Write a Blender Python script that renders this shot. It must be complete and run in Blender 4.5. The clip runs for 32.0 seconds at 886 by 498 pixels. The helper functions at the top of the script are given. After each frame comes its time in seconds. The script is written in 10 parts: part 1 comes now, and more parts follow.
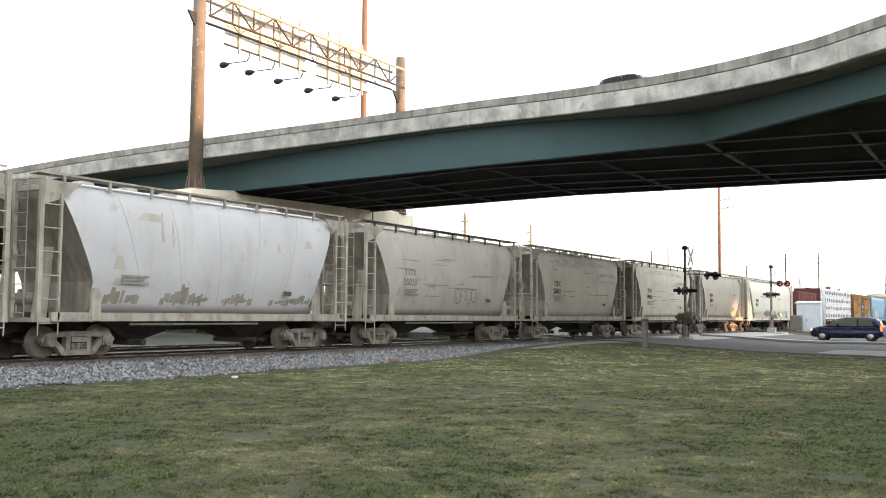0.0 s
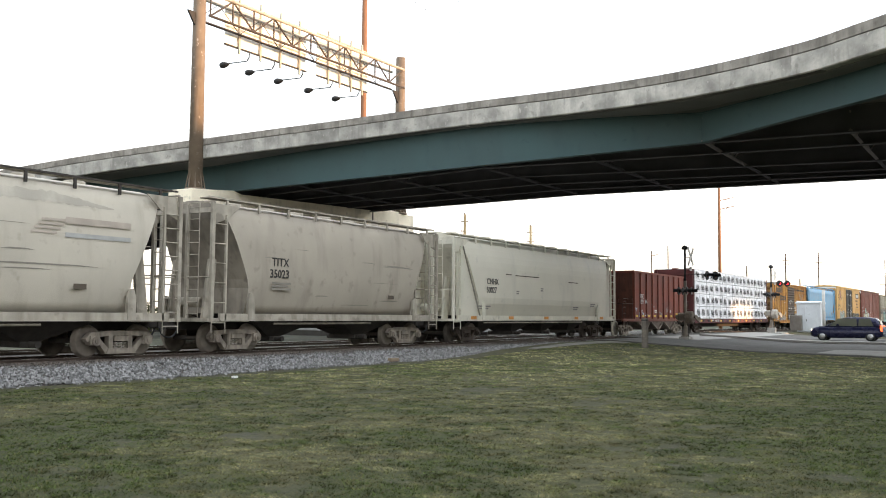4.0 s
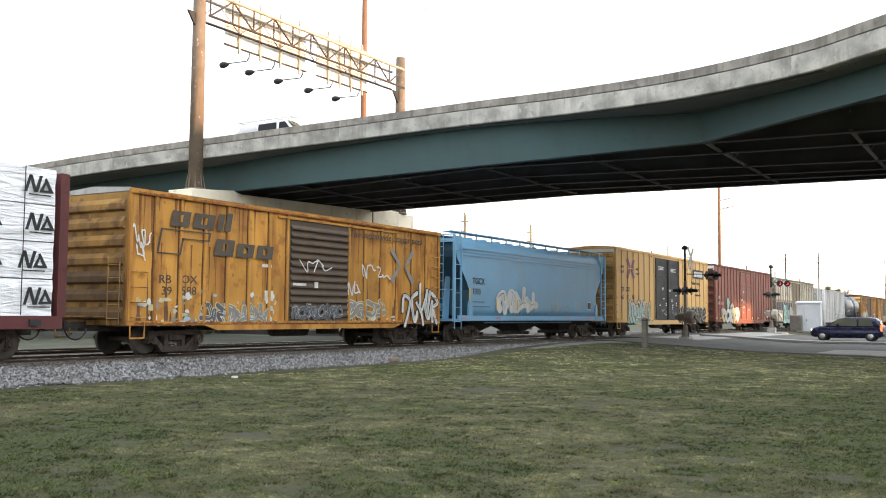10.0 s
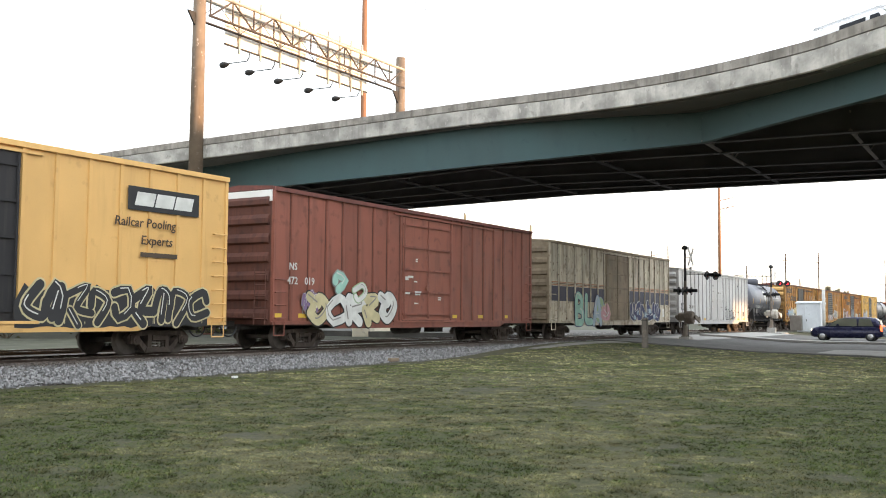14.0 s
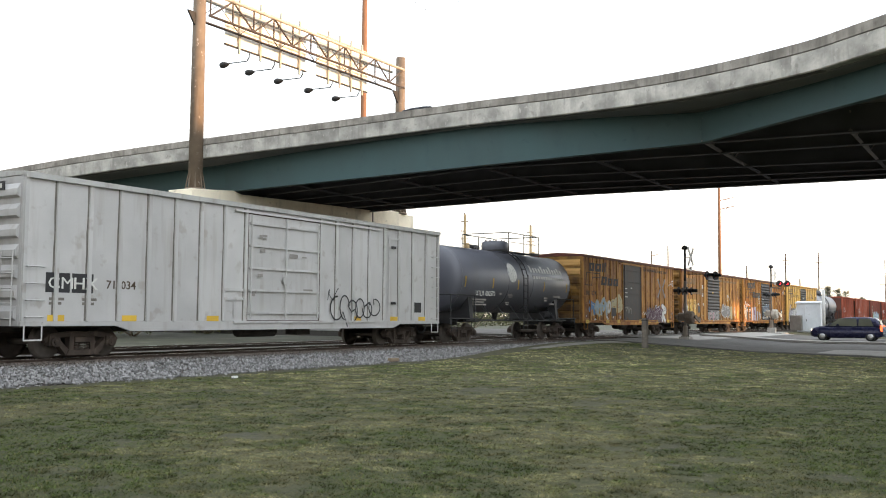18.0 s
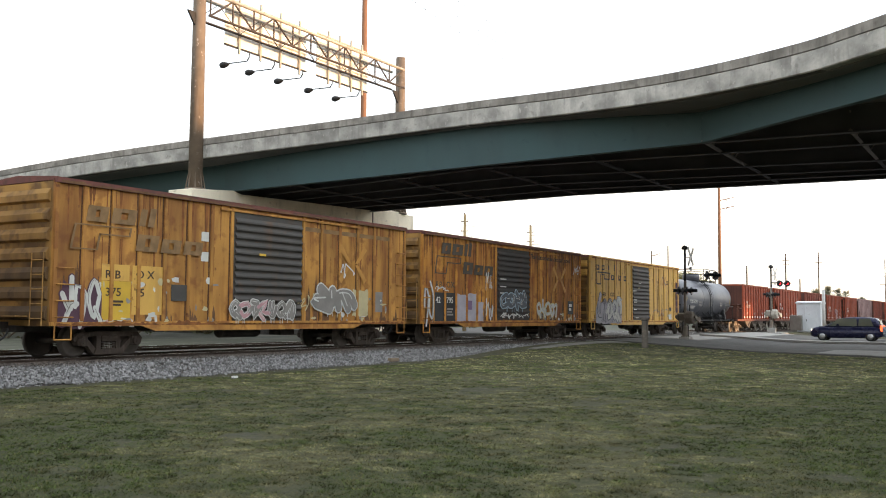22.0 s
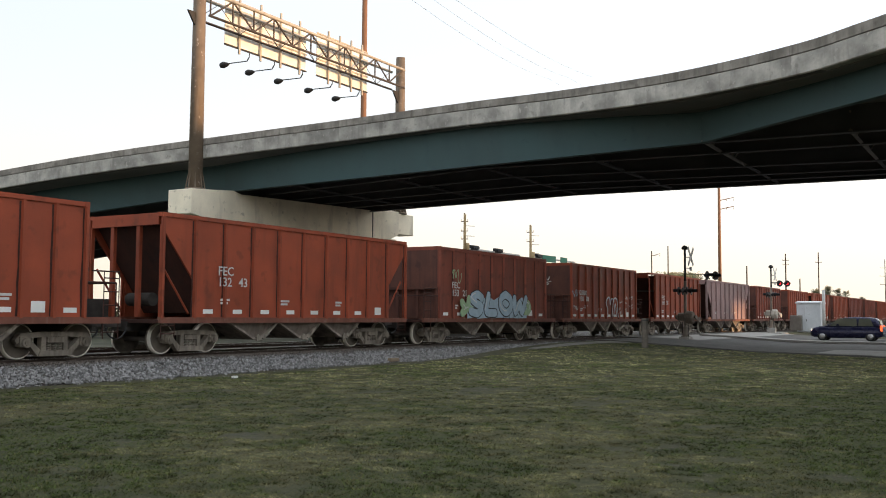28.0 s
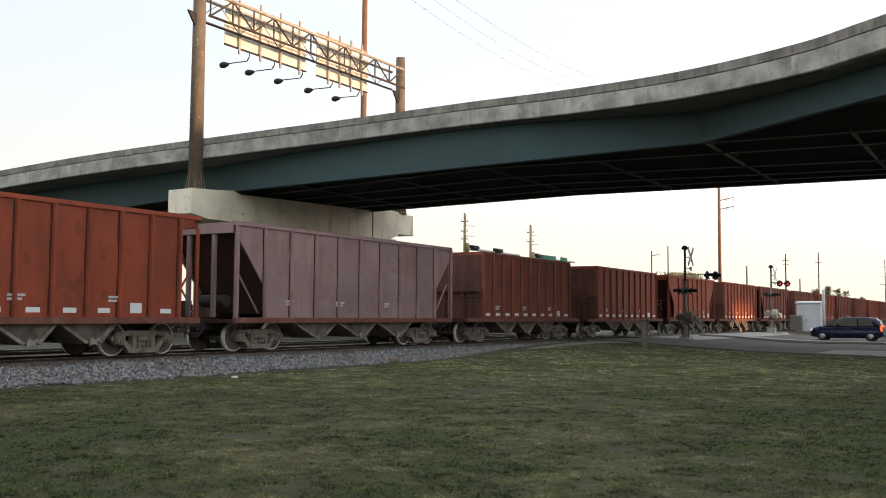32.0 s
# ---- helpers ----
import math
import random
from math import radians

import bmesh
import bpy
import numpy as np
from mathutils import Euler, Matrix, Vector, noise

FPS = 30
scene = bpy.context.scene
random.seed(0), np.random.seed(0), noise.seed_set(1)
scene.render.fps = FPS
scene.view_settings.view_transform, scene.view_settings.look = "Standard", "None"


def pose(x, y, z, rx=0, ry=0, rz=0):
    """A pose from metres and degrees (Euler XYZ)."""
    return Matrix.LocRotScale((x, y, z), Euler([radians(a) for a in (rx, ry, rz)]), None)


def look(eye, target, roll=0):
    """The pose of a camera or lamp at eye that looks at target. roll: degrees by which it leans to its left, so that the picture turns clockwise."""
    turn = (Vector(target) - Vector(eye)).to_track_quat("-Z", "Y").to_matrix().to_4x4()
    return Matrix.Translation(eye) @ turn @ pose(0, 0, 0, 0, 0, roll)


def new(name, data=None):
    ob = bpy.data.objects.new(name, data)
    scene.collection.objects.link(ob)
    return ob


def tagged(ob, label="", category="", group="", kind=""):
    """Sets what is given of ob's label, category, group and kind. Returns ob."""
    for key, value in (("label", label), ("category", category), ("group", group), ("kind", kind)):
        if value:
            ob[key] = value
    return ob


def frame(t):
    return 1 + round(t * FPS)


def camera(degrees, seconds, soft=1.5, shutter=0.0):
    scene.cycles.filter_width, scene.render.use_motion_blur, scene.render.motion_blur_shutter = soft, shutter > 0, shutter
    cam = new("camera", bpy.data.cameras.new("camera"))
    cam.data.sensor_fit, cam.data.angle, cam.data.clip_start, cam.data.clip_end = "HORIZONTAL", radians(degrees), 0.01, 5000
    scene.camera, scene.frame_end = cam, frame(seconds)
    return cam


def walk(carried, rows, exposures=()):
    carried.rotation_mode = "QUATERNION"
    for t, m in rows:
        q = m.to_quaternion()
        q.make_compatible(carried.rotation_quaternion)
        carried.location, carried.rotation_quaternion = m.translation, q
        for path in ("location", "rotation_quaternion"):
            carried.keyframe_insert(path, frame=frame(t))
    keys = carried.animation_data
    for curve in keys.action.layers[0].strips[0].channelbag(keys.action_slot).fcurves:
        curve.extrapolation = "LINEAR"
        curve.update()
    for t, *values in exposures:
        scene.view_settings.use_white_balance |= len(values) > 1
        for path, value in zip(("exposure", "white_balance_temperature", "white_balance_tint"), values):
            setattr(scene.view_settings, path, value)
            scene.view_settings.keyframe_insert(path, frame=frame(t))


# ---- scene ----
EYE = (0.0, 0.0, 1.186)
AHEAD = (0.8524, 0.5183, 0.0690)
# the clip's camera opens and closes as pale or dark cars fill its picture
EXPOSURE = [(0,1.0),(3,.98),(6,.05),(7,.1),(8,.42),(9,.75),(11,.98),(14,1.0),(17,.76),(19,.82),(20,.93),(21,.9),(22,.5),(23,.2),(25,.0),(29,-.02),(32,-.05)]
cam = camera(49.43, 32.0, soft=1.0)
STILL = look(EYE, [EYE[i] + AHEAD[i] for i in range(3)], 0.42)
walk(cam, [(0.0, STILL), (32.0, STILL)], exposures=EXPOSURE)

# ---- sky and sun: a low evening sun behind thin bright haze ----
SUN_EL, SUN_AZ = radians(5.0), radians(168.0)
SUN_DIR = Vector((math.sin(SUN_AZ) * math.cos(SUN_EL), math.cos(SUN_AZ) * math.cos(SUN_EL), math.sin(SUN_EL)))
world = bpy.data.worlds.new("sky")
world.use_nodes = True
scene.world = world
wn, wl = world.node_tree.nodes, world.node_tree.links
sky = wn.new("ShaderNodeTexSky")
sky.sky_type, sky.sun_disc = "NISHITA", False
sky.sun_elevation, sky.sun_rotation = SUN_EL, SUN_AZ
sky.dust_density, sky.air_density, sky.ozone_density = 2.0, 1.0, 1.0
haze = wn.new("ShaderNodeMix")
haze.data_type = "RGBA"
haze.inputs["Factor"].default_value = 0.8
gain = wn.new("ShaderNodeVectorMath")
gain.operation = "SCALE"
gain.inputs["Scale"].default_value = 1.0
wl.new(sky.outputs[0], gain.inputs[0])
wl.new(gain.outputs[0], haze.inputs["A"])
# thin evening haze, warmer towards the horizon
tc = wn.new("ShaderNodeTexCoord")
sep = wn.new("ShaderNodeSeparateXYZ")
wl.new(tc.outputs["Generated"], sep.inputs[0])
band = wn.new("ShaderNodeValToRGB")
band.color_ramp.elements[0].position, band.color_ramp.elements[0].color = 0.0, (0.98, 0.87, 0.69, 1)
band.color_ramp.elements[1].position, band.color_ramp.elements[1].color = 0.28, (0.87, 0.93, 0.99, 1)
mid = band.color_ramp.elements.new(0.12)
mid.color = (0.975, 0.95, 0.9, 1)
wl.new(sep.outputs["Z"], band.inputs[0])
lift = wn.new("ShaderNodeVectorMath")
lift.operation = "SCALE"
# the haze is brighter towards the low sun
toward = wn.new("ShaderNodeVectorMath")
toward.operation = "DOT_PRODUCT"
toward.inputs[1].default_value = SUN_DIR
wl.new(tc.outputs["Generated"], toward.inputs[0])
glowing = wn.new("ShaderNodeMapRange")
for sock, v in (("From Min", -1.0), ("From Max", 1.0), ("To Min", 7.6), ("To Max", 12.4)):
    glowing.inputs[sock].default_value = v
wl.new(toward.outputs["Value"], glowing.inputs["Value"])
wl.new(glowing.outputs[0], lift.inputs["Scale"])
wl.new(band.outputs[0], lift.inputs[0])
wl.new(lift.outputs[0], haze.inputs["B"])
wl.new(haze.outputs["Result"], wn["Background"].inputs["Color"])
wn["Background"].inputs["Strength"].default_value = 0.15
sun = new("sun", bpy.data.lights.new("sun", "SUN"))
sun.data.energy, sun.data.angle, sun.data.color = 5.0, radians(0.6), (1.0, 0.58, 0.28)
sun.matrix_world = look(SUN_DIR * 100, (0, 0, 0))


# ---- materials ----
MATS = {}


def mat(name, base, rough=0.75, metal=0.0, var=0.12, scale=1.5, fine=40.0, dirt=None, amount=0.0, streak=6.0, low=0.0,
        bump=0.15, rand=0.0, spec=0.35, second=None, chips=None):
    """A painted, cast or natural surface: broad and fine variation, streaky dirt of its own colour, fine relief."""
    if name in MATS:
        return MATS[name]
    m = MATS[name] = bpy.data.materials.new(name)
    m.use_nodes = True
    n, l = m.node_tree.nodes, m.node_tree.links
    p = n["Principled BSDF"]
    p.inputs["Roughness"].default_value, p.inputs["Metallic"].default_value = rough, metal
    p.inputs["Specular IOR Level"].default_value = spec
    tc = n.new("ShaderNodeTexCoord")
    info = n.new("ShaderNodeObjectInfo")

    def noise_at(sc, stretch=(1, 1, 1), detail=4.0, seedy=True):
        mp = n.new("ShaderNodeMapping")
        mp.inputs["Scale"].default_value = stretch
        l.new(tc.outputs["Object"], mp.inputs["Vector"])
        if seedy:
            off = n.new("ShaderNodeMath")
            off.operation = "MULTIPLY"
            off.inputs[1].default_value = 37.0
            l.new(info.outputs["Random"], off.inputs[0])
            l.new(off.outputs[0], mp.inputs["Location"])
        t = n.new("ShaderNodeTexNoise")
        t.inputs["Scale"].default_value, t.inputs["Detail"].default_value = sc, detail
        l.new(mp.outputs[0], t.inputs["Vector"])
        return t.outputs["Fac"]

    def ramp(fac, a, b, lo=0.0, hi=1.0):
        r = n.new("ShaderNodeMapRange")
        for k, v in zip(("From Min", "From Max", "To Min", "To Max"), (a, b, lo, hi)):
            r.inputs[k].default_value = v
        l.new(fac, r.inputs["Value"])
        return r.outputs[0]

    def mix(fac, a, b, kind="MIX"):
        x = n.new("ShaderNodeMix")
        x.data_type, x.blend_type = "RGBA", kind
        for sock, v in (("Factor", fac), ("A", a), ("B", b)):
            if isinstance(v, bpy.types.NodeSocket):
                l.new(v, x.inputs[sock])
            elif sock == "Factor":
                x.inputs[sock].default_value = v
            else:
                x.inputs[sock].default_value = (*v[:3], 1)
        return x.outputs["Result"]

    dark, light = [c * (1 - var) for c in base], [min(1, c * (1 + var)) for c in (second or base)]
    if second:
        dark = base
    broad = noise_at(scale)
    small = noise_at(fine, detail=3.0)
    col = mix(ramp(broad, 0.35, 0.65), dark, light)
    col = mix(ramp(small, 0.3, 0.7, 0.0, 0.5 * var + 0.05), col, [c * 0.55 for c in base])
    if dirt and amount:
        s = noise_at(1.0, (streak, streak, 0.35), 6.0)
        col = mix(ramp(s, 0.62 - 0.4 * amount, 0.85 - 0.3 * amount, 0, min(1, 0.35 + amount)), col, dirt)
        blot = noise_at(2.3, detail=7.0)
        col = mix(ramp(blot, 0.66 - 0.25 * amount, 0.74 - 0.2 * amount, 0, min(1, 0.3 + 0.6 * amount)), col, dirt)
    if chips:
        fleck = noise_at(5.5, (1, 1, 0.7), 9.0)
        col = mix(ramp(fleck, 0.6 - 0.2 * chips[1], 0.64 - 0.2 * chips[1], 0, 0.85), col, chips[0])
    if rand:
        bright = ramp(info.outputs["Random"], 0, 1, 1 - rand, 1 + rand)
        v = n.new("ShaderNodeVectorMath")
        v.operation = "SCALE"
        l.new(col, v.inputs[0])
        l.new(bright, v.inputs["Scale"])
        col = v.outputs[0]
    l.new(col, p.inputs["Base Color"])
    if bump:
        b = n.new("ShaderNodeBump")
        b.inputs["Strength"].default_value, b.inputs["Distance"].default_value = bump, 0.02
        l.new(small, b.inputs["Height"])
        l.new(b.outputs[0], p.inputs["Normal"])
    l.new(ramp(broad, 0.3, 0.7, max(0.02, rough - 0.1), min(1, rough + 0.1)), p.inputs["Roughness"])
    return m


def glow(name, color, strength):
    m = MATS[name] = bpy.data.materials.new(name)
    m.use_nodes = True
    p = m.node_tree.nodes["Principled BSDF"]
    p.inputs["Base Color"].default_value = (*color, 1)
    p.inputs["Emission Color"].default_value = (*color, 1)
    p.inputs["Emission Strength"].default_value = strength
    return m


CONCRETE = mat("weathered_concrete", (0.27, 0.262, 0.243), 0.9, scale=1.0, fine=9, second=(0.43, 0.415, 0.385), var=0.25, dirt=(0.155, 0.147, 0.135), amount=0.24, streak=2.8, bump=0.4, rand=0.14, chips=((0.46, 0.44, 0.405), -0.2))
# overhang grey kept dark for the shade under the deck's edge
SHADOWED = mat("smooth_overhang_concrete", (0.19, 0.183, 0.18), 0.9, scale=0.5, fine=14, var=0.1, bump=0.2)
STAINED = mat("rain_stained_concrete", (0.2, 0.185, 0.165), 0.9, scale=1.1, fine=14, second=(0.31, 0.29, 0.26), var=0.2, dirt=(0.11, 0.1, 0.09), amount=0.34, streak=4.0, bump=0.4)
CAPSTONE = mat("pier_concrete", (0.84, 0.77, 0.62), 0.9, var=0.12, scale=0.5, fine=15, dirt=(0.16, 0.14, 0.115), amount=0.16, streak=1.2, bump=0.2)
# soffit and inner girders: shade under the deck put into dark colours
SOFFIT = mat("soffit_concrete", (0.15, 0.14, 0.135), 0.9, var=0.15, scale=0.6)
UNDERSHADE = mat("shade_dark_inner_girder", (0.085, 0.08, 0.088), 0.8, var=0.2, scale=0.5)
TEAL = mat("teal_girder_paint", (0.05, 0.09, 0.095), 0.68, var=0.1, scale=0.4, dirt=(0.03, 0.06, 0.07), amount=0.12, streak=1.0)
GALV = mat("galvanised_steel", (0.5, 0.45, 0.38), 0.6, 0.1, var=0.15, scale=4, dirt=(0.2, 0.12, 0.07), amount=0.15)
RUSTPOLE = mat("rust_brown_pole", (0.175, 0.135, 0.1), 0.8, var=0.15, scale=1.5, dirt=(0.36, 0.3, 0.25), amount=0.12, streak=3, chips=((0.4, 0.36, 0.32), -0.3))
SIGNBACK = mat("sign_back_aluminium", (0.88, 0.86, 0.8), 0.6, 0.0, var=0.08)
DARKSTEEL = mat("dark_steel", (0.045, 0.043, 0.042), 0.7, 0.3, var=0.2, scale=5)
WOODPOLE = mat("wood_pole", (0.075, 0.05, 0.036), 0.9, var=0.2, scale=3)
RAILSTEEL = mat("rail_steel", (0.075, 0.055, 0.045), 0.7, 0.3, var=0.15)
RAILTOP = mat("polished_rail", (0.62, 0.6, 0.58), 0.25, 0.95, var=0.05)
TIE = mat("creosoted_tie", (0.09, 0.074, 0.062), 0.95, var=0.25, scale=5, rand=0.2)
BALLAST = mat("ballast_bed", (0.08, 0.07, 0.062), 0.95, var=0.3, scale=9, fine=60, bump=0.7)
ASPHALT = mat("asphalt", (0.108, 0.103, 0.096), 0.92, var=0.2, scale=0.5, fine=60, dirt=(0.06, 0.057, 0.053), amount=0.3, streak=0.6, bump=0.3)
PAVING = mat("pale_concrete_paving", (0.33, 0.32, 0.3), 0.9, var=0.12, scale=0.7, dirt=(0.2, 0.18, 0.16), amount=0.15, streak=0.6)
SAND = mat("sandy_yard", (0.06, 0.062, 0.04), 0.95, var=0.3, scale=0.25, fine=9, dirt=(0.2, 0.19, 0.15), amount=0.2, streak=0.5)
WHITE = mat("white_paint", (0.74, 0.74, 0.72), 0.6, var=0.05)
BLACKPAINT = mat("black_paint", (0.025, 0.025, 0.027), 0.6, var=0.1)
TRUCK = mat("road_dusted_truck_steel", (0.27, 0.235, 0.195), 0.85, 0.1, var=0.25, scale=4, dirt=(0.07, 0.055, 0.045), amount=0.3)
TRUCKRUST = mat("rusty_truck_steel", (0.058, 0.044, 0.036), 0.85, 0.1, var=0.25, scale=4, dirt=(0.16, 0.125, 0.1), amount=0.2)
WHEEL = mat("wheel_steel", (0.11, 0.095, 0.085), 0.7, 0.4, var=0.2, scale=5)
DUSTWHEEL = mat("dusty_wheel_steel", (0.17, 0.145, 0.12), 0.8, 0.1, var=0.2, scale=5)
TREAD = mat("bright_wheel_tread", (0.78, 0.74, 0.66), 0.5, 0.1, var=0.1)
CHUTE = mat("stone_dusted_chute_steel", (0.2, 0.165, 0.14), 0.9, 0.0, var=0.25, scale=3, dirt=(0.07, 0.05, 0.042), amount=0.35, streak=3)
SILLDUST = mat("dusty_red_sill", (0.17, 0.066, 0.046), 0.85, var=0.2, scale=2.5, dirt=(0.24, 0.17, 0.13), amount=0.18)
UNDER = mat("grimy_underframe", (0.05, 0.044, 0.04), 0.9, 0.1, var=0.3, scale=4)


# ---- building blocks ----
def block(bm, x0, x1, y0, y1, z0, z1):
    vs = [bm.verts.new((x, y, z)) for x in (x0, x1) for y in (y0, y1) for z in (z0, z1)]
    for f in ((0, 1, 3, 2), (4, 6, 7, 5), (0, 4, 5, 1), (2, 3, 7, 6), (0, 2, 6, 4), (1, 5, 7, 3)):
        bm.faces.new([vs[i] for i in f])
    return vs


def tube(bm, p0, p1, r, r2=None, seg=8, caps=True):
    p0, p1 = Vector(p0), Vector(p1)
    d = (p1 - p0)
    q = d.to_track_quat("Z", "Y")
    r2 = r if r2 is None else r2
    rings = []
    for p, rad in ((p0, r), (p1, r2)):
        rings.append([bm.verts.new(p + q @ Vector((rad * math.cos(2 * math.pi * k / seg), rad * math.sin(2 * math.pi * k / seg), 0))) for k in range(seg)])
    for k in range(seg):
        f = bm.faces.new((rings[0][k], rings[0][(k + 1) % seg], rings[1][(k + 1) % seg], rings[1][k]))
        f.smooth = seg > 6
    if caps:
        bm.faces.new(rings[0][::-1])
        bm.faces.new(rings[1])


def prism(bm, pts, axis, a, b):
    """A 2D outline pushed along an axis ('x': pts are y, z; 'y': x, z; 'z': x, y)."""
    def at(u, v, w):
        return {"x": (w, u, v), "y": (u, w, v), "z": (u, v, w)}[axis]
    lo, hi = [bm.verts.new(at(u, v, a)) for u, v in pts], [bm.verts.new(at(u, v, b)) for u, v in pts]
    n = len(pts)
    for k in range(n):
        bm.faces.new((lo[k], lo[(k + 1) % n], hi[(k + 1) % n], hi[k]))
    bm.faces.new(lo[::-1])
    bm.faces.new(hi)


def revolve(bm, axis_pts, seg=24, axis="y", at=(0, 0, 0), smooth=True):
    """Rings (position along the axis, radius), closed at both ends when the radius is small."""
    rings = []
    for w, r in axis_pts:
        ring = []
        for k in range(seg):
            c, s = r * math.cos(2 * math.pi * k / seg), r * math.sin(2 * math.pi * k / seg)
            p = {"y": (c, w, s), "x": (w, c, s), "z": (c, s, w)}[axis]
            ring.append(bm.verts.new((p[0] + at[0], p[1] + at[1], p[2] + at[2])))
        rings.append(ring)
    for i in range(len(rings) - 1):
        for k in range(seg):
            f = bm.faces.new((rings[i][k], rings[i][(k + 1) % seg], rings[i + 1][(k + 1) % seg], rings[i + 1][k]))
            f.smooth = smooth
    bm.faces.new(rings[0][::-1])
    bm.faces.new(rings[-1])


def mesh_of(name, bm, material, bevel=0.0):
    if bevel:
        bmesh.ops.bevel(bm, geom=[e for e in bm.edges], offset=bevel, segments=1, affect="EDGES", clamp_overlap=True)
    bmesh.ops.recalc_face_normals(bm, faces=bm.faces)
    me = bpy.data.meshes.new(name)
    bm.to_mesh(me)
    bm.free()
    me.materials.append(material)
    return me


def part(name, bm, material, parent, label="", bevel=0.0, kind=""):
    """Links a bmesh, or a mesh that is shared, as one object under a thing or a part."""
    me = bm if isinstance(bm, bpy.types.Mesh) else mesh_of(name, bm, material, bevel)
    ob = new(name, me)
    ob.parent = parent
    return tagged(ob, label=label, kind=kind)


def place(name, me, parent, loc=(0, 0, 0), rz=0.0, label="", scale=None):
    ob = new(name, me)
    ob.parent = parent
    ob.location, ob.rotation_euler = loc, (0, 0, radians(rz))
    if scale:
        ob.scale = scale
    return tagged(ob, label=label)


def thing(name, label, category, loc=(0, 0, 0), group="", rz=0.0):
    ob = new(name)
    ob.empty_display_size = 0.3
    ob.location, ob.rotation_euler = loc, (0, 0, radians(rz))
    return tagged(ob, label, category, group)


def solid(name, bm, material, label, category="", kind="", group="", bevel=0.0):
    return tagged(new(name, mesh_of(name, bm, material, bevel)), label, category, group, kind)


B = bmesh.new

# lettering with the built-in font, as thin meshes one unit high
TEXT = {}


def preload(words):
    for w in words:
        cu = bpy.data.curves.new("lettering", "FONT")
        cu.body, cu.size, cu.extrude, cu.resolution_u, cu.offset = w, 1.0, 0.004, 2, 0.0 if "M" in w else 0.008
        ob = new("lettering", cu)
        dg = bpy.context.evaluated_depsgraph_get()
        TEXT[w] = bpy.data.meshes.new_from_object(ob.evaluated_get(dg))
        TEXT[w].name = "lettering"
        bpy.data.objects.remove(ob)
        bpy.data.curves.remove(cu)


preload(["The nationwide boxcar pool", "626 79", "next", "load", "any", "road", "TB", "OX", "RB", "66", "11", "18", "TITX", "35062", "35023", "CMHX", "CM", "HX", "50027", "71", "034", "71", "148", "TGCX", "1033", "UTLX",
         "600570", "42", "795", "TCIX", "175242", "GBRX", "158", "70", "132", "43", "153", "21", "161", "30", "155", "75", "159", "94", "472", "019", "FEC", "NS", "R B", "O X", "375", "15", "33", "876", "39", "588",
         "Railcar Pooling", "Experts"])


def lettering(parent, word, x, z, size, material, y=-1.605, wide=1.0, name="lettering", label="stencilled lettering", lean=0.0):
    """Writing on the side that faces -y; x and z are the lower left corner, size the height of capitals."""
    me = TEXT[word].copy()
    me.materials.clear()
    me.materials.append(material)
    ob = new(name, me)
    ob.parent = parent
    s = size / 0.7
    ob.matrix_local = Matrix.Translation((x, y, z)) @ Matrix.Rotation(math.pi / 2, 4, "X") @ Matrix.Diagonal((s * wide, s, 1, 1))
    if lean:
        for v in me.vertices:
            v.co.x += lean * v.co.y
    return tagged(ob, label=label)


def bars(parent, x, z, w, h, rows, material, y=-1.6, name="lettering_bar", label="unreadable small lettering"):
    """Lines of writing too small to read."""
    bm = B()
    for k in range(rows):
        a = h / rows
        block(bm, x, x + w * (1 - 0.18 * (k % 2)), y - 0.004, y, z + h - a * (k + 1) + a * 0.35, z + h - a * k)
    return part(name, bm, material, parent, label)

# ---- ground ----
def road_z(y):
    k = min(1.0, max(0.0, (y - 11.0) / 9.0))
    return -0.37 + 0.36 * k * k * (3 - 2 * k)


def road_edge(y):
    """Where the grass ends at the road, a little ragged."""
    return min(47.6, max(41.0, 43.3 + 0.55 * (y - 5.0))) + 0.35 * noise.noise((y * 0.9, 4.0, 0)) + 0.12 * noise.noise((y * 3.1, 9.0, 0))


def ground_z(x, y):
    z = -0.47
    if -45 < y < 19.6:
        k = min(1.0, max(0.0, (x - 29.0) / 15.5)) * min(1.0, max(0.0, (140 - x) / 40.0))
        z += (road_z(y) - 0.05 + 0.47) * k * k * (3 - 2 * k)
    if abs(x) < 42 and -45 < y < 18:
        z += 0.04 * noise.noise((x * 0.13, y * 0.13, 0))
    return z


TRACK_Y = 22.56
bm = B()
xs = [-1500, -600, -200, -60] + list(range(-30, 3, 3)) + [3 + 0.25 * i for i in range(188)] + list(range(50, 130, 4)) + [180, 260, 500, 1000, 2500]
ys = [-1500, -500, -150] + list(range(-40, -9, 3)) + [-9 + 0.25 * i for i in range(115)] + [21, 24, 30, 40, 60, 120, 300, 900, 2500]
LATTICE = np.random.default_rng(21).random((256, 256))


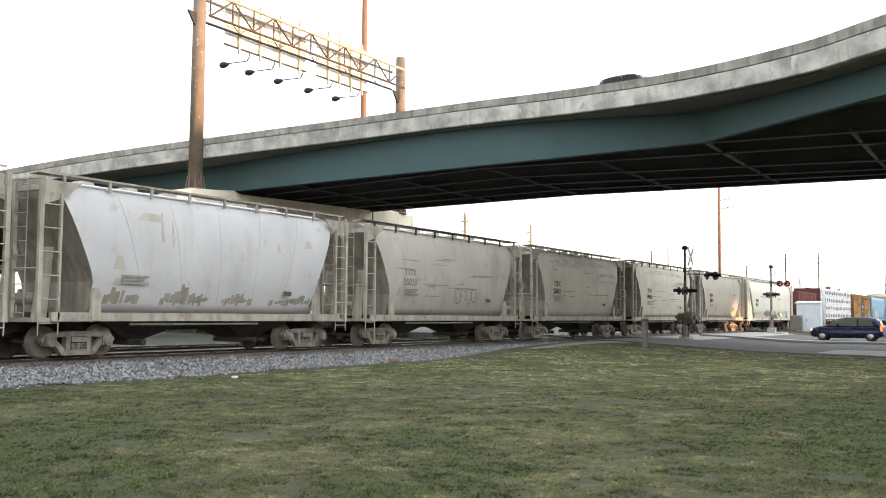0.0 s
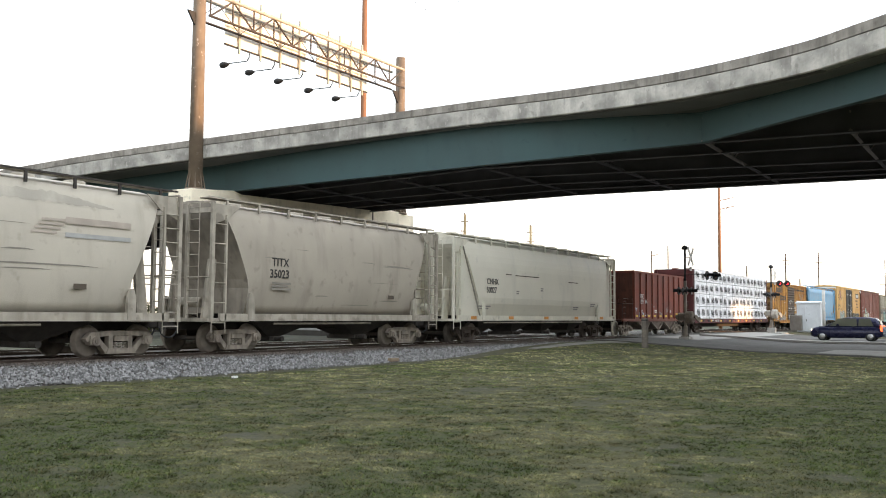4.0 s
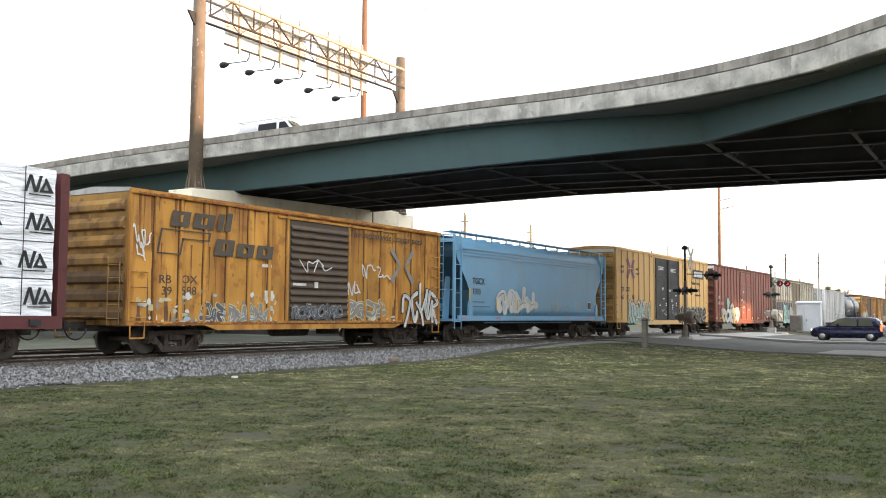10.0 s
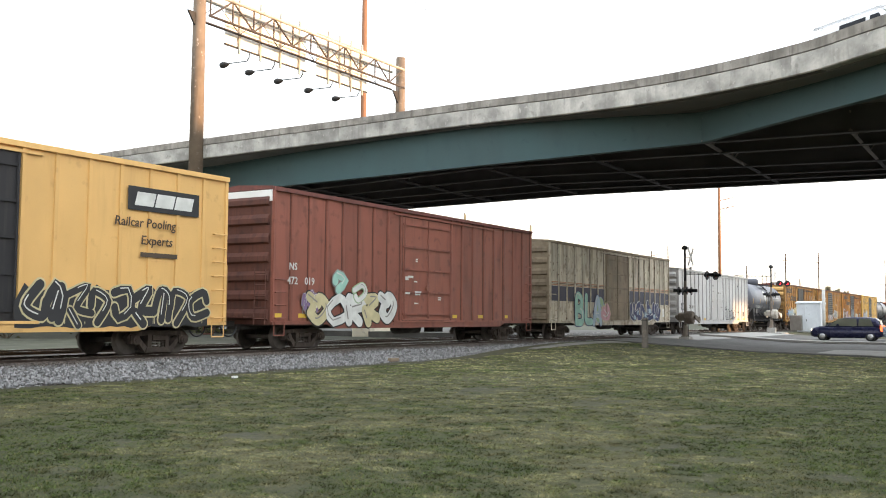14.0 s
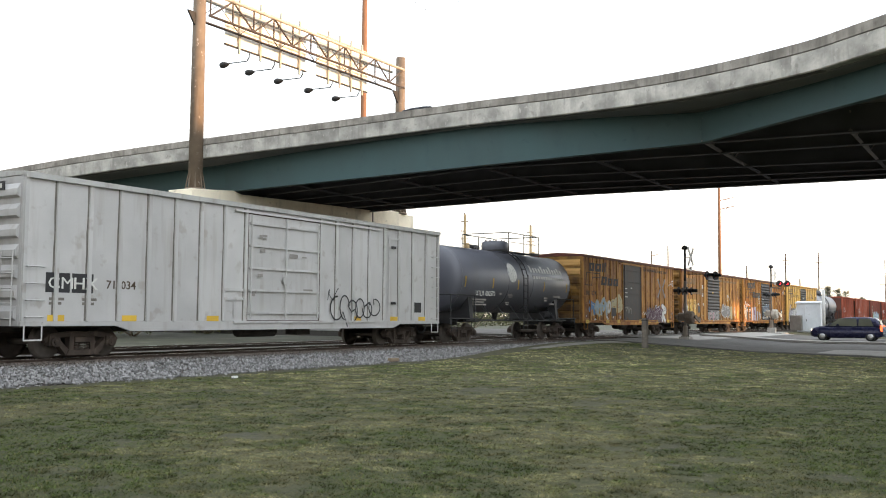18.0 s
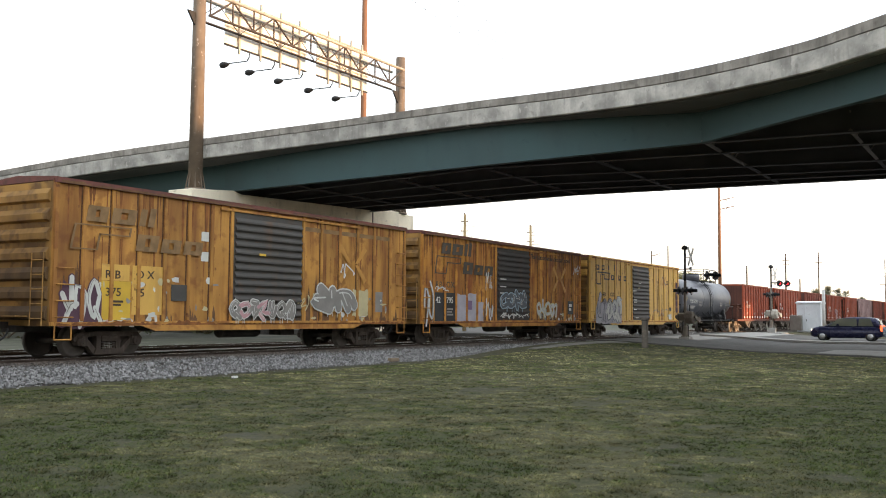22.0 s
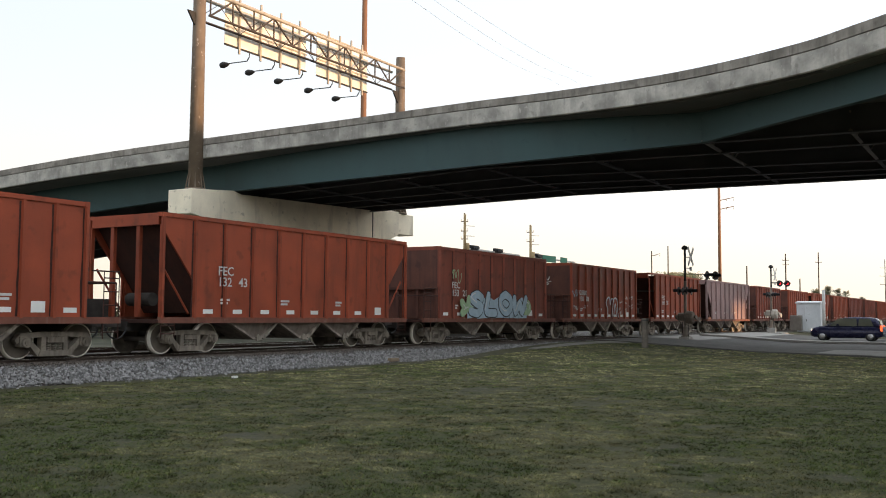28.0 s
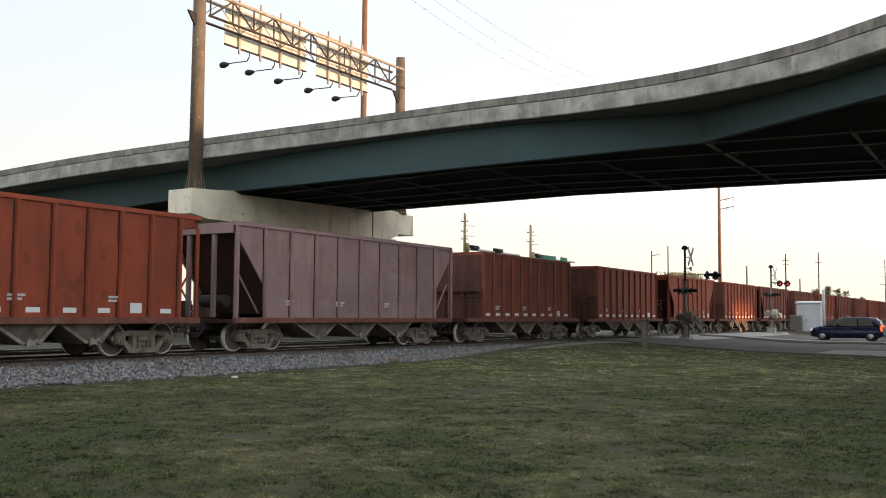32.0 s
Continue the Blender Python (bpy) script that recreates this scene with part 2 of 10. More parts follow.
def field(x, y, scale, octaves=3, shift=0.0):
    """Smooth random values from 0 to 1 over the plan, as arrays."""
    total, weight, amp = 0.0, 0.0, 1.0
    for o in range(octaves):
        u, v = np.asarray(x) * scale * 2 ** o + 17.3 * o + shift, np.asarray(y) * scale * 2 ** o + 5.1 * o + 0.7 * shift
        i, j = np.floor(u).astype(int), np.floor(v).astype(int)
        a, b = u - i, v - j
        a, b = a * a * (3 - 2 * a), b * b * (3 - 2 * b)
        g = lambda p, q: LATTICE[p % 256, q % 256]
        total = total + amp * ((g(i, j) * (1 - a) + g(i + 1, j) * a) * (1 - b) + (g(i, j + 1) * (1 - a) + g(i + 1, j + 1) * a) * b)
        weight, amp = weight + amp, amp * 0.55
    return total / weight


def ease(v, a, b):
    k = np.clip((v - a) / (b - a), 0, 1)
    return k * k * (3 - 2 * k)


# worn bare spots, and lush spots, in the lawn: x, y, half length, half width
WORN = ((11.9, 9.5, 1.3, 0.5), (10.1, 9.4, 0.7, 0.4), (7.1, 8.7, 0.6, 0.45), (7.3, 6.1, 0.6, 0.4), (9.4, 6.4, 0.6, 0.35), (8.9, 3.9, 0.6, 0.4), (10.1, 4.0, 0.6, 0.5),
        (14.8, 4.25, 1.0, 0.4), (12.2, 4.05, 0.6, 0.3), (19.2, 10.5, 2.4, 0.9), (16.8, 6.9, 1.6, 0.6), (17.5, 12.2, 1.4, 0.5))
LUSH = ((6.0, 10.0, 3.5, 3.0), (8.5, 12.5, 4.0, 2.5), (14.0, 0.6, 5.0, 2.0), (22.0, 2.5, 8.0, 2.5), (8.2, 7.9, 0.5, 0.3), (9.3, 8.6, 0.6, 0.3), (6.0, 7.1, 0.5, 0.3), (11.6, 7.7, 0.7, 0.3))


def spots(x, y, table):
    best = np.zeros(np.shape(x))
    for px, py, a, b in table:
        best = np.maximum(best, 1 - ((x - px) / a) ** 2 - ((y - py) / b) ** 2)
    return np.clip(best, 0, 1)


def lawn_state(x, y):
    """How straw-coloured, how green and how worn the lawn is at each place, each from 0 to 1."""
    rough = 0.5 * field(x, y, 1.1) + 0.5 * field(x, y, 3.7, 3, 9.0)
    green = ease(0.55 * field(x, y, 0.55, 4, 3.0) + 0.45 * field(x, y, 2.6, 3, 31.0) + 0.17 * spots(x, y, LUSH) - 0.04 * ease(x, 18.0, 34.0), 0.46, 0.62)
    worn = ease(rough + 0.2 * spots(x, y, WORN) + 0.25 * ease(y, 17.9, 18.5), 0.62, 0.74)
    straw = ease(0.5 * field(x, y, 0.8, 3, 57.0) + 0.5 * field(x, y, 4.6, 3, 73.0) - 0.06 * spots(x, y, LUSH) + 0.07 * ease(x, 14.0, 30.0), 0.4, 0.6)
    return straw * (1 - 0.75 * green), green, worn


def lawn_tone(x, y):
    straw, green, worn = (v[:, None] for v in lawn_state(x, y))
    col = np.array((0.071, 0.075, 0.03)) * (1 - straw) + np.array((0.149, 0.139, 0.071)) * straw
    col = col * (1 - 0.75 * green) + np.array((0.042, 0.058, 0.019)) * 0.75 * green
    col = col * (1 - worn) + np.array((0.1, 0.093, 0.078)) * worn
    # brightening with distance from the camera, put into the lawn's colour
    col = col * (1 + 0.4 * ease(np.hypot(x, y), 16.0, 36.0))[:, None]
    rim = np.clip(43.3 + 0.55 * (y - 5.0), 41.0, 47.6) + 0.8 * (field(x, y, 0.9, 3, 41.0) - 0.5)
    soil = (ease(x - rim, -0.7, -0.1) * (y < 17))[:, None]
    return col * (1 - soil) + np.array((0.05, 0.045, 0.036)) * soil


def coloured(me, tone):
    rgba = np.ones((len(tone), 4), np.float32)
    rgba[:, :3] = tone
    me.color_attributes.new("tone", "FLOAT_COLOR", "POINT").data.foreach_set("color", rgba.ravel())


grid = [[bm.verts.new((x, y, ground_z(x, y))) for x in xs] for y in ys]
for j in range(len(ys) - 1):
    for i in range(len(xs) - 1):
        bm.faces.new((grid[j][i], grid[j][i + 1], grid[j + 1][i + 1], grid[j + 1][i])).smooth = True


def lawn_paint(name, blades):
    """The lawn's tone, dimmed on the ground, broken up by fine thatch, specks of dark between the blades and straw
    litter.
    """
    m = MATS[name] = bpy.data.materials.new(name)
    m.use_nodes = True
    n, l = m.node_tree.nodes, m.node_tree.links
    p = n["Principled BSDF"]
    p.inputs["Roughness"].default_value, p.inputs["Specular IOR Level"].default_value = 0.9, 0.15
    tc, tone = n.new("ShaderNodeTexCoord"), n.new("ShaderNodeVertexColor")
    tone.layer_name = "tone"

    def grain(scale, detail, a, b):
        t, r = n.new("ShaderNodeTexNoise"), n.new("ShaderNodeMapRange")
        t.inputs["Scale"].default_value, t.inputs["Detail"].default_value = scale, detail
        l.new(tc.outputs["Object"], t.inputs["Vector"])
        r.inputs["From Min"].default_value, r.inputs["From Max"].default_value = a, b
        l.new(t.outputs["Fac"], r.inputs["Value"])
        return r.outputs[0], t.outputs["Fac"]

    def mix(fac, a, b):
        x = n.new("ShaderNodeMix")
        x.data_type = "RGBA"
        l.new(fac, x.inputs["Factor"])
        for sock, v in (("A", a), ("B", b)):
            if isinstance(v, tuple):
                x.inputs[sock].default_value = (*v, 1)
            else:
                l.new(v, x.inputs[sock])
        return x.outputs["Result"]
    col = tone.outputs[0]
    fine, raw = grain(26.0, 6.0, 0.42, 0.6)
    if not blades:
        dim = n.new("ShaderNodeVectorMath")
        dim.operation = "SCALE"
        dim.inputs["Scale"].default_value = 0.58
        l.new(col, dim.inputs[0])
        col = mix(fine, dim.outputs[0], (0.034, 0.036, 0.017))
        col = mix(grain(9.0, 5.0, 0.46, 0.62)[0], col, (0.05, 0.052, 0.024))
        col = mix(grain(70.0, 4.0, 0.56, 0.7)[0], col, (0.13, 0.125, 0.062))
    if blades:
        geo = n.new("ShaderNodeNewGeometry")
        r, v = n.new("ShaderNodeMapRange"), n.new("ShaderNodeVectorMath")
        v.operation = "SCALE"
        r.inputs["To Min"].default_value, r.inputs["To Max"].default_value = 0.7, 1.35
        l.new(geo.outputs["Random Per Island"], r.inputs["Value"])
        l.new(col, v.inputs[0])
        l.new(r.outputs[0], v.inputs["Scale"])
        col = v.outputs[0]
    else:
        b = n.new("ShaderNodeBump")
        b.inputs["Strength"].default_value, b.inputs["Distance"].default_value = 0.6, 0.008
        l.new(raw, b.inputs["Height"])
        l.new(b.outputs[0], p.inputs["Normal"])
    l.new(col, p.inputs["Base Color"])
    if blades:
        thin, both = n.new("ShaderNodeBsdfTranslucent"), n.new("ShaderNodeMixShader")
        both.inputs[0].default_value = 0.35
        l.new(col, thin.inputs["Color"])
        l.new(p.outputs[0], both.inputs[1])
        l.new(thin.outputs[0], both.inputs[2])
        l.new(both.outputs[0], n["Material Output"].inputs["Surface"])
    return m


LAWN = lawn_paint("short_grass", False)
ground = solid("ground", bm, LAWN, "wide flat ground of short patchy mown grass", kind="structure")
spot = np.array([v.co for v in ground.data.vertices])
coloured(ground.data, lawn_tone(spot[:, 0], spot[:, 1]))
bm = B()
block(bm, -300, 900, 29.3, 70, -0.6, -0.4)
solid("yard_ground", bm, SAND, "pale sandy yard beyond the railway tracks", kind="structure")


def lawn_blades():
    """Low tufts of short blades: tall and close where the lawn is lush, thin and flat where it is worn."""
    rng = np.random.default_rng(4)
    n = 300000
    d = 4.5 + 46 * rng.random(n) ** 1.7
    ang = np.radians(58.7) + np.radians(30) * (2 * rng.random(n) - 1)
    d, ang = np.append(d, 1 + 15 * np.sqrt(rng.random(70000))), np.append(ang, 2 * math.pi * rng.random(70000))
    x, y = d * np.sin(ang), d * np.cos(ang)
    foot = 18.45 + 0.5 * (field(x, 0 * x, 0.7) - 0.5)
    keep = (y < foot) & (x < 48.5)
    keep &= np.array([a < 41 or a < road_edge(b) + 0.1 for a, b in zip(x, y)])
    x, y, d = x[keep], y[keep], d[keep]
    straw, green, worn = lawn_state(x, y)
    clump = field(x, y, 5.5, 2, 11.0)
    keep = rng.random(len(x)) < (0.82 + 0.18 * ease(clump, 0.3, 0.6)) * (1 - 0.5 * worn)
    x, y, d, straw, green, worn, clump = (v[keep] for v in (x, y, d, straw, green, worn, clump))
    n, per = len(x), 5
    z = np.array([ground_z(a, b) - 0.006 for a, b in zip(x, y)])
    tall = (0.008 + 0.024 * rng.random(n) ** 1.7) * (0.75 + 0.4 * ease(clump, 0.45, 0.75)) * (1 + 0.1 * green) * (1 - 0.5 * worn)
    # blade colours are brightened once more with camera distance d
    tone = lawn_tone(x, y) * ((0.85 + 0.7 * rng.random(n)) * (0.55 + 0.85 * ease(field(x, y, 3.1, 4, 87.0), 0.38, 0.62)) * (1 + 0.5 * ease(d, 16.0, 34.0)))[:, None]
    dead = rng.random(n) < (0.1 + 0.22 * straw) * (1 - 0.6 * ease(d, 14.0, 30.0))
    tone[dead] = tone[dead] * 0.5 + np.array((0.19, 0.17, 0.085)) * 0.5
    fresh = rng.random(n) < 0.03 + 0.22 * green
    tone[fresh & ~dead] = np.array((0.082, 0.112, 0.032)) * (0.6 + 0.8 * rng.random((fresh & ~dead).sum()))[:, None]
    away = rng.random((n, per)) * 2 * math.pi
    root = (rng.random((n, per)) * 0.04)[..., None] * np.stack([np.cos(away), np.sin(away)], -1)
    tip = root + (0.015 + 0.035 * rng.random((n, per)))[..., None] * np.stack([np.cos(away + 0.4), np.sin(away + 0.4)], -1)
    w = (0.004 + 0.00045 * d)[:, None, None] * np.stack([-np.sin(away), np.cos(away)], -1)
    high = tall[:, None] * (0.5 + 0.8 * rng.random((n, per)))
    v = np.zeros((n, per, 3, 3))
    at = np.stack([x, y], -1)[:, None]
    v[:, :, 0, :2], v[:, :, 1, :2], v[:, :, 2, :2] = at + root - w, at + root + w, at + tip
    v[:, :, :2, 2] = z[:, None, None]
    v[:, :, 2, 2] = z[:, None] + high
    me = bpy.data.meshes.new("grass_blades")
    me.from_pydata(v.reshape(-1, 3).tolist(), [], np.arange(3 * n * per).reshape(n * per, 3).tolist())
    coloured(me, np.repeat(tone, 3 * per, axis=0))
    me.materials.append(lawn_paint("grass_blade", True))
    tagged(new("grass", me), "short green and straw-coloured blades of mown grass", "grass", kind="stuff")


lawn_blades()

# ---- road with level crossing ----
def strip(name, x0, x1, y0, y1, lift, material, label, thick=0.12, step=1.5, kind="structure"):
    bm = B()
    n = max(1, int((y1 - y0) / step))
    rows = []
    for i in range(n + 1):
        y = y0 + (y1 - y0) * i / n
        xa = x0(y) if callable(x0) else x0
        rows.append([bm.verts.new((x, y, z)) for x, z in ((xa, road_z(y) + lift), (x1, road_z(y) + lift), (x1, road_z(y) + lift - thick), (xa, road_z(y) + lift - thick))])
    for a, b in zip(rows, rows[1:]):
        for k in range(4):
            bm.faces.new((a[k], a[(k + 1) % 4], b[(k + 1) % 4], b[k]))
    bm.faces.new(rows[0])
    bm.faces.new(rows[-1][::-1])
    return solid(name, bm, material, label, kind=kind)


strip("road", road_edge, 82.0, -60, 19.6, 0.0, ASPHALT, "worn grey asphalt road leading to the level crossing", thick=0.5, step=0.5)
strip("road_beyond", 57.5, 80.5, 29.4, 160, 0.0, ASPHALT, "grey asphalt road beyond the tracks", thick=0.5)
strip("median_kerb", 63.2, 65.0, -40, 18.6, 0.14, PAVING, "low pale concrete median kerb in the road")
strip("side_slab", lambda y: road_edge(y) + 0.7, 51.0, -12.0, 8.2, 0.006, PAVING, "pale concrete slab at the road's edge", thick=0.3, step=0.6)
bm = B()
slab = []
for i in range(25):
    x = 38.0 + 11.0 * i / 24
    wob = 0.25 * noise.noise((x * 0.7, 2.0, 0))
    slab.append([bm.verts.new((x, y, ground_z(x, y) + dz)) for y, dz in ((18.3 - 0.9 * i / 24 + wob, 0.02), (18.75, 0.02), (18.75, -0.3), (18.3 - 0.9 * i / 24 + wob, -0.3))])
for a, b in zip(slab, slab[1:]):
    for k in range(4):
        bm.faces.new((a[k], a[(k + 1) % 4], b[(k + 1) % 4], b[k]))
bm.faces.new(slab[0])
bm.faces.new(slab[-1][::-1])
solid("pavement", bm, mat("worn_path_concrete", (0.19, 0.18, 0.165), 0.95, var=0.2, scale=1.2, dirt=(0.11, 0.105, 0.08), amount=0.35, streak=1.5), "pale worn concrete strip flush with the grass beside the ballast", kind="structure")
strip("crossing_apron", 55.5, 82.0, 16.4, 19.5, 0.02, PAVING, "pale concrete apron before the level crossing", thick=0.3)

# ---- railway ----
def track(cy, name, label, far):
    t = tagged(new(name), label, "railway track", kind="structure")
    bm = B()
    half = (2.15, 3.65) if not far else (2.2, 3.0)
    prism(bm, [(cy - half[1], -0.52), (cy - half[0], -0.1), (cy + half[0], -0.1), (cy + half[1], -0.52)], "x", -80, 56)
    prism(bm, [(cy - half[1], -0.52), (cy - half[0], -0.1), (cy + half[0], -0.1), (cy + half[1], -0.52)], "x", 82, 900)
    part("ballast_bed", bm, BALLAST, t, "grey crushed stone ballast bed")
    for sy in (-0.755, 0.755):
        bm = B()
        y = cy + sy
        prism(bm, [(y - 0.07, -0.17), (y + 0.07, -0.17), (y + 0.07, -0.15), (y + 0.012, -0.13), (y + 0.012, -0.045), (y + 0.036, -0.035), (y + 0.036, -0.005),
                   (y - 0.036, -0.005), (y - 0.036, -0.035), (y - 0.012, -0.045), (y - 0.012, -0.13), (y - 0.07, -0.15)], "x", -80, 900)
        rail = part("rail", bm, RAILSTEEL, t, "brown rusty steel rail")
        bm = B()
        block(bm, -80, 900, y - 0.03, y + 0.03, -0.0045, 0.0)
        part("rail_head", bm, RAILTOP, rail, "polished running surface")
    bm = B()
    block(bm, -0.11, 0.11, -1.3, 1.3, -0.3, -0.085)
    tie = mesh_of("sleeper", bm, TIE, bevel=0.012)
    x = 8.0
    while x < 56 and not far:
        place("sleeper", tie, t, (x, cy, 0.0))
        x += 0.55
    bm = B()
    x = 82.3
    while x < 190:
        block(bm, x - 0.11, x + 0.11, cy - 1.3, cy + 1.3, -0.3, -0.085)
        x += 0.55
    part("far_sleepers", bm, TIE, t, "row of dark timber sleepers", kind="stuff")
    return t


track(TRACK_Y, "track", "single main line on wooden sleepers and grey ballast", False)
track(TRACK_Y + 4.4, "track", "second parallel track on dark ballast", True)
bm = B()
for a, b in ((TRACK_Y - 3.0, TRACK_Y - 0.86), (TRACK_Y - 0.66, TRACK_Y + 0.66), (TRACK_Y + 0.86, TRACK_Y + 3.54), (TRACK_Y + 3.74, TRACK_Y + 5.06), (TRACK_Y + 5.26, TRACK_Y + 7.2)):
    block(bm, 56.05, 81.95, a, b, -0.4, -0.012)
solid("crossing_panel", bm, ASPHALT, "asphalt panels between the rails of the level crossing", kind="structure")


def ballast_stones():
    rng = np.random.default_rng(9)
    n = 26000
    x = 11 + 45 * rng.random(n) ** 1.25
    s = rng.random(n)
    edge = 18.95 + 0.35 * (field(x, 0 * x, 0.6, 3) - 0.5) - 0.5 * (rng.random(n) < 0.03) * rng.random(n)
    y = edge + (TRACK_Y - 1.3 - edge) * s ** 1.15
    z = np.where(s < 0.02, -0.465, -0.48 + 0.4 * np.clip((y - 18.91) / 1.5, 0, 1)) + 0.025 * rng.random(n)
    fouled = ease(y + 0.4 * (field(x, y, 0.9) - 0.5), 20.05, 20.5)
    r = (0.02 + 0.028 * rng.random(n)) * (1 - 0.35 * fouled)
    octa = np.array([(1, 0, 0), (-1, 0, 0), (0, 1, 0), (0, -1, 0), (0, 0, 1), (0, 0, -1)], float)
    tri = np.array([(0, 2, 4), (2, 1, 4), (1, 3, 4), (3, 0, 4), (2, 0, 5), (1, 2, 5), (3, 1, 5), (0, 3, 5)])
    v = octa[None] * r[:, None, None] * (0.6 + 0.8 * rng.random((n, 6, 3))) + (rng.random((n, 6, 3)) - 0.5) * r[:, None, None] * 0.7
    v += np.stack([x, y, z], -1)[:, None]
    f = (tri[None] + 6 * np.arange(n)[:, None, None]).reshape(-1, 3)
    me = bpy.data.meshes.new("stones")
    me.from_pydata(v.reshape(-1, 3).tolist(), [], f.tolist())
    shade = 0.095 + 0.23 * rng.random(n) ** 1.3
    grey, brown = shade[:, None] * np.array((1.0, 0.985, 0.98)), shade[:, None] * np.array((0.42, 0.34, 0.28))
    coloured(me, np.repeat(grey * (1 - fouled[:, None]) + brown * fouled[:, None], 6, axis=0))
    m = MATS["loose_stone"] = bpy.data.materials.new("loose_stone")
    m.use_nodes = True
    nn, l = m.node_tree.nodes, m.node_tree.links
    tone = nn.new("ShaderNodeVertexColor")
    tone.layer_name = "tone"
    l.new(tone.outputs[0], nn["Principled BSDF"].inputs["Base Color"])
    nn["Principled BSDF"].inputs["Roughness"].default_value = 0.9
    me.materials.append(m)
    tagged(new("ballast_stones", me), "loose grey crushed ballast stones on the shoulder", "gravel", kind="stuff")


ballast_stones()

# ---- overpass ----
EDGE = [(-330.0, -150.0, 0.6), (-230.0, -128.0, 2.2), (-140.0, -104.0, 6.5), (-70.0, -80.0, 10.2), (-28.0, -60.0, 11.6), (-2.0, -41.0, 12.0), (14.5, -25.0, 11.9), (26.0, -9.5, 11.65),
        (35.2, 3.85, 11.54), (37.6, 7.43, 11.55), (40.2, 12.63, 11.77), (42.0, 18.74, 12.06), (42.55, 24.5, 12.19),
        (42.2, 32.49, 11.99), (41.5, 38.11, 11.76), (39.7, 48.04, 11.16), (38.5, 57.54, 10.49), (36.4, 75.0, 9.0), (33.5, 95.0, 7.2), (30.0, 118.0, 5.4),
        (24.0, 150.0, 3.2), (15.0, 190.0, 1.5), (3.0, 250.0, 0.7), (-10.0, 340.0, 0.6), (-25.0, 460.0, 0.6)]
FAR_X = 59.8


def spline(pts, t):
    """Catmull-Rom through the points, t counted in points."""
    i = min(max(int(t), 0), len(pts) - 2)
    u = t - i
    p = [Vector(pts[min(max(k, 0), len(pts) - 1)]) for k in (i - 1, i, i + 1, i + 2)]
    return 0.5 * ((2 * p[1]) + (p[2] - p[0]) * u + (2 * p[0] - 5 * p[1] + 4 * p[2] - p[3]) * u * u + (3 * p[1] - p[0] - 3 * p[2] + p[3]) * u ** 3)


STATIONS = [spline(EDGE, k / 5) for k in range(5 * (len(EDGE) - 1) + 1)]


def edge_at(y):
    for a, b in zip(STATIONS, STATIONS[1:]):
        if a.y <= y <= b.y:
            return a.lerp(b, (y - a.y) / (b.y - a.y))
    return STATIONS[-1]


def side_way(i):
    a, b = STATIONS[max(0, i - 1)], STATIONS[min(len(STATIONS) - 1, i + 1)]
    d = (b - a)
    return Vector((d.y, -d.x, 0)).normalized()


def far_edge(i):
    p, w = STATIONS[i], side_way(i)
    if p.y > -5:
        return Vector((max(FAR_X if p.y < 118 else 0, p.x + 15) if p.y < 118 else p.x + 26.6, p.y, p.z))
    width = max(16.0, 27.0 + 0.4 * (p.y + 5))
    return p + w * width


def sweep(bm, profile, lo=0, hi=None, far=False):
    """Pushes an outline (offset to the deck's middle, height from the parapet's top) along the deck's edge."""
    hi = len(STATIONS) if hi is None else hi
    rings = []
    for i in range(lo, hi):
        p = STATIONS[i]
        if far:
            q, w = far_edge(i), side_way(i)
            rings.append([bm.verts.new((q.x - w.x * o, q.y - w.y * o, q.z + dz)) for o, dz in profile])
        else:
            w = side_way(i)
            rings.append([bm.verts.new((p.x + w.x * o, p.y + w.y * o, p.z + dz)) for o, dz in profile])
    n = len(profile)
    for a, b in zip(rings, rings[1:]):
        for k in range(n):
            bm.faces.new((a[k], a[(k + 1) % n], b[(k + 1) % n], b[k]))
    bm.faces.new(rings[0])
    bm.faces.new(rings[-1][::-1])


overpass = tagged(new("overpass"), "long curved highway overpass with concrete parapets and teal steel girders", "bridge", kind="structure")
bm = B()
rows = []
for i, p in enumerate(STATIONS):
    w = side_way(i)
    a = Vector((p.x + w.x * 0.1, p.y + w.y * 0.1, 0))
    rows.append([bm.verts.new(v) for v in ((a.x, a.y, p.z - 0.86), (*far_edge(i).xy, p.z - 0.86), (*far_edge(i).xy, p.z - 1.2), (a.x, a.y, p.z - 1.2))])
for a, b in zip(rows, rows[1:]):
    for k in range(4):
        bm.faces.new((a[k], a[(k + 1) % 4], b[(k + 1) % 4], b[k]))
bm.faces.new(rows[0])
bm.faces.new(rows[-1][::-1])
part("deck", bm, SOFFIT, overpass, "concrete deck slab, its soffit toned dark for shade")
# parapet in cast lengths with open joints
LOWER = [(0.0, -0.425), (0.0, -1.16), (0.05, -1.20), (0.42, -1.20), (0.42, -0.86), (0.30, -0.425)]
UPPER = [(0.02, 0.0), (0.02, -0.375), (0.12, -0.375), (0.12, -0.42), (0.25, -0.42), (0.25, -0.03), (0.22, 0.0)]
for i in range(0, len(STATIONS) - 1, 5):  # one cast length between two joints
    for nm, prof in (("parapet_panel", LOWER), ("parapet_rail", UPPER)):
        bm = B()
        sweep(bm, prof, i, i + 6)
        part(nm, bm, CONCRETE if nm == "parapet_panel" else STAINED, overpass, "patchy grey concrete parapet" if nm == "parapet_panel" else "rain-stained upper parapet course")
bm = B()
sweep(bm, [(0.0, 0.0), (0.0, -1.2), (0.4, -1.2), (0.4, -0.86), (0.22, 0.0)], far=True)
part("far_parapet", bm, CONCRETE, overpass, "concrete parapet of the other side")
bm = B()
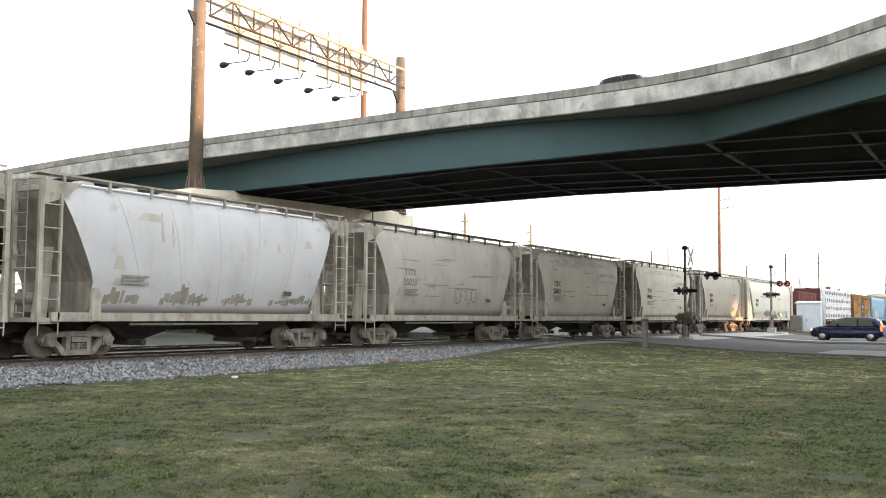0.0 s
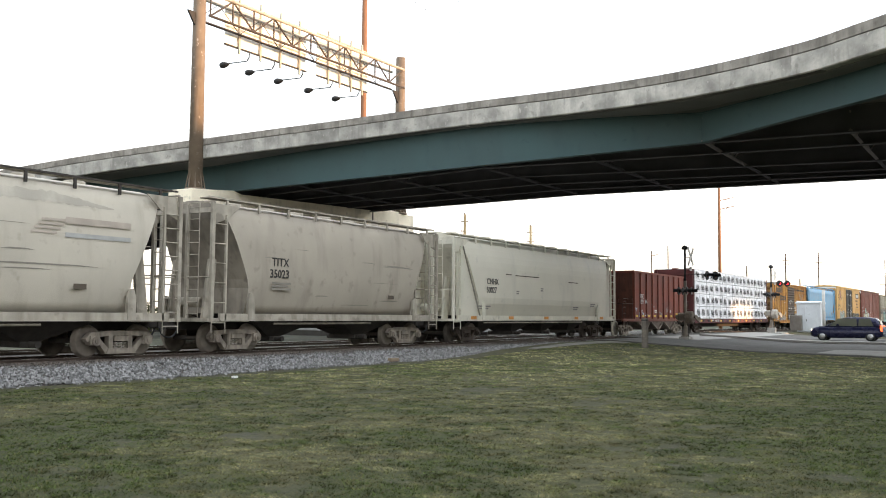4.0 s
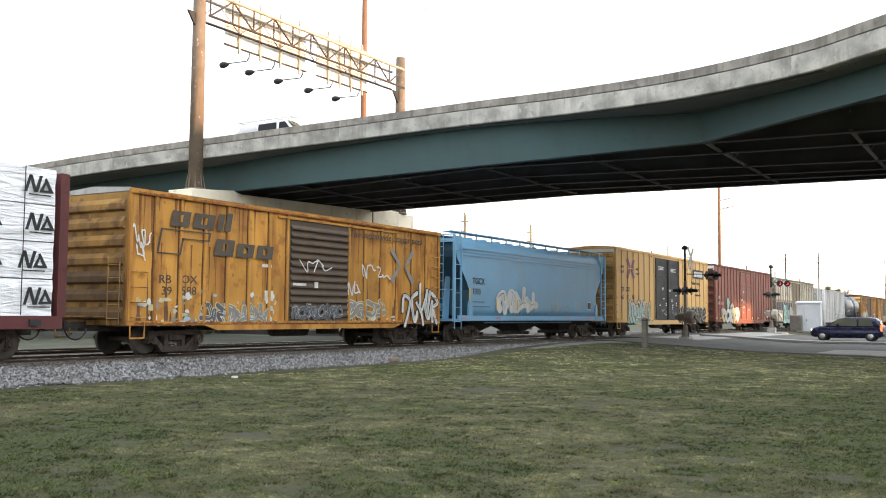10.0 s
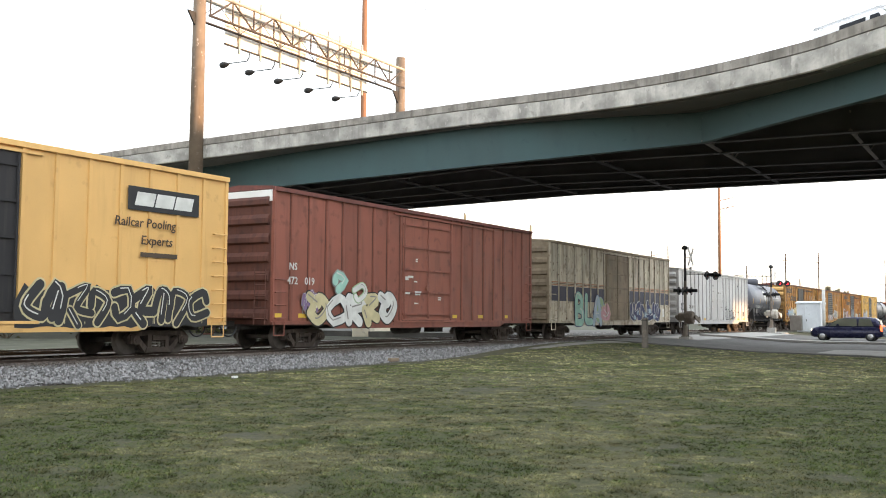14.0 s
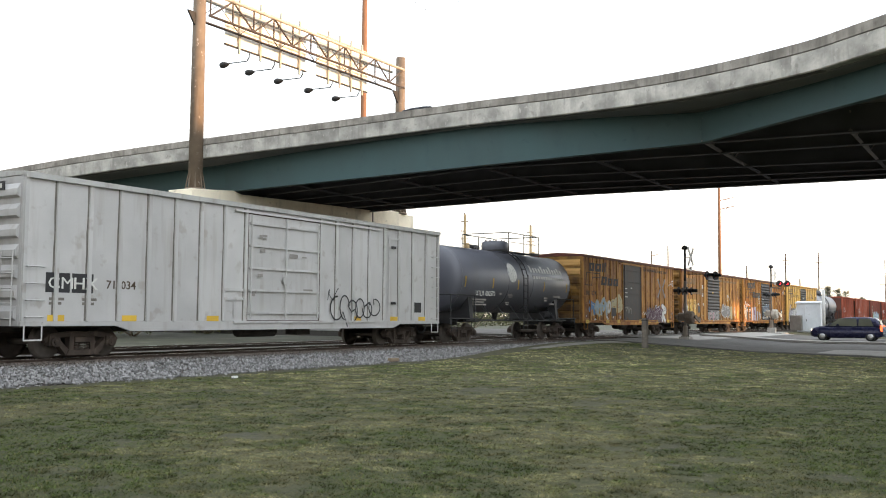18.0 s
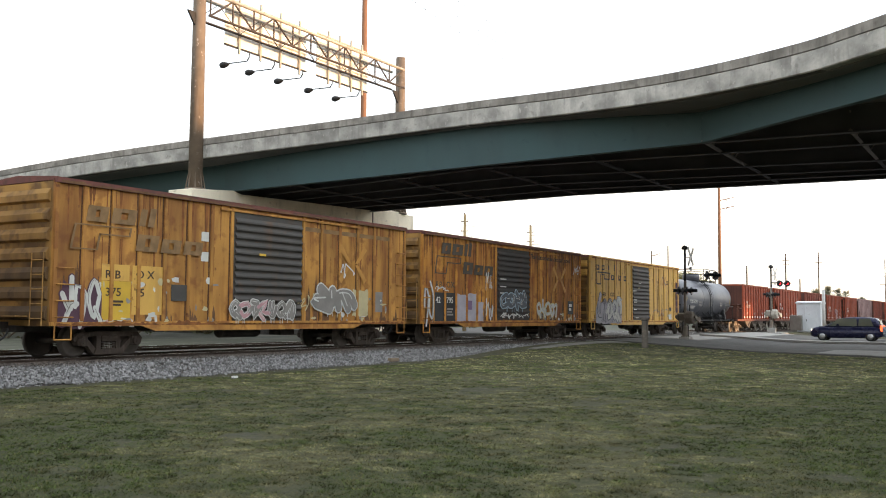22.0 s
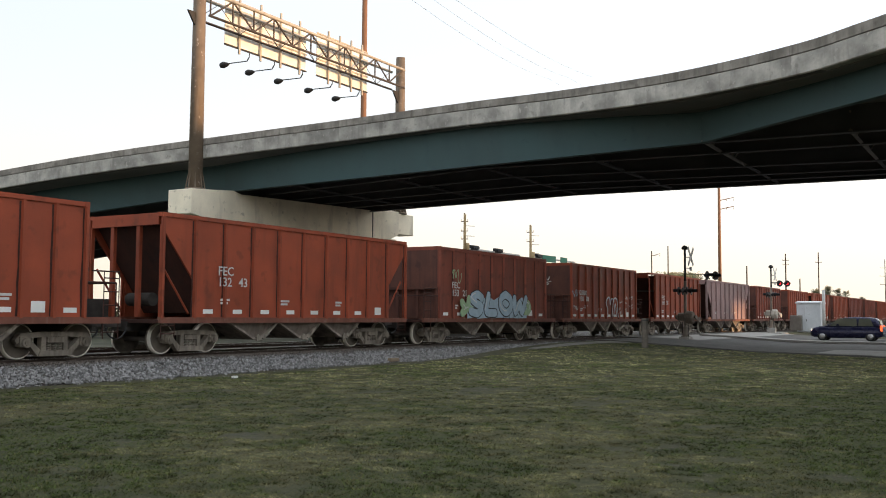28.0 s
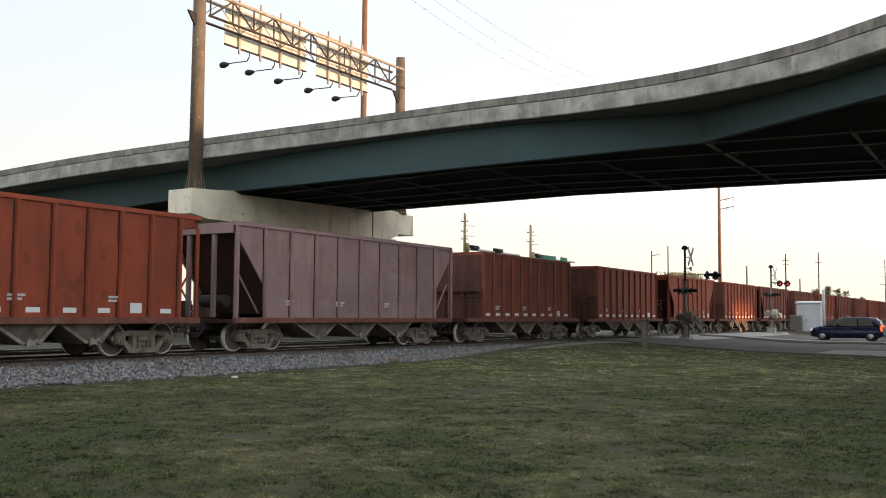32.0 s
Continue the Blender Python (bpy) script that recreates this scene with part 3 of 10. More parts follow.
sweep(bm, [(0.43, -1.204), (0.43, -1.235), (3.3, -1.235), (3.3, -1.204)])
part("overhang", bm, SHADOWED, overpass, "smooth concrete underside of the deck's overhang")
# girders: straight lengths between the kinks over the cross frames
KINKS = [-9.0, 12.55, 41.94, 72.0, 110.0]


def along(y, table):
    return float(np.interp(y, [p[0] for p in table], [p[1] for p in table]))


def girder_depth(y):
    return along(y, ((-9.0, 2.55), (12.55, 2.63), (41.94, 2.92), (72.0, 3.2), (110.0, 3.38)))


INNER = ((-9.0, (48.7, 55.1, 58.1, 59.2, 60.2)), (25.0, (45.1, 48.8, 52.2, 55.2, 57.9)), (41.94, (46.2, 49.0, 51.8, 54.5, 57.2)), (72.0, (42.5, 46.4, 50.2, 54.0, 57.8)), (110.0, (39.0, 43.7, 48.4, 53.1, 57.8)))


def girder_pt(y, k):
    """A point on the bottom flange of girder k; the outer one is 0."""
    e = edge_at(y)
    if k == 0:
        return Vector((e.x + along(y, ((-9.0, 0.8), (12.55, 3.23), (41.94, 2.35), (72.0, 1.9), (110.0, 1.6))), y, e.z - girder_depth(y)))
    return Vector((along(y, [(a, xs_[k - 1]) for a, xs_ in INNER]), y, along(y, ((-9.0, 9.1), (25.0, 9.1), (41.94, 8.72), (72.0, 6.1), (110.0, 2.8)))))


def girder(a, b, paint, label, n=8):
    """A plate girder from a to b, points of its straight bottom flange; its top follows the deck."""
    bm = B()
    rings = []
    for i in range(n + 1):
        p = a.lerp(b, i / n)
        top = edge_at(p.y).z
        rings.append([bm.verts.new((p.x + x, p.y, z)) for x, z in ((-0.2, p.z), (-0.2, p.z + 0.045), (-0.012, p.z + 0.045), (-0.012, top - 1.26), (-0.1, top - 1.26), (-0.1, top - 1.21),
                                                                  (0.1, top - 1.21), (0.1, top - 1.26), (0.012, top - 1.26), (0.012, p.z + 0.045), (0.2, p.z + 0.045), (0.2, p.z))])
    for u, v in zip(rings, rings[1:]):
        for k in range(12):
            bm.faces.new((u[k], u[(k + 1) % 12], v[(k + 1) % 12], v[k]))
    bm.faces.new(rings[0])
    bm.faces.new(rings[-1][::-1])
    return part("girder", bm, paint, overpass, label)


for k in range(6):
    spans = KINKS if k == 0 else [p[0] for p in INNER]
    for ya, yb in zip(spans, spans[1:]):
        girder(girder_pt(ya, k), girder_pt(yb, k), TEAL if k == 0 else UNDERSHADE, "teal painted steel plate girder" if k == 0 else "inner plate girder, coloured dark for the shade under the deck")
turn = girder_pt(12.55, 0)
girder(Vector((45.0, -9.0, 9.1)), turn + Vector((0.1, -0.1, 0)), UNDERSHADE, "girder that branches off at the bend, coloured dark for shade")
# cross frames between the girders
STRUT = mat("pale_strut_steel", (0.2, 0.175, 0.16), 0.7, 0.1, var=0.2, scale=2)
for y in (-6.0, 0.1, 6.3, 12.5, 18.8, 25.0, 31.2, 37.4):
    for k in range(5):
        a, b = girder_pt(y, k), girder_pt(y, k + 1)
        if k == 0 and y < 12:
            a = Vector((45.0, -9.0, 9.1)).lerp(turn, (y + 9.0) / 21.55)
        up, top = Vector((0, 0, 0.1)), Vector((0, 0, edge_at(y).z - 1.45))
        mid = (a + b) / 2
        bm = B()
        tube(bm, a + up, b + up, 0.1, seg=4)
        tube(bm, Vector((a.x, y, top.z)), mid + up, 0.05, seg=4)
        tube(bm, Vector((b.x, y, top.z)), mid + up, 0.05, seg=4)
        # frames near the bend stay paler, the rest take the shade-dark colour
        part("cross_frame", bm, STRUT if k < 2 and y < 13 else UNDERSHADE, overpass, "steel cross frame")

# hammerhead pier
pier = tagged(new("pier"), "pale concrete hammerhead pier under the overpass", "bridge pier", kind="structure")
bm = B()
prism(bm, [(39.5, 8.4), (39.5, 6.95), (40.7, 6.76), (52.0, 6.6), (59.7, 6.86), (60.9, 7.3), (60.9, 9.08), (59.0, 9.05), (58.9, 8.85), (43.6, 8.45), (43.0, 8.66), (41.1, 8.5)], "y", 41.0, 42.9)
part("cap", bm, CAPSTONE, pier, "cream concrete cap beam", bevel=0.04)
bm = B()
block(bm, 57.4, 57.5, 40.97, 40.995, 6.85, 8.85)
part("drain_pipe", bm, DARKSTEEL, pier, "dark vertical drain pipe")
bm = B()
block(bm, 60.92, 63.7, 41.5, 42.85, 7.45, 9.05)
part("cap_end", bm, CAPSTONE, pier, "stepped end of the cap beam", bevel=0.04)
bm = B()
prism(bm, [(57.6, 41.2), (60.9, 41.2), (61.3, 41.6), (61.3, 42.5), (60.9, 42.85), (57.6, 42.85), (57.2, 42.5), (57.2, 41.6)], "z", -0.6, 6.95)
part("column", bm, CAPSTONE, pier, "concrete pier column")
for k in range(6):
    g = girder_pt(41.94, k)
    bm = B()
    block(bm, g.x - 0.3, g.x + 0.3, 41.5, 42.2, 8.0, g.z)
    part("bearing", bm, DARKSTEEL, pier, "dark girder bearing")

# ---- sign gantry over the deck ----
PALEPOLE = mat("weathered_pale_pole", (0.19, 0.15, 0.115), 0.85, var=0.15, scale=1.5, dirt=(0.3, 0.26, 0.21), amount=0.2, streak=3)
TRUSSBROWN = mat("brown_truss_steel", (0.085, 0.068, 0.058), 0.7, 0.2, var=0.2, scale=4)
gantry = thing("sign_gantry", "rusty steel sign gantry with box truss seen from behind", "sign gantry")
PX0, PX1, GY = 40.66, 62.25, 41.9
for x, base, top in ((PX0, 8.45, 23.5), (PX1, 9.05, 21.5)):
    bm = B()
    tube(bm, (x, GY, base + 0.1), (x, GY, top), 0.43, 0.355, 20)
    pole = part("pole", bm, RUSTPOLE, gantry, "rusty brown tapered steel pole")
    bm = B()
    tube(bm, (x, GY, base), (x, GY, base + 0.12), 0.62, 0.62, 16)
    flange = part("base_flange", bm, PALEPOLE, pole, "base plate with bolts")
    for k in range(8):
        a = k * math.pi / 4
        bm = B()
        tube(bm, (x + 0.55 * math.cos(a), GY + 0.55 * math.sin(a), base + 0.1), (x + 0.4 * math.cos(a), GY + 0.4 * math.sin(a), base + 1.1), 0.05, 0.02, 4)
        part("gusset", bm, PALEPOLE, pole, "base gusset")
ZT, ZB, YA, YB = 20.4, 19.0, GY - 0.5, GY + 0.7
for y in (YA, YB):
    for z in (ZT, ZB):
        bm = B()
        tube(bm, (PX0 + 0.3, y, z), (PX1 - 0.2, y, z), 0.11 if z == ZT else 0.085, seg=8)
        # sunlit look of the top chords put into a paler steel
        part("chord", bm, GALV if z == ZT else TRUSSBROWN, gantry, "steel truss chord, the top pair pale for the low sun")
n = 11
for k in range(n):
    xa, xb = PX0 + 0.4 + (PX1 - PX0 - 0.8) * k / n, PX0 + 0.4 + (PX1 - PX0 - 0.8) * (k + 1) / n
    for y in (YA, YB):
        bm = B()
        if y == YA:
            tube(bm, (xa, y, ZB), (xa, y, ZT), 0.055, seg=6)
        tube(bm, (xa, y, ZT if k % 2 else ZB), (xb, y, ZB if k % 2 else ZT), 0.06 if y == YA else 0.022, seg=6)
        part("lattice", bm, TRUSSBROWN, gantry, "truss diagonal and post")
    for z in (ZT, ZB) if k % 2 else ():
        bm = B()
        tube(bm, (xa, YA, z), (xb, YB, z), 0.022, seg=5)
        part("bracing", bm, TRUSSBROWN, gantry, "horizontal bracing")
for x, s in ((PX0, -1), (PX1, -1)):
    bm = B()
    prism(bm, [(x - 0.95, 19.1), (x - 0.3, 19.1), (x - 0.3, 18.2)] if x == PX0 else [(x - 1.1, 18.7), (x - 0.3, 18.7), (x - 0.3, 17.7)], "y", GY - 0.06, GY + 0.06)
    part("bracket", bm, DARKSTEEL, gantry, "triangular gusset bracket")
# sign panels on the far side, carried by uprights
for x0, x1, z0, z1 in ((43.75, 51.7, 18.12, 21.2), (52.9, 59.0, 18.12, 21.3)):
    bm = B()
    block(bm, x0, x1, YB + 0.225, YB + 0.24, z0, z1)
    sign = part("sign_panel", bm, SIGNBACK, gantry, "ribbed aluminium back of a highway sign")
    n = int((x1 - x0) / 0.45)
    for k in range(n):
        a = x0 + (x1 - x0) * k / n
        bm = B()
        block(bm, a + 0.015, x0 + (x1 - x0) * (k + 1) / n - 0.015, YB + 0.24, YB + 0.27, z0, z1)
        part("extrusion", bm, SIGNBACK, sign)
    for z in (z0 + 0.05, z0 + 1.25, z0 + 2.5, z1 - 0.05):
        bm = B()
        block(bm, x0 - 0.05, x1 + 0.05, YB + 0.16, YB + 0.22, z - 0.05, z + 0.05)
        part("stringer", bm, DARKSTEEL if z in (z0 + 0.05,) else GALV, sign, "horizontal stringer")
    for k in range(4):
        x = x0 + 1.2 + (x1 - x0 - 2.0) * k / 3
        bm = B()
        block(bm, x - 0.06, x + 0.06, YB + 0.05, YB + 0.16, z0 - 0.35, z1 + 0.35)
        part("upright", bm, GALV, sign, "vertical sign hanger")
for k, x in enumerate((46.1, 48.54, 51.5, 54.85, 58.15)):
    z = 17.6 + 0.03 * k
    bm = B()
    tube(bm, (x, 42.9, ZT + 0.2), (x, 42.9, z + 0.3), 0.028, seg=6)
    tube(bm, (x, 42.9, z + 0.3), (x, 43.1, z + 0.04), 0.04, seg=6)
    tube(bm, (x, 43.1, z + 0.04), (x, 44.75, z + 0.1), 0.035, seg=6)
    bmesh.ops.remove_doubles(bm, verts=bm.verts[:], dist=0.001)
    arm = part("lamp_arm", bm, DARKSTEEL, gantry, "thin bent lamp arm")
    bm = B()
    revolve(bm, [(-0.36, 0.05), (-0.28, 0.1), (-0.1, 0.17), (0.15, 0.22), (0.36, 0.16), (0.44, 0.03)], 12, "y", (x, 45.05, z + 0.06))
    part("lamp_head", bm, DARKSTEEL, arm, "grey cobra-head lamp")

# ---- freight train: shared running gear ----
def wheel_mesh():
    bm = B()
    revolve(bm, [(-0.07, 0.16), (-0.07, 0.34), (-0.065, 0.37), (-0.065, 0.425), (0.05, 0.425), (0.055, 0.46), (0.075, 0.46), (0.075, 0.37), (0.03, 0.35), (0.03, 0.16)], 28, "y")
    return mesh_of("wheel", bm, WHEEL)


def tread_mesh():
    bm = B()
    prof, seg, rings = [(-0.0715, 0.39), (-0.0725, 0.415), (-0.068, 0.4275), (0.045, 0.4275)], 32, []
    for w, r in prof:
        rings.append([bm.verts.new((r * math.cos(2 * math.pi * k / seg), w, r * math.sin(2 * math.pi * k / seg))) for k in range(seg)])
    for a, b in zip(rings, rings[1:]):
        for k in range(seg):
            bm.faces.new((a[k], a[(k + 1) % seg], b[(k + 1) % seg], b[k])).smooth = True
    return mesh_of("tread", bm, TREAD)


def side_frame_mesh():
    """Cast side frame: top member, tension member and window with a spring nest, journal boxes at the ends."""
    bm = B()
    def bar(pts, y0=-0.09, y1=0.09):
        prism(bm, pts, "y", y0, y1)
    bar([(-1.16, 0.5), (-1.0, 0.66), (-0.4, 0.7), (0.4, 0.7), (1.0, 0.66), (1.16, 0.5), (1.1, 0.4), (0.94, 0.52), (0.4, 0.57), (-0.4, 0.57), (-0.94, 0.52), (-1.1, 0.4)])
    for s in (-1, 1):
        bar([(s * 0.9, 0.55), (s * 0.77, 0.56), (s * 0.38, 0.2), (s * 0.47, 0.08), (s * 0.53, 0.12)])
        bar([(s * 0.4, 0.22), (s * 0.26, 0.22), (s * 0.26, 0.58), (s * 0.4, 0.58)])
        block(bm, s * 0.89 - 0.15, s * 0.89 + 0.15, -0.14, 0.08, 0.33, 0.58)
        tube(bm, (s * 0.89, -0.22, 0.43), (s * 0.89, 0.1, 0.43), 0.125, seg=12)
        tube(bm, (s * 0.89, -0.245, 0.43), (s * 0.89, -0.22, 0.43), 0.07, seg=8)
    bar([(-0.5, 0.08), (0.5, 0.08), (0.44, 0.22), (-0.44, 0.22)], -0.13, 0.1)
    for k in (-0.16, 0.0, 0.16):
        for j in range(4):
            tube(bm, (k, -0.04, 0.225 + 0.045 * j), (k, -0.04, 0.255 + 0.045 * j), 0.07, seg=8)
    block(bm, -0.24, 0.24, -0.12, 0.1, 0.42, 0.56)
    return bm


WHEEL_ME, TREAD_ME = wheel_mesh(), tread_mesh()
DUST_ME = WHEEL_ME.copy()
DUST_ME.materials[0] = DUSTWHEEL
FRAME_DUST = mesh_of("side_frame", side_frame_mesh(), TRUCK)
FRAME_RUST = mesh_of("side_frame", side_frame_mesh(), TRUCKRUST)
bm = B()
tube(bm, (0, -0.72, 0.43), (0, 0.72, 0.43), 0.08, seg=10)
AXLE_ME = mesh_of("axle", bm, WHEEL)
bm = B()
block(bm, -0.2, 0.2, -1.0, 1.0, 0.42, 0.7)
block(bm, -0.06, 0.06, -0.6, 0.6, 0.25, 0.42)
BOLSTER_ME = mesh_of("truck", bm, UNDER)
bm = B()
block(bm, -0.02, 0.62, -0.09, 0.09, 0.78, 0.95)
prism(bm, [(0.62, -0.13), (0.86, -0.1), (0.9, 0.02), (0.74, 0.02), (0.72, 0.14), (0.62, 0.14)], "z", 0.74, 0.98)
COUPLER_ME = mesh_of("coupler", bm, UNDER)
bm = B()
for k in range(8):
    a0, a1 = k / 8 * math.pi, (k + 1) / 8 * math.pi
    f = lambda a: (0.1 + 0.35 * (1 - math.cos(a)) / 1, 0.35, 0.78 - 0.32 * math.sin(a))
    tube(bm, f(a0), f(a1), 0.025, seg=5)
HOSE_ME = mesh_of("air_hose", bm, BLACKPAINT)


def running_gear(car, half, inset, clean=False, rim=False):
    for s in (-1, 1):
        x = s * (half - inset)
        t = place("truck", BOLSTER_ME, car, (x, 0, 0), label="cast steel two-axle truck")
        for sy in (-1, 1):
            place("side_frame", FRAME_DUST if clean else FRAME_RUST, t, (0, sy * 1.0, 0), 0 if sy < 0 else 180, "cast side frame with springs")
        for sx in (-0.89, 0.89):
            place("axle", AXLE_ME, t, (sx, 0, 0))
            for sy in (-1, 1):
                big = 1.07 if rim else 1.0
                place("wheel", DUST_ME if clean else WHEEL_ME, t, (sx, sy * 0.755, 0.43 * big), 0 if sy < 0 else 180, scale=(big, 1, big))
                if rim:
                    place("wheel_tread", TREAD_ME, t, (sx, sy * 0.755, 0.43 * big), 0 if sy < 0 else 180, "bright worn wheel rim", (big, 1, big))
        place("coupler", COUPLER_ME, car, (s * (half - 0.12), 0, 0), 0 if s > 0 else 180)
        place("air_hose", HOSE_ME, car, (s * (half - 0.05), 0, 0), 0 if s > 0 else 180)


def ladder(bm, x, y0, y1, z0, z1, n, r=0.018, flat="y"):
    """Two stiles and rungs, in the plane x = const (flat 'y') or y = const (flat 'x', then x is y and y0, y1 are x)."""
    pt = (lambda u, z: (x, u, z)) if flat == "y" else (lambda u, z: (u, x, z))
    tube(bm, pt(y0, z0), pt(y0, z1), r, seg=4)
    tube(bm, pt(y1, z0), pt(y1, z1), r, seg=4)
    for k in range(n):
        z = z0 + (z1 - z0) * (k + 0.5) / n
        tube(bm, pt(y0, z), pt(y1, z), r * 0.9, seg=4)


# ---- covered hopper cars ----
ENDGRIME = mat("grimy_end_sheet", (0.27, 0.24, 0.2), 0.85, var=0.2, scale=1.5, dirt=(0.1, 0.085, 0.07), amount=0.35, streak=2.5)

def covered_hopper(name, label, length, height, paint, trim, bays, slope=1.5, inset=2.0, clean=True, flat=0.0, belly=1.56, band=None, end_gap=0.75, bottom=1.2, endpaint=None, chine=0.0, dark_rail=False, knee=(2.1, 4.4), seams=True, crown=0.3):
    car = thing(name, label, "freight car", group="freight train")
    h = length / 2
    # shell: a section with bowed sides, cut back at both ends by the slope sheets
    sec = []
    zt = height - 0.16
    for k in range(13):
        u = k / 12
        z = bottom + (zt - bottom) * u
        w = belly - (0.26 * (1 - u / 0.45) ** 2 if u < 0.45 else 0.0) - (0.24 * ((u - 0.55) / 0.45) ** 2.2 if u > 0.55 else 0.0)
        w = w * (1 - flat) + belly * flat if u < 0.9 else w + 0.1 * flat
        if chine:
            w = belly - max(0.0, 0.2 * (1 - u / chine)) - (0.24 * ((u - 0.6) / 0.4) ** 2.4 if u > 0.6 else 0.0)
        sec.append((-w, z))
    top = sec[-1][0]
    roof = [(top * (1 - k / 5), zt + crown * math.sin(math.pi / 2 * k / 5)) for k in range(1, 6)]
    half_sec = sec + roof
    full = half_sec + [(-y, z) for y, z in half_sec[-2::-1]]

    def x_end(z):
        return h - end_gap - slope * (1 - min(1.0, max(0.0, (z - knee[0]) / (knee[1] - knee[0]))))
    bm = B()
    n = 14
    grid = [[bm.verts.new((x_end(z) * (-1 + 2 * i / n), y, z)) for y, z in full] for i in range(n + 1)]
    for i in range(n):
        for k in range(len(full) - 1):
            bm.faces.new((grid[i][k], grid[i][k + 1], grid[i + 1][k + 1], grid[i + 1][k])).smooth = not chine
        bm.faces.new((grid[i][0], grid[i + 1][0], grid[i + 1][-1], grid[i][-1]))
    body = part("body", bm, paint, car, "curved steel hopper body")
    m = len(full)
    for i in (0, n):
        bm = B()
        ring = [bm.verts.new((x_end(z) * (-1 + 2 * i / n), y, z)) for y, z in full]
        for k in range(m // 2):
            face = list(dict.fromkeys((ring[k], ring[k + 1], ring[m - 2 - k], ring[m - 1 - k])))
            if len(face) > 2:
                bm.faces.new(face)
        part("slope_sheet", bm, endpaint or ENDGRIME, car, "sloped end sheet, dirt and shade in its tone")
    # weld seams round the shell
    for k in range(1, 4 + bays if flat < 0.8 and seams else 1):
        f = -1 + 2 * k / (4 + bays)
        bm = B()
        pts = [(x_end(z) * f, y * 1.004, z + 0.002) for y, z in half_sec[1:]]
        for a, b in zip(pts, pts[1:]):
            tube(bm, a, b, 0.006, seg=4, caps=False)
        part("weld_seam", bm, paint, body)
    for sy in (-1, 1):
        bm = B()
        block(bm, -h + 0.5, h - 0.5, sy * 1.5, sy * 1.6, 1.0, 1.2)
        block(bm, -h + 0.5, h - 0.5, sy * 1.46, sy * 1.62, 0.97, 1.0)
        part("side_sill", bm, band or trim, car, "pale steel side sill")
        for s in (-1, 1):
            bm = B()
            x = s * (h - end_gap - slope - 0.05)
            prism(bm, [(x - 0.14, 1.0), (x + 0.14, 1.0), (x + 0.14, 1.62), (x + 0.06, 1.85), (x - 0.06, 1.85), (x - 0.14, 1.62)], "y", sy * 1.52, sy * 1.62)
            part("bolster_plate", bm, trim, car, "vertical plate over the truck")
            bm = B()
            xe = s * (h - 0.14)
            block(bm, xe - 0.06, xe + 0.06, sy * 1.56 - 0.05, sy * 1.56 + 0.05, 0.95, height - 0.05)
            part("corner_post", bm, trim, car)
            bm = B()
            xi = s * (h - 0.14 - 0.58)
            ladder(bm, sy * 1.58, xe, xi, 0.62, height - 0.4, 9 if s > 0 else 6, r=0.02, flat="x")
            block(bm, xi - 0.03, xi + 0.03, sy * 1.52, sy * 1.6, 1.0, height - 0.4)
            prism(bm, [(xe, height - 0.75), (xe, height - 0.08), (s * (h - end_gap - 0.6), height - 0.08), (xi - s * 0.1, height - 0.5)], "y", sy * 1.5, sy * 1.53)
            part("side_ladder", bm, trim, car, "steel corner ladder with gusset")
    for s in (-1, 1):
        xe = s * (h - 0.14)
        bm = B()
        block(bm, min(xe, xe - s * 0.1), max(xe, xe - s * 0.1), -1.56, 1.56, height - 0.35, height - 0.2)
        block(bm, min(xe, xe - s * 0.08), max(xe, xe - s * 0.08), -1.56, 1.56, height - 0.05, height)
        ladder(bm, xe, -1.0, -0.5, 1.0, height, 10)
        for y in (-0.5, 0.62):
            block(bm, xe - 0.05, xe + 0.05, y - 0.05, y + 0.05, 1.0, height - 0.1)
        tube(bm, (xe, -1.5, 2.3), (xe, 1.5, 2.3), 0.02, seg=4)
        part("end_frame", bm, trim, car, "open steel end frame with ladder")
        bm = B()
        block(bm, min(s * (h - end_gap - slope), s * h), max(s * (h - end_gap - slope), s * h), -1.55, 1.55, 0.95, 1.05)
        part("end_platform", bm, trim, car, "steel end platform")
        bm = B()
        xs = s * (h - end_gap - 0.5)
        for y in (-0.75, 0.75):
            prism(bm, [(s * (h - 0.55), 1.05), (s * (h - 0.95), 1.05), (s * (h - 1.1), 2.9), (s * (h - 0.8), 2.9)], "y", y - 0.05, y + 0.05)
        tube(bm, (s * (h - 0.9), -0.45, 1.55), (s * (h - 0.9), 0.5, 1.55), 0.17, seg=10)
        tube(bm, (s * (h - 0.6), 0.85, 1.5), (s * (h - 0.6), 0.95, 1.5), 0.25, seg=12)
        part("brake_gear", bm, trim, car, "air reservoir and slope supports")
    # roof walk with side rails
    for sy in (-1, 1):
        bm = B()
        block(bm, -h + 0.2, h - 0.2, sy * 1.12 - 0.25, sy * 1.12 + 0.2, height + 0.1, height + 0.14)
        part("roof_walk", bm, trim, car, "steel roof walkway")
        bm = B()
        block(bm, -h + 0.1, h - 0.1, sy * 1.4 - 0.025, sy * 1.4 + 0.025, height + 0.09, height + 0.14)
        k = -h + 0.9
        while k < h:
            block(bm, k - 0.04, k + 0.04, sy * 1.4 - 0.025, sy * 1.4 + 0.025, height - 0.2, height + 0.08)
            k += 1.45
        part("roof_rail", bm, UNDER if dark_rail else trim, car, "roof edge rail on short posts")
    n = 10 if length > 15 else 6
    for k in range(n):
        bm = B()
        x = (-1 + 2 * (k + 0.5) / n) * (h - 1.8)
        up = height + crown - 0.16
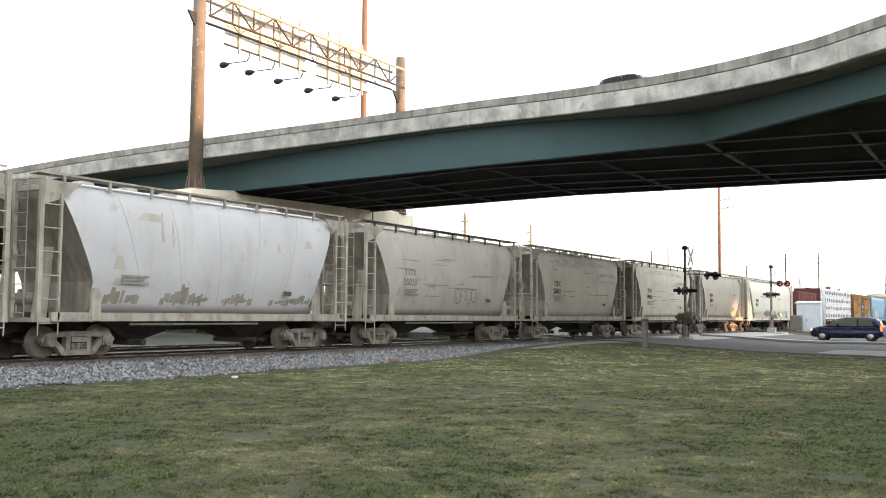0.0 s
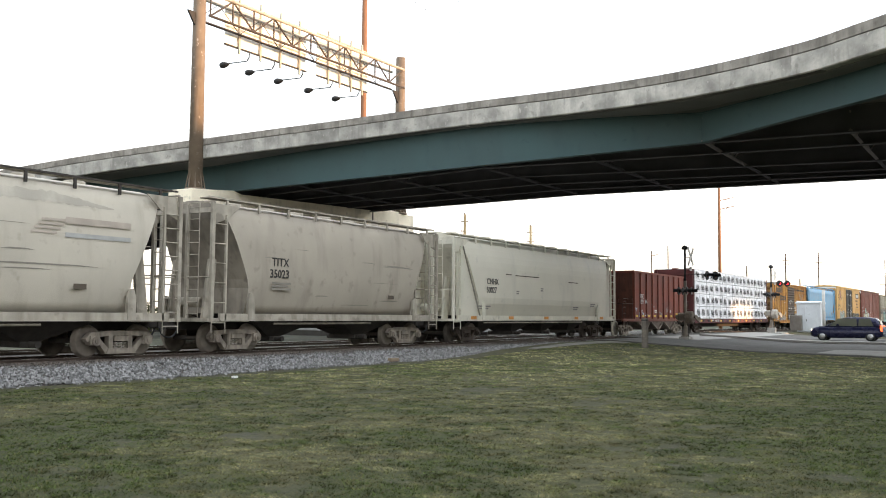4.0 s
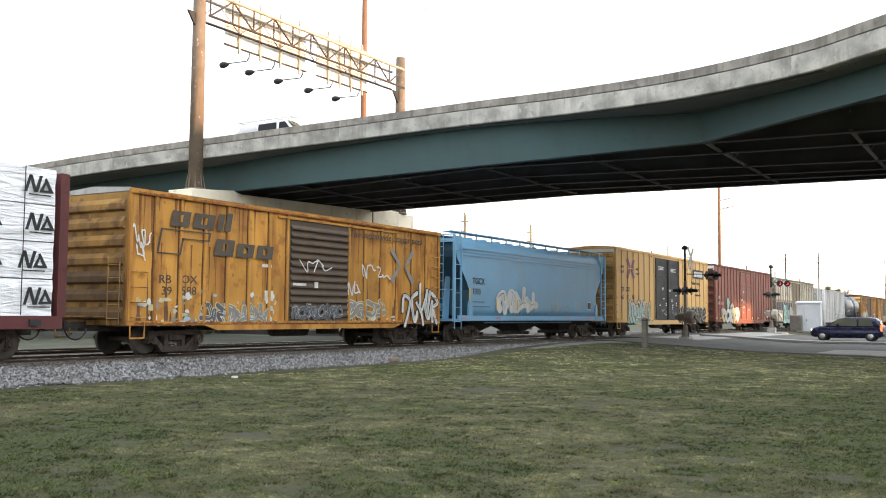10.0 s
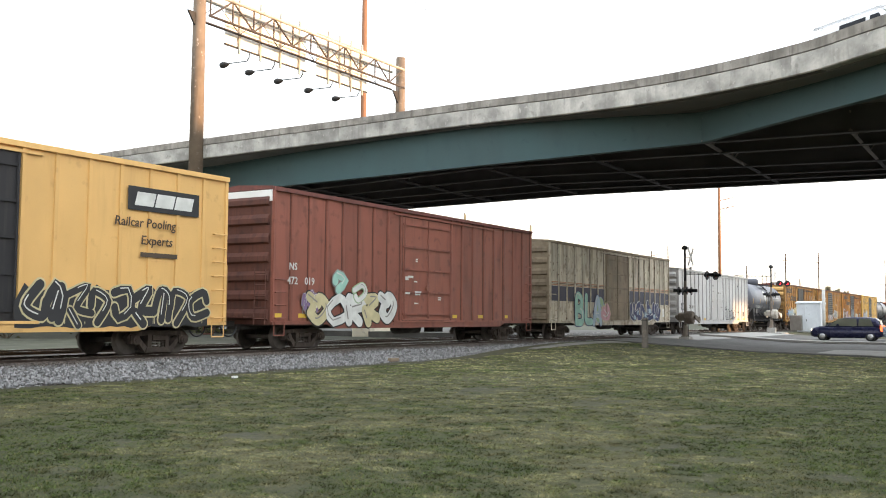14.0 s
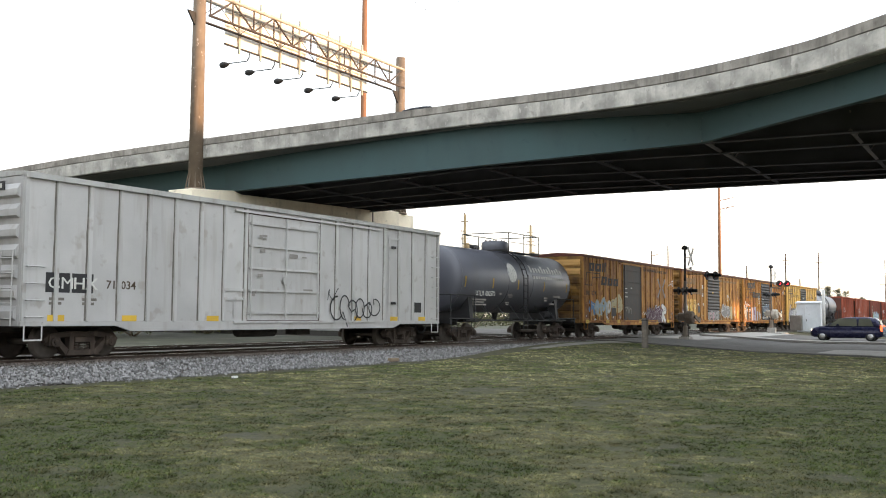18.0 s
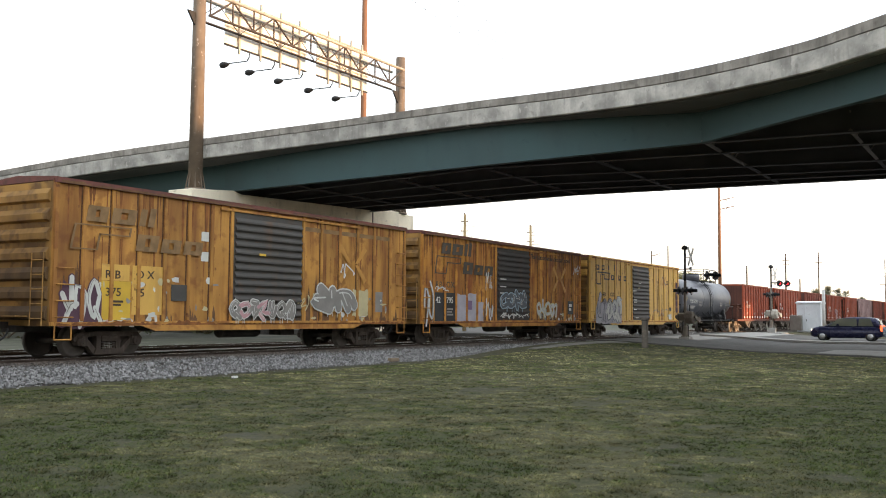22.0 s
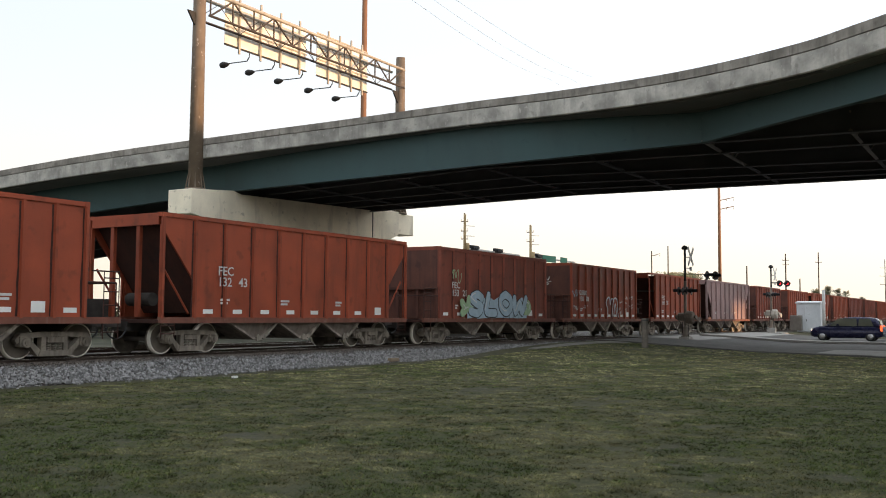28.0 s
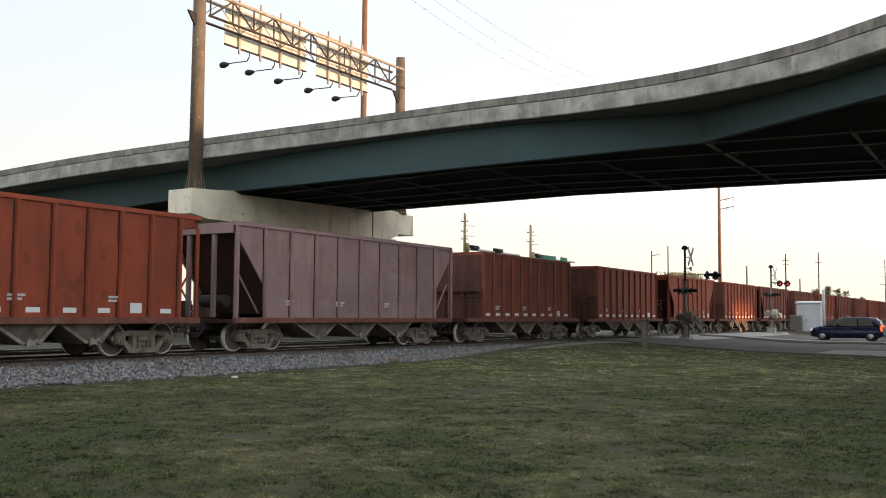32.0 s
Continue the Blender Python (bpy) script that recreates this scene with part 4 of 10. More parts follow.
        revolve(bm, [(up - 0.14, 0.3), (up + 0.06, 0.3), (up + 0.08, 0.26), (up + 0.1, 0.05)], 12, "z", (x, 0, 0))
        part("hatch", bm, trim, car, "round roof hatch")
    # hopper outlets
    span = 2 * (h - end_gap - slope) / bays
    for k in range(bays):
        xc = (-1 + (2 * k + 1) / bays) * (h - end_gap - slope)
        bm = B()
        w = span / 2 - 0.08
        lo, hi = [bm.verts.new(p) for p in ((xc - 0.25, -0.5, 0.42), (xc + 0.25, -0.5, 0.42), (xc + 0.25, 0.5, 0.42), (xc - 0.25, 0.5, 0.42))], \
                 [bm.verts.new(p) for p in ((xc - w, -1.3, 1.2), (xc + w, -1.3, 1.2), (xc + w, 1.3, 1.2), (xc - w, 1.3, 1.2))]
        for i in range(4):
            bm.faces.new((lo[i], lo[(i + 1) % 4], hi[(i + 1) % 4], hi[i]))
        bm.faces.new(lo)
        bm.faces.new(hi[::-1])
        block(bm, xc - 0.32, xc + 0.32, -0.6, 0.6, 0.3, 0.44)
        tube(bm, (xc, -0.9, 0.36), (xc, 0.9, 0.36), 0.09, seg=8)
        part("hopper_outlet", bm, UNDER, car, "tapered discharge outlet")
    bm = B()
    block(bm, -h + 0.1, h - 0.1, -0.3, 0.3, 0.7, 0.98)
    part("centre_sill", bm, UNDER, car, "steel centre sill")
    bm = B()
    tube(bm, (-h + 3.2, -1.35, 0.88), (h - 4.5, -1.35, 0.88), 0.035, seg=6)
    part("brake_pipe", bm, trim, car, "long brake pipe")
    if band:
        for sy in (-1, 1):
            for k in range(3):
                bm = B()
                z = height - 0.62 - 0.14 * k
                y = sy * (belly - 0.012 + 0.004 * k)
                block(bm, -h + end_gap + 0.45, h - end_gap - 0.45, y - 0.03, y + 0.03, z, z + 0.05)
                part("roof_seam", bm, band, car)
    running_gear(car, h, inset, clean)
    return car


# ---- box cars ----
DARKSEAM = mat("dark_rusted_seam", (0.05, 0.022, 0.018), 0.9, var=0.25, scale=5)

def box_car(name, label, length, height, paint, roofmat, door, doormat, doors=1, posts=12, post=True, sill=None, inset=2.2, floor=0.95, endmat=None, door_kind="ribs", top_band=None, doorx=0.0, drop=0.15, seam=None, endtop=None, endlow=None):
    car = thing(name, label, "freight car", group="freight train")
    h = length / 2
    endmat, sill = endmat or paint, sill or paint
    d0, d1 = doorx - door / 2, doorx + door / 2
    for sy in (-1, 1):
        yo = sy * 1.53
        for a, b in ((-h, d0), (d1, h)):
            bm = B()
            block(bm, a, b, min(yo, yo - sy * 0.05), max(yo, yo - sy * 0.05), floor, height - 0.1)
            wall = part("side_wall", bm, paint, car, "painted steel side sheets")
            n = max(2, round(posts * (b - a) / (length - door)))
            for k in range(n):
                bm = B()
                xa, xb = a + (b - a) * k / n + 0.006, a + (b - a) * (k + 1) / n - 0.006
                vs = block(bm, xa, xb, min(yo, yo + sy * 0.008), max(yo, yo + sy * 0.008), floor + 0.03, height - 0.13)
                bmesh.ops.recalc_face_normals(bm, faces=bm.faces)
                part("side_panel", bm, paint, wall)
            for k in range(n + 1):
                x = a + (b - a) * k / n
                x = min(max(x, a + 0.07), b - 0.07)
                bm = B()
                y0 = yo + sy * 0.055
                prism(bm, [(x - 0.065, yo), (x - 0.05, y0), (x + 0.05, y0), (x + 0.065, yo)] if post else [(x - 0.03, yo), (x - 0.03, yo + sy * 0.02), (x + 0.03, yo + sy * 0.02), (x + 0.03, yo)], "z", floor + 0.02, height - 0.13)
                part("side_post", bm, paint, wall)
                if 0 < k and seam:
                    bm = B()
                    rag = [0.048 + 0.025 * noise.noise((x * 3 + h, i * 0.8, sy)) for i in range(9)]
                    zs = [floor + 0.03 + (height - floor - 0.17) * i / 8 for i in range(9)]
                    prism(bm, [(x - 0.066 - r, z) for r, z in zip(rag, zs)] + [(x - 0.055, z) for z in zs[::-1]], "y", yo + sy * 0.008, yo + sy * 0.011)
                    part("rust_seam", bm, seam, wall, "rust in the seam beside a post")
        bm = B()
        block(bm, -h, h, min(yo - sy * 0.02, yo + sy * 0.09), max(yo - sy * 0.02, yo + sy * 0.09), height - 0.16, height - 0.02)
        part("top_chord", bm, top_band or roofmat, car, "roof edge rail")
        bm = B()
        prism(bm, [(-h, floor), (h, floor), (h, floor - 0.1), (h - 2.9, floor - 0.1), (h - 3.4, floor - 0.1 - drop), (-h + 3.4, floor - 0.1 - drop), (-h + 2.9, floor - 0.1), (-h, floor - 0.1)], "y", yo - sy * 0.04, yo + sy * 0.055)
        part("side_sill", bm, sill, car, "deep side sill")
        bm = B()
        block(bm, d0 - 0.02, d1 + 0.02, min(yo - sy * 0.05, yo), max(yo - sy * 0.05, yo), height - 0.32, height - 0.1)
        part("door_header", bm, paint, car)
        # doors
        for k in range(doors):
            a, b = d0 + door * k / doors, d0 + door * (k + 1) / doors
            y0, y1 = yo - sy * 0.045, yo + sy * 0.03
            bm = B()
            block(bm, a + 0.02, b - 0.02, min(y0, y1), max(y0, y1), floor + 0.02, height - 0.3)
            dr = part("door", bm, doormat, car, "sliding steel door")
            if door_kind == "plug":
                for xa, xb, za, zb in ((a - 0.03, a + 0.03, floor, height - 0.3), (b - 0.03, b + 0.03, floor, height - 0.3), (a, b, height - 0.33, height - 0.28), (a, b, floor, floor + 0.05)):
                    bm = B()
                    block(bm, xa, xb, min(yo + sy * 0.009, yo + sy * 0.036), max(yo + sy * 0.009, yo + sy * 0.036), za, zb)
                    part("door_gasket", bm, DARKSEAM, dr, "dark rubber seal round the door")
            if door_kind == "ribs":
                n = 13
                bm = B()
                for i in range(n):
                    z = floor + 0.12 + (height - floor - 0.55) * i / n
                    prism(bm, [(y1, z), (y1 + sy * 0.07, z + 0.05), (y1 + sy * 0.07, z + 0.1), (y1, z + 0.2)], "x", a + 0.06, b - 0.06)
                part("door_corrugation", bm, doormat, dr, "horizontal corrugations")
            else:
                for i in range(5):
                    z = floor + 0.25 + (height - floor - 0.9) * i / 4
                    bm = B()
                    block(bm, a + 0.05, b - 0.05, min(y1, y1 + sy * 0.05), max(y1, y1 + sy * 0.05), z, z + 0.07)
                    part("door_rib", bm, doormat, dr)
                for x in (a + 0.12, (a + b) / 2, b - 0.12) if door_kind == "plug" else (a + 0.1, b - 0.1):
                    bm = B()
                    tube(bm, (x, y1 + sy * 0.06, floor + 0.1), (x, y1 + sy * 0.06, height - 0.35), 0.025, seg=5)
                    part("lock_rod", bm, doormat, dr, "vertical locking rod")
                if door_kind == "plug":
                    bm = B()
                    revolve(bm, [(y1 + sy * 0.06, 0.14), (y1 + sy * 0.09, 0.14)], 12, "y", ((a + b) / 2 - 0.05, 0, floor + 1.35))
                    part("door_wheel", bm, doormat, dr, "round locking wheel")
        for z, s2 in ((floor - 0.04, 0.09), (height - 0.3, 0.08)):
            bm = B()
            block(bm, d0 - 0.6, d1 + (door if doors == 1 else 0.6), min(yo, yo + sy * s2), max(yo, yo + sy * s2), z, z + 0.07)
            part("door_track", bm, sill, car, "door guide rail")
        # ladders and grabs at the corners
        for s in (-1, 1):
            bm = B()
            n = 4 if s < 0 else 7
            xa, xb = s * (h - 0.1), s * (h - 0.6)
            for i in range(n):
                z = floor + 0.12 + 0.42 * i
                tube(bm, (xa, yo + sy * 0.11, z), (xb, yo + sy * 0.11, z), 0.018, seg=4)
                for x in (xa, xb):
                    tube(bm, (x, yo, z), (x, yo + sy * 0.11, z), 0.02, seg=4)
            for x in (xa, xb):
                tube(bm, (x, yo + sy * 0.05, floor), (x, yo + sy * 0.05, floor - 0.45), 0.022, seg=4)
            tube(bm, (xa, yo + sy * 0.05, floor - 0.45), (xb, yo + sy * 0.05, floor - 0.45), 0.022, seg=4)
            part("corner_ladder", bm, sill, car, "short corner ladder and stirrup")
    # ends with pressed ribs
    for s in (-1, 1):
        bm = B()
        xa, xb = s * (h - 0.06), s * h
        block(bm, min(xa, xb), max(xa, xb), -1.477, 1.477, floor - 0.1, height - 0.12)
        end = part("end_wall", bm, endmat, car, "corrugated steel end")
        n = 7
        for k in range(n):
            z = floor + 0.2 + (height - floor - 0.7) * k / (n - 1)
            bm = B()
            prism(bm, [(z - 0.16, 0.0), (z - 0.1, 0.09), (z + 0.06, 0.09), (z + 0.2, 0.0)][::1], "y", -1.4, 1.4)
            for v in bm.verts:
                z_, o = v.co.x, v.co.z
                v.co = (s * (h + o), v.co.y, z_)
            part("end_rib", bm, endtop if endtop and k > 4 else endlow if endlow and k < 3 else endmat, end)
        bm = B()
        ladder(bm, s * (h + 0.17), -1.42, -0.95, floor - 0.1, floor + 1.75, 5)
        block(bm, min(s * h, s * (h + 0.45)), max(s * h, s * (h + 0.45)), -0.75, 0.75, floor + 0.12, floor + 0.16)
        part("end_ladder", bm, endmat, car, "end grab irons and crossover step")
    bm = B()
    prism(bm, [(-1.56, height - 0.1), (-1.5, height - 0.03), (0, height + 0.06), (1.5, height - 0.03), (1.56, height - 0.1)], "x", -h, h)
    roof = part("roof", bm, roofmat, car, "shallow pitched steel roof")
    n = int(length / 1.3)
    for k in range(n + 1):
        x = -h + 0.06 + (length - 0.12) * k / n
        bm = B()
        prism(bm, [(-1.55, height - 0.04), (-1.5, height), (0, height + 0.1), (1.5, height), (1.55, height - 0.04)], "x", x - 0.05, x + 0.05)
        part("roof_rib", bm, roofmat, roof)
    bm = B()
    block(bm, -h + 0.1, h - 0.1, -1.45, 1.45, floor - 0.14, floor - 0.02)
    block(bm, -h - 0.1, h + 0.1, -0.32, 0.32, 0.68, floor - 0.1)
    tube(bm, (-1.5, -0.9, 0.65), (0.2, -0.9, 0.65), 0.2, seg=12)
    block(bm, 1.2, 1.9, -1.1, -0.6, 0.5, 0.85)
    part("underframe", bm, UNDER, car, "grimy underframe with brake reservoir")
    running_gear(car, h + 0.3, inset + 0.3, False)
    return car


# ---- open-top hopper cars ----
REDHOP = mat("oxide_red_paint", (0.19, 0.05, 0.033), 0.7, var=0.18, scale=0.8, dirt=(0.1, 0.037, 0.03), amount=0.3, streak=2.5, rand=0.1)
ORANGERED = mat("bright_red_oxide_paint", (0.29, 0.06, 0.027), 0.65, var=0.16, scale=0.8, dirt=(0.13, 0.034, 0.018), amount=0.28, streak=2.5, rand=0.12)
BROWNRED = mat("dull_brown_red_paint", (0.24, 0.066, 0.042), 0.75, var=0.2, scale=0.8, dirt=(0.085, 0.032, 0.025), amount=0.32, streak=2.5, rand=0.1)
# red ends: dirt and the shade at the car's end, both in the colour
DARKEND = mat("dirty_shaded_red_sheet", (0.06, 0.025, 0.019), 0.85, var=0.25, scale=1.5, dirt=(0.035, 0.02, 0.018), amount=0.3)
DIMEND = mat("sooty_shaded_red_end", (0.12, 0.05, 0.037), 0.85, var=0.2, scale=1.2, dirt=(0.05, 0.028, 0.025), amount=0.3)

def open_hopper(name, label, length, body0, body1, height, paint, slanted, posts=10, bays=3, plates=True, cage=False):
    """length over the end sills; the box from body0 to body1 of the length."""
    car = thing(name, label, "freight car", group="freight train")
    h = length / 2
    a, b, z0 = body0, body1, 1.05
    cut = 1.25 if slanted else 0.0
    a1, b1 = (a + 1.0, b - 0.75) if cage else (a, b)
    for sy in (-1, 1):
        y = sy * 1.5
        bm = B()
        if slanted and not cage:
            out = [(a + 0.1, height - 0.1), (b - 0.1, height - 0.1), (b - 0.1, height - 0.5), (b - cut - 0.1, 2.1), (b - cut - 0.1, z0), (a + cut + 0.1, z0), (a + cut + 0.1, 2.1), (a + 0.1, height - 0.5)]
        else:
            out = [(a1, height - 0.1), (b1, height - 0.1), (b1, z0), (a1, z0)]
        prism(bm, out, "y", y - 0.03, y + 0.03)
        wall = part("side_wall", bm, paint, car, "steel side sheets")
        for k in range(posts + 1):
            x = a1 + 0.06 + (b1 - a1 - 0.12) * k / posts
            if slanted and not cage and (x < a + cut or x > b - cut) and k not in (0, posts):
                continue
            bm = B()
            prism(bm, [(x - 0.06, y + sy * 0.025), (x - 0.04, y + sy * 0.11), (x + 0.04, y + sy * 0.11), (x + 0.06, y + sy * 0.025)], "z", z0, height - 0.12)
            part("side_post", bm, paint, wall)
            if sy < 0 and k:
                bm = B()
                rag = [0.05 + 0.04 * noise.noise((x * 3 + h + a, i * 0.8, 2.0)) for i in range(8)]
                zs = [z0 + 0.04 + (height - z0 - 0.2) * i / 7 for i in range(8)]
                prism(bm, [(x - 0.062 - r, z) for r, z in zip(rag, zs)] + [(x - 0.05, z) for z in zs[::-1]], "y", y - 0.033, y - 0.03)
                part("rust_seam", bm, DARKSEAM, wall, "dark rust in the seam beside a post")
        bm = B()
        block(bm, a, b, y - 0.07, y + 0.12, height - 0.12, height)
        part("top_chord", bm, paint, car, "top edge rail")
        bm = B()
        block(bm, -h + 0.1, h - 0.1, min(y - sy * 0.05, y + sy * 0.1), max(y - sy * 0.05, y + sy * 0.1), z0 - 0.14, z0 + 0.03)
        part("side_sill", bm, SILLDUST, car, "dusty side sill")
        if plates:
            for k in range(posts):
                x = a1 + (b1 - a1) * (k + 0.5) / posts
                if slanted and not cage and (x < a + cut or x > b - cut):
                    continue
                big = k == posts - 2
                bm = B()
                block(bm, x - 0.2, x + 0.2, y + sy * 0.034, y + sy * 0.04, z0 + 0.14, z0 + (0.27 if not big else 0.42))
                part("reflector_plate", bm, WHITE if plates is True else plates, wall, "small pale reflective plate")
        for s in (-1, 1):
            bm = B()
            x = s * (h - 0.15)
            ladder(bm, sy * 1.56, x, x - s * 0.5, 0.5, 2.3 if not slanted else 0.95, 5 if not slanted else 2, flat="x")
            if not slanted:
                tube(bm, (x, sy * 1.56, 2.3), (x - s * 0.9, sy * 1.56, 2.3), 0.02, seg=4)
            part("hand_rail", bm, DARKEND, car, "grimy corner ladder and rail")
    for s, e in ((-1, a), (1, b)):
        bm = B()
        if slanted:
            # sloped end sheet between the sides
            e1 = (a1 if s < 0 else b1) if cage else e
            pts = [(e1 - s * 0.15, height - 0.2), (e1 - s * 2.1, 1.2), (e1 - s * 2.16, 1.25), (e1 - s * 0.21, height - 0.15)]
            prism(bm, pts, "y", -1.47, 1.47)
            part("slope_sheet", bm, DARKEND, car, "sloped end sheet, dirt and shade in its tone")
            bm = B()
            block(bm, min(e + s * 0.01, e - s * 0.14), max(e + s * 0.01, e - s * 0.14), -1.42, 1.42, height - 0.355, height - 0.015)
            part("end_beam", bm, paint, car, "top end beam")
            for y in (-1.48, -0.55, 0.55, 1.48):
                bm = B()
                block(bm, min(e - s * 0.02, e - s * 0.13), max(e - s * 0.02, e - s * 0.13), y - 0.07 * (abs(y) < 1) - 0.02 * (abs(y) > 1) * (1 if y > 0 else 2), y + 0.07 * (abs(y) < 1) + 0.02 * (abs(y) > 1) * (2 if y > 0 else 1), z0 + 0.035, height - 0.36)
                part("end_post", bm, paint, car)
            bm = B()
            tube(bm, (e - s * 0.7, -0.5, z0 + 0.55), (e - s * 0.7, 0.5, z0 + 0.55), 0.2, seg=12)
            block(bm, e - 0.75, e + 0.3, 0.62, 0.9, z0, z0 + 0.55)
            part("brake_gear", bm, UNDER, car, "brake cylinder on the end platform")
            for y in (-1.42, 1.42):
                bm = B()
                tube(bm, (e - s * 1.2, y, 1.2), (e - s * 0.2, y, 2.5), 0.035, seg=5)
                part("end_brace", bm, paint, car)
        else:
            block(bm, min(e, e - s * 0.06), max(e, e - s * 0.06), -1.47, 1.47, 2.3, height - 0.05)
            part("end_wall", bm, DIMEND, car, "plain steel end sheet")
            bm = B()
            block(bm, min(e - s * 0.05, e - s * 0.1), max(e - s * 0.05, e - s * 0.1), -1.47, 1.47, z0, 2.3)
            part("lower_end_sheet", bm, DIMEND, car, "dark lower end sheet")
            bm = B()
            block(bm, e - 0.07 - s * 0.06, e + 0.07 - s * 0.06, -1.58, 1.58, height - 0.14, height + 0.01)
            part("end_beam", bm, paint, car, "top end beam")
            bm = B()
            for y in (-1.45, -0.5, 0.5, 1.45):
                block(bm, min(e, e + s * 0.08), max(e, e + s * 0.08), y - 0.05, y + 0.05, z0, 2.3)
            block(bm, min(e, e + s * 0.1), max(e, e + s * 0.1), -1.5, 1.5, 2.28, 2.38)
            part("end_stiffener", bm, DIMEND, car, "end stiffeners and grab rail")
            bm = B()
            xe = s * (h - 0.2)
            tube(bm, (xe, -1.5, 1.05), (xe, -1.5, 2.0), 0.025, seg=4)
            tube(bm, (xe, 1.5, 1.05), (xe, 1.5, 2.0), 0.025, seg=4)
            tube(bm, (xe, -1.5, 2.0), (e, -1.5, 2.0), 0.025, seg=4)
            tube(bm, (xe, -1.5, 2.0), (xe, 1.5, 2.0), 0.025, seg=4)
            part("platform_rail", bm, DARKEND, car, "end platform railing")
        bm = B()
        x1 = s * (h - 0.05)
        block(bm, min(e - s * 1.2, x1), max(e - s * 1.2, x1), -1.5, 1.5, z0 - 0.14, z0 - 0.04)
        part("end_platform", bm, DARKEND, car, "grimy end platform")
    # flat slab below the rim, coloured dark as the empty interior
    bm = B()
    inn = 1.1 if slanted else 0.3
    block(bm, a + inn, b - inn, -1.46, 1.46, height - 1.2, height - 1.1)
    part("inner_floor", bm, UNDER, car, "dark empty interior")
    bm = B()
    block(bm, -h, h, -0.32, 0.32, 0.68, z0 - 0.1)
    part("centre_sill", bm, UNDER, car, "centre sill")
    a2, b2 = (-h + 3.0, h - 3.0)
    for k in range(bays):
        xa, xb = a2 + (b2 - a2) * k / bays, a2 + (b2 - a2) * (k + 1) / bays
        bm = B()
        xc = xa + 0.62 * (xb - xa)
        for y0, y1 in ((-1.42, -0.33), (0.33, 1.42)):
            out = 0.12 if y0 < 0 else 0.0
            lo = [bm.verts.new(p) for p in ((xc - 0.26, y0 + out, 0.4), (xc + 0.14, y0 + out, 0.4), (xc + 0.14, y1 - 0.12 + out, 0.4), (xc - 0.26, y1 - 0.12 + out, 0.4))]
            hi = [bm.verts.new(p) for p in ((xa + 0.05, y0, z0 - 0.12), (xb - 0.05, y0, z0 - 0.12), (xb - 0.05, y1, z0 - 0.12), (xa + 0.05, y1, z0 - 0.12))]
            for i in range(4):
                bm.faces.new((lo[i], lo[(i + 1) % 4], hi[(i + 1) % 4], hi[i]))
            bm.faces.new(lo)
            bm.faces.new(hi[::-1])
        chute = part("hopper_chute", bm, CHUTE, car, "dusty sloped discharge chute")
        bm = B()
        prism(bm, [(xa + 0.0, z0 - 0.14), (xa + 0.14, z0 - 0.14), (xc - 0.2, 0.42), (xc - 0.3, 0.38)], "y", -1.46, -1.34)
        prism(bm, [(xb + 0.0, z0 - 0.14), (xb - 0.14, z0 - 0.14), (xc + 0.1, 0.42), (xc + 0.2, 0.38)], "y", -1.46, -1.34)
        part("chute_edge", bm, TRUCK, chute, "raised flange of the chute")
        bm = B()
        tube(bm, (xc - 0.06, -1.44, 0.42), (xc - 0.06, 1.35, 0.42), 0.06, seg=6)
        prism(bm, [(xc - 0.2, 0.47), (xc - 0.14, 0.55), (xc - 0.02, 0.47), (xc + 0.1, 0.54), (xc + 0.14, 0.47), (xc + 0.02, 0.41), (xc + 0.12, 0.32), (xc - 0.06, 0.37), (xc - 0.2, 0.33)], "y", -1.5, -1.44)
        part("chute_lever", bm, TRUCK, chute, "dusty gate lever")
    running_gear(car, h, 1.75, True, True)
    return car


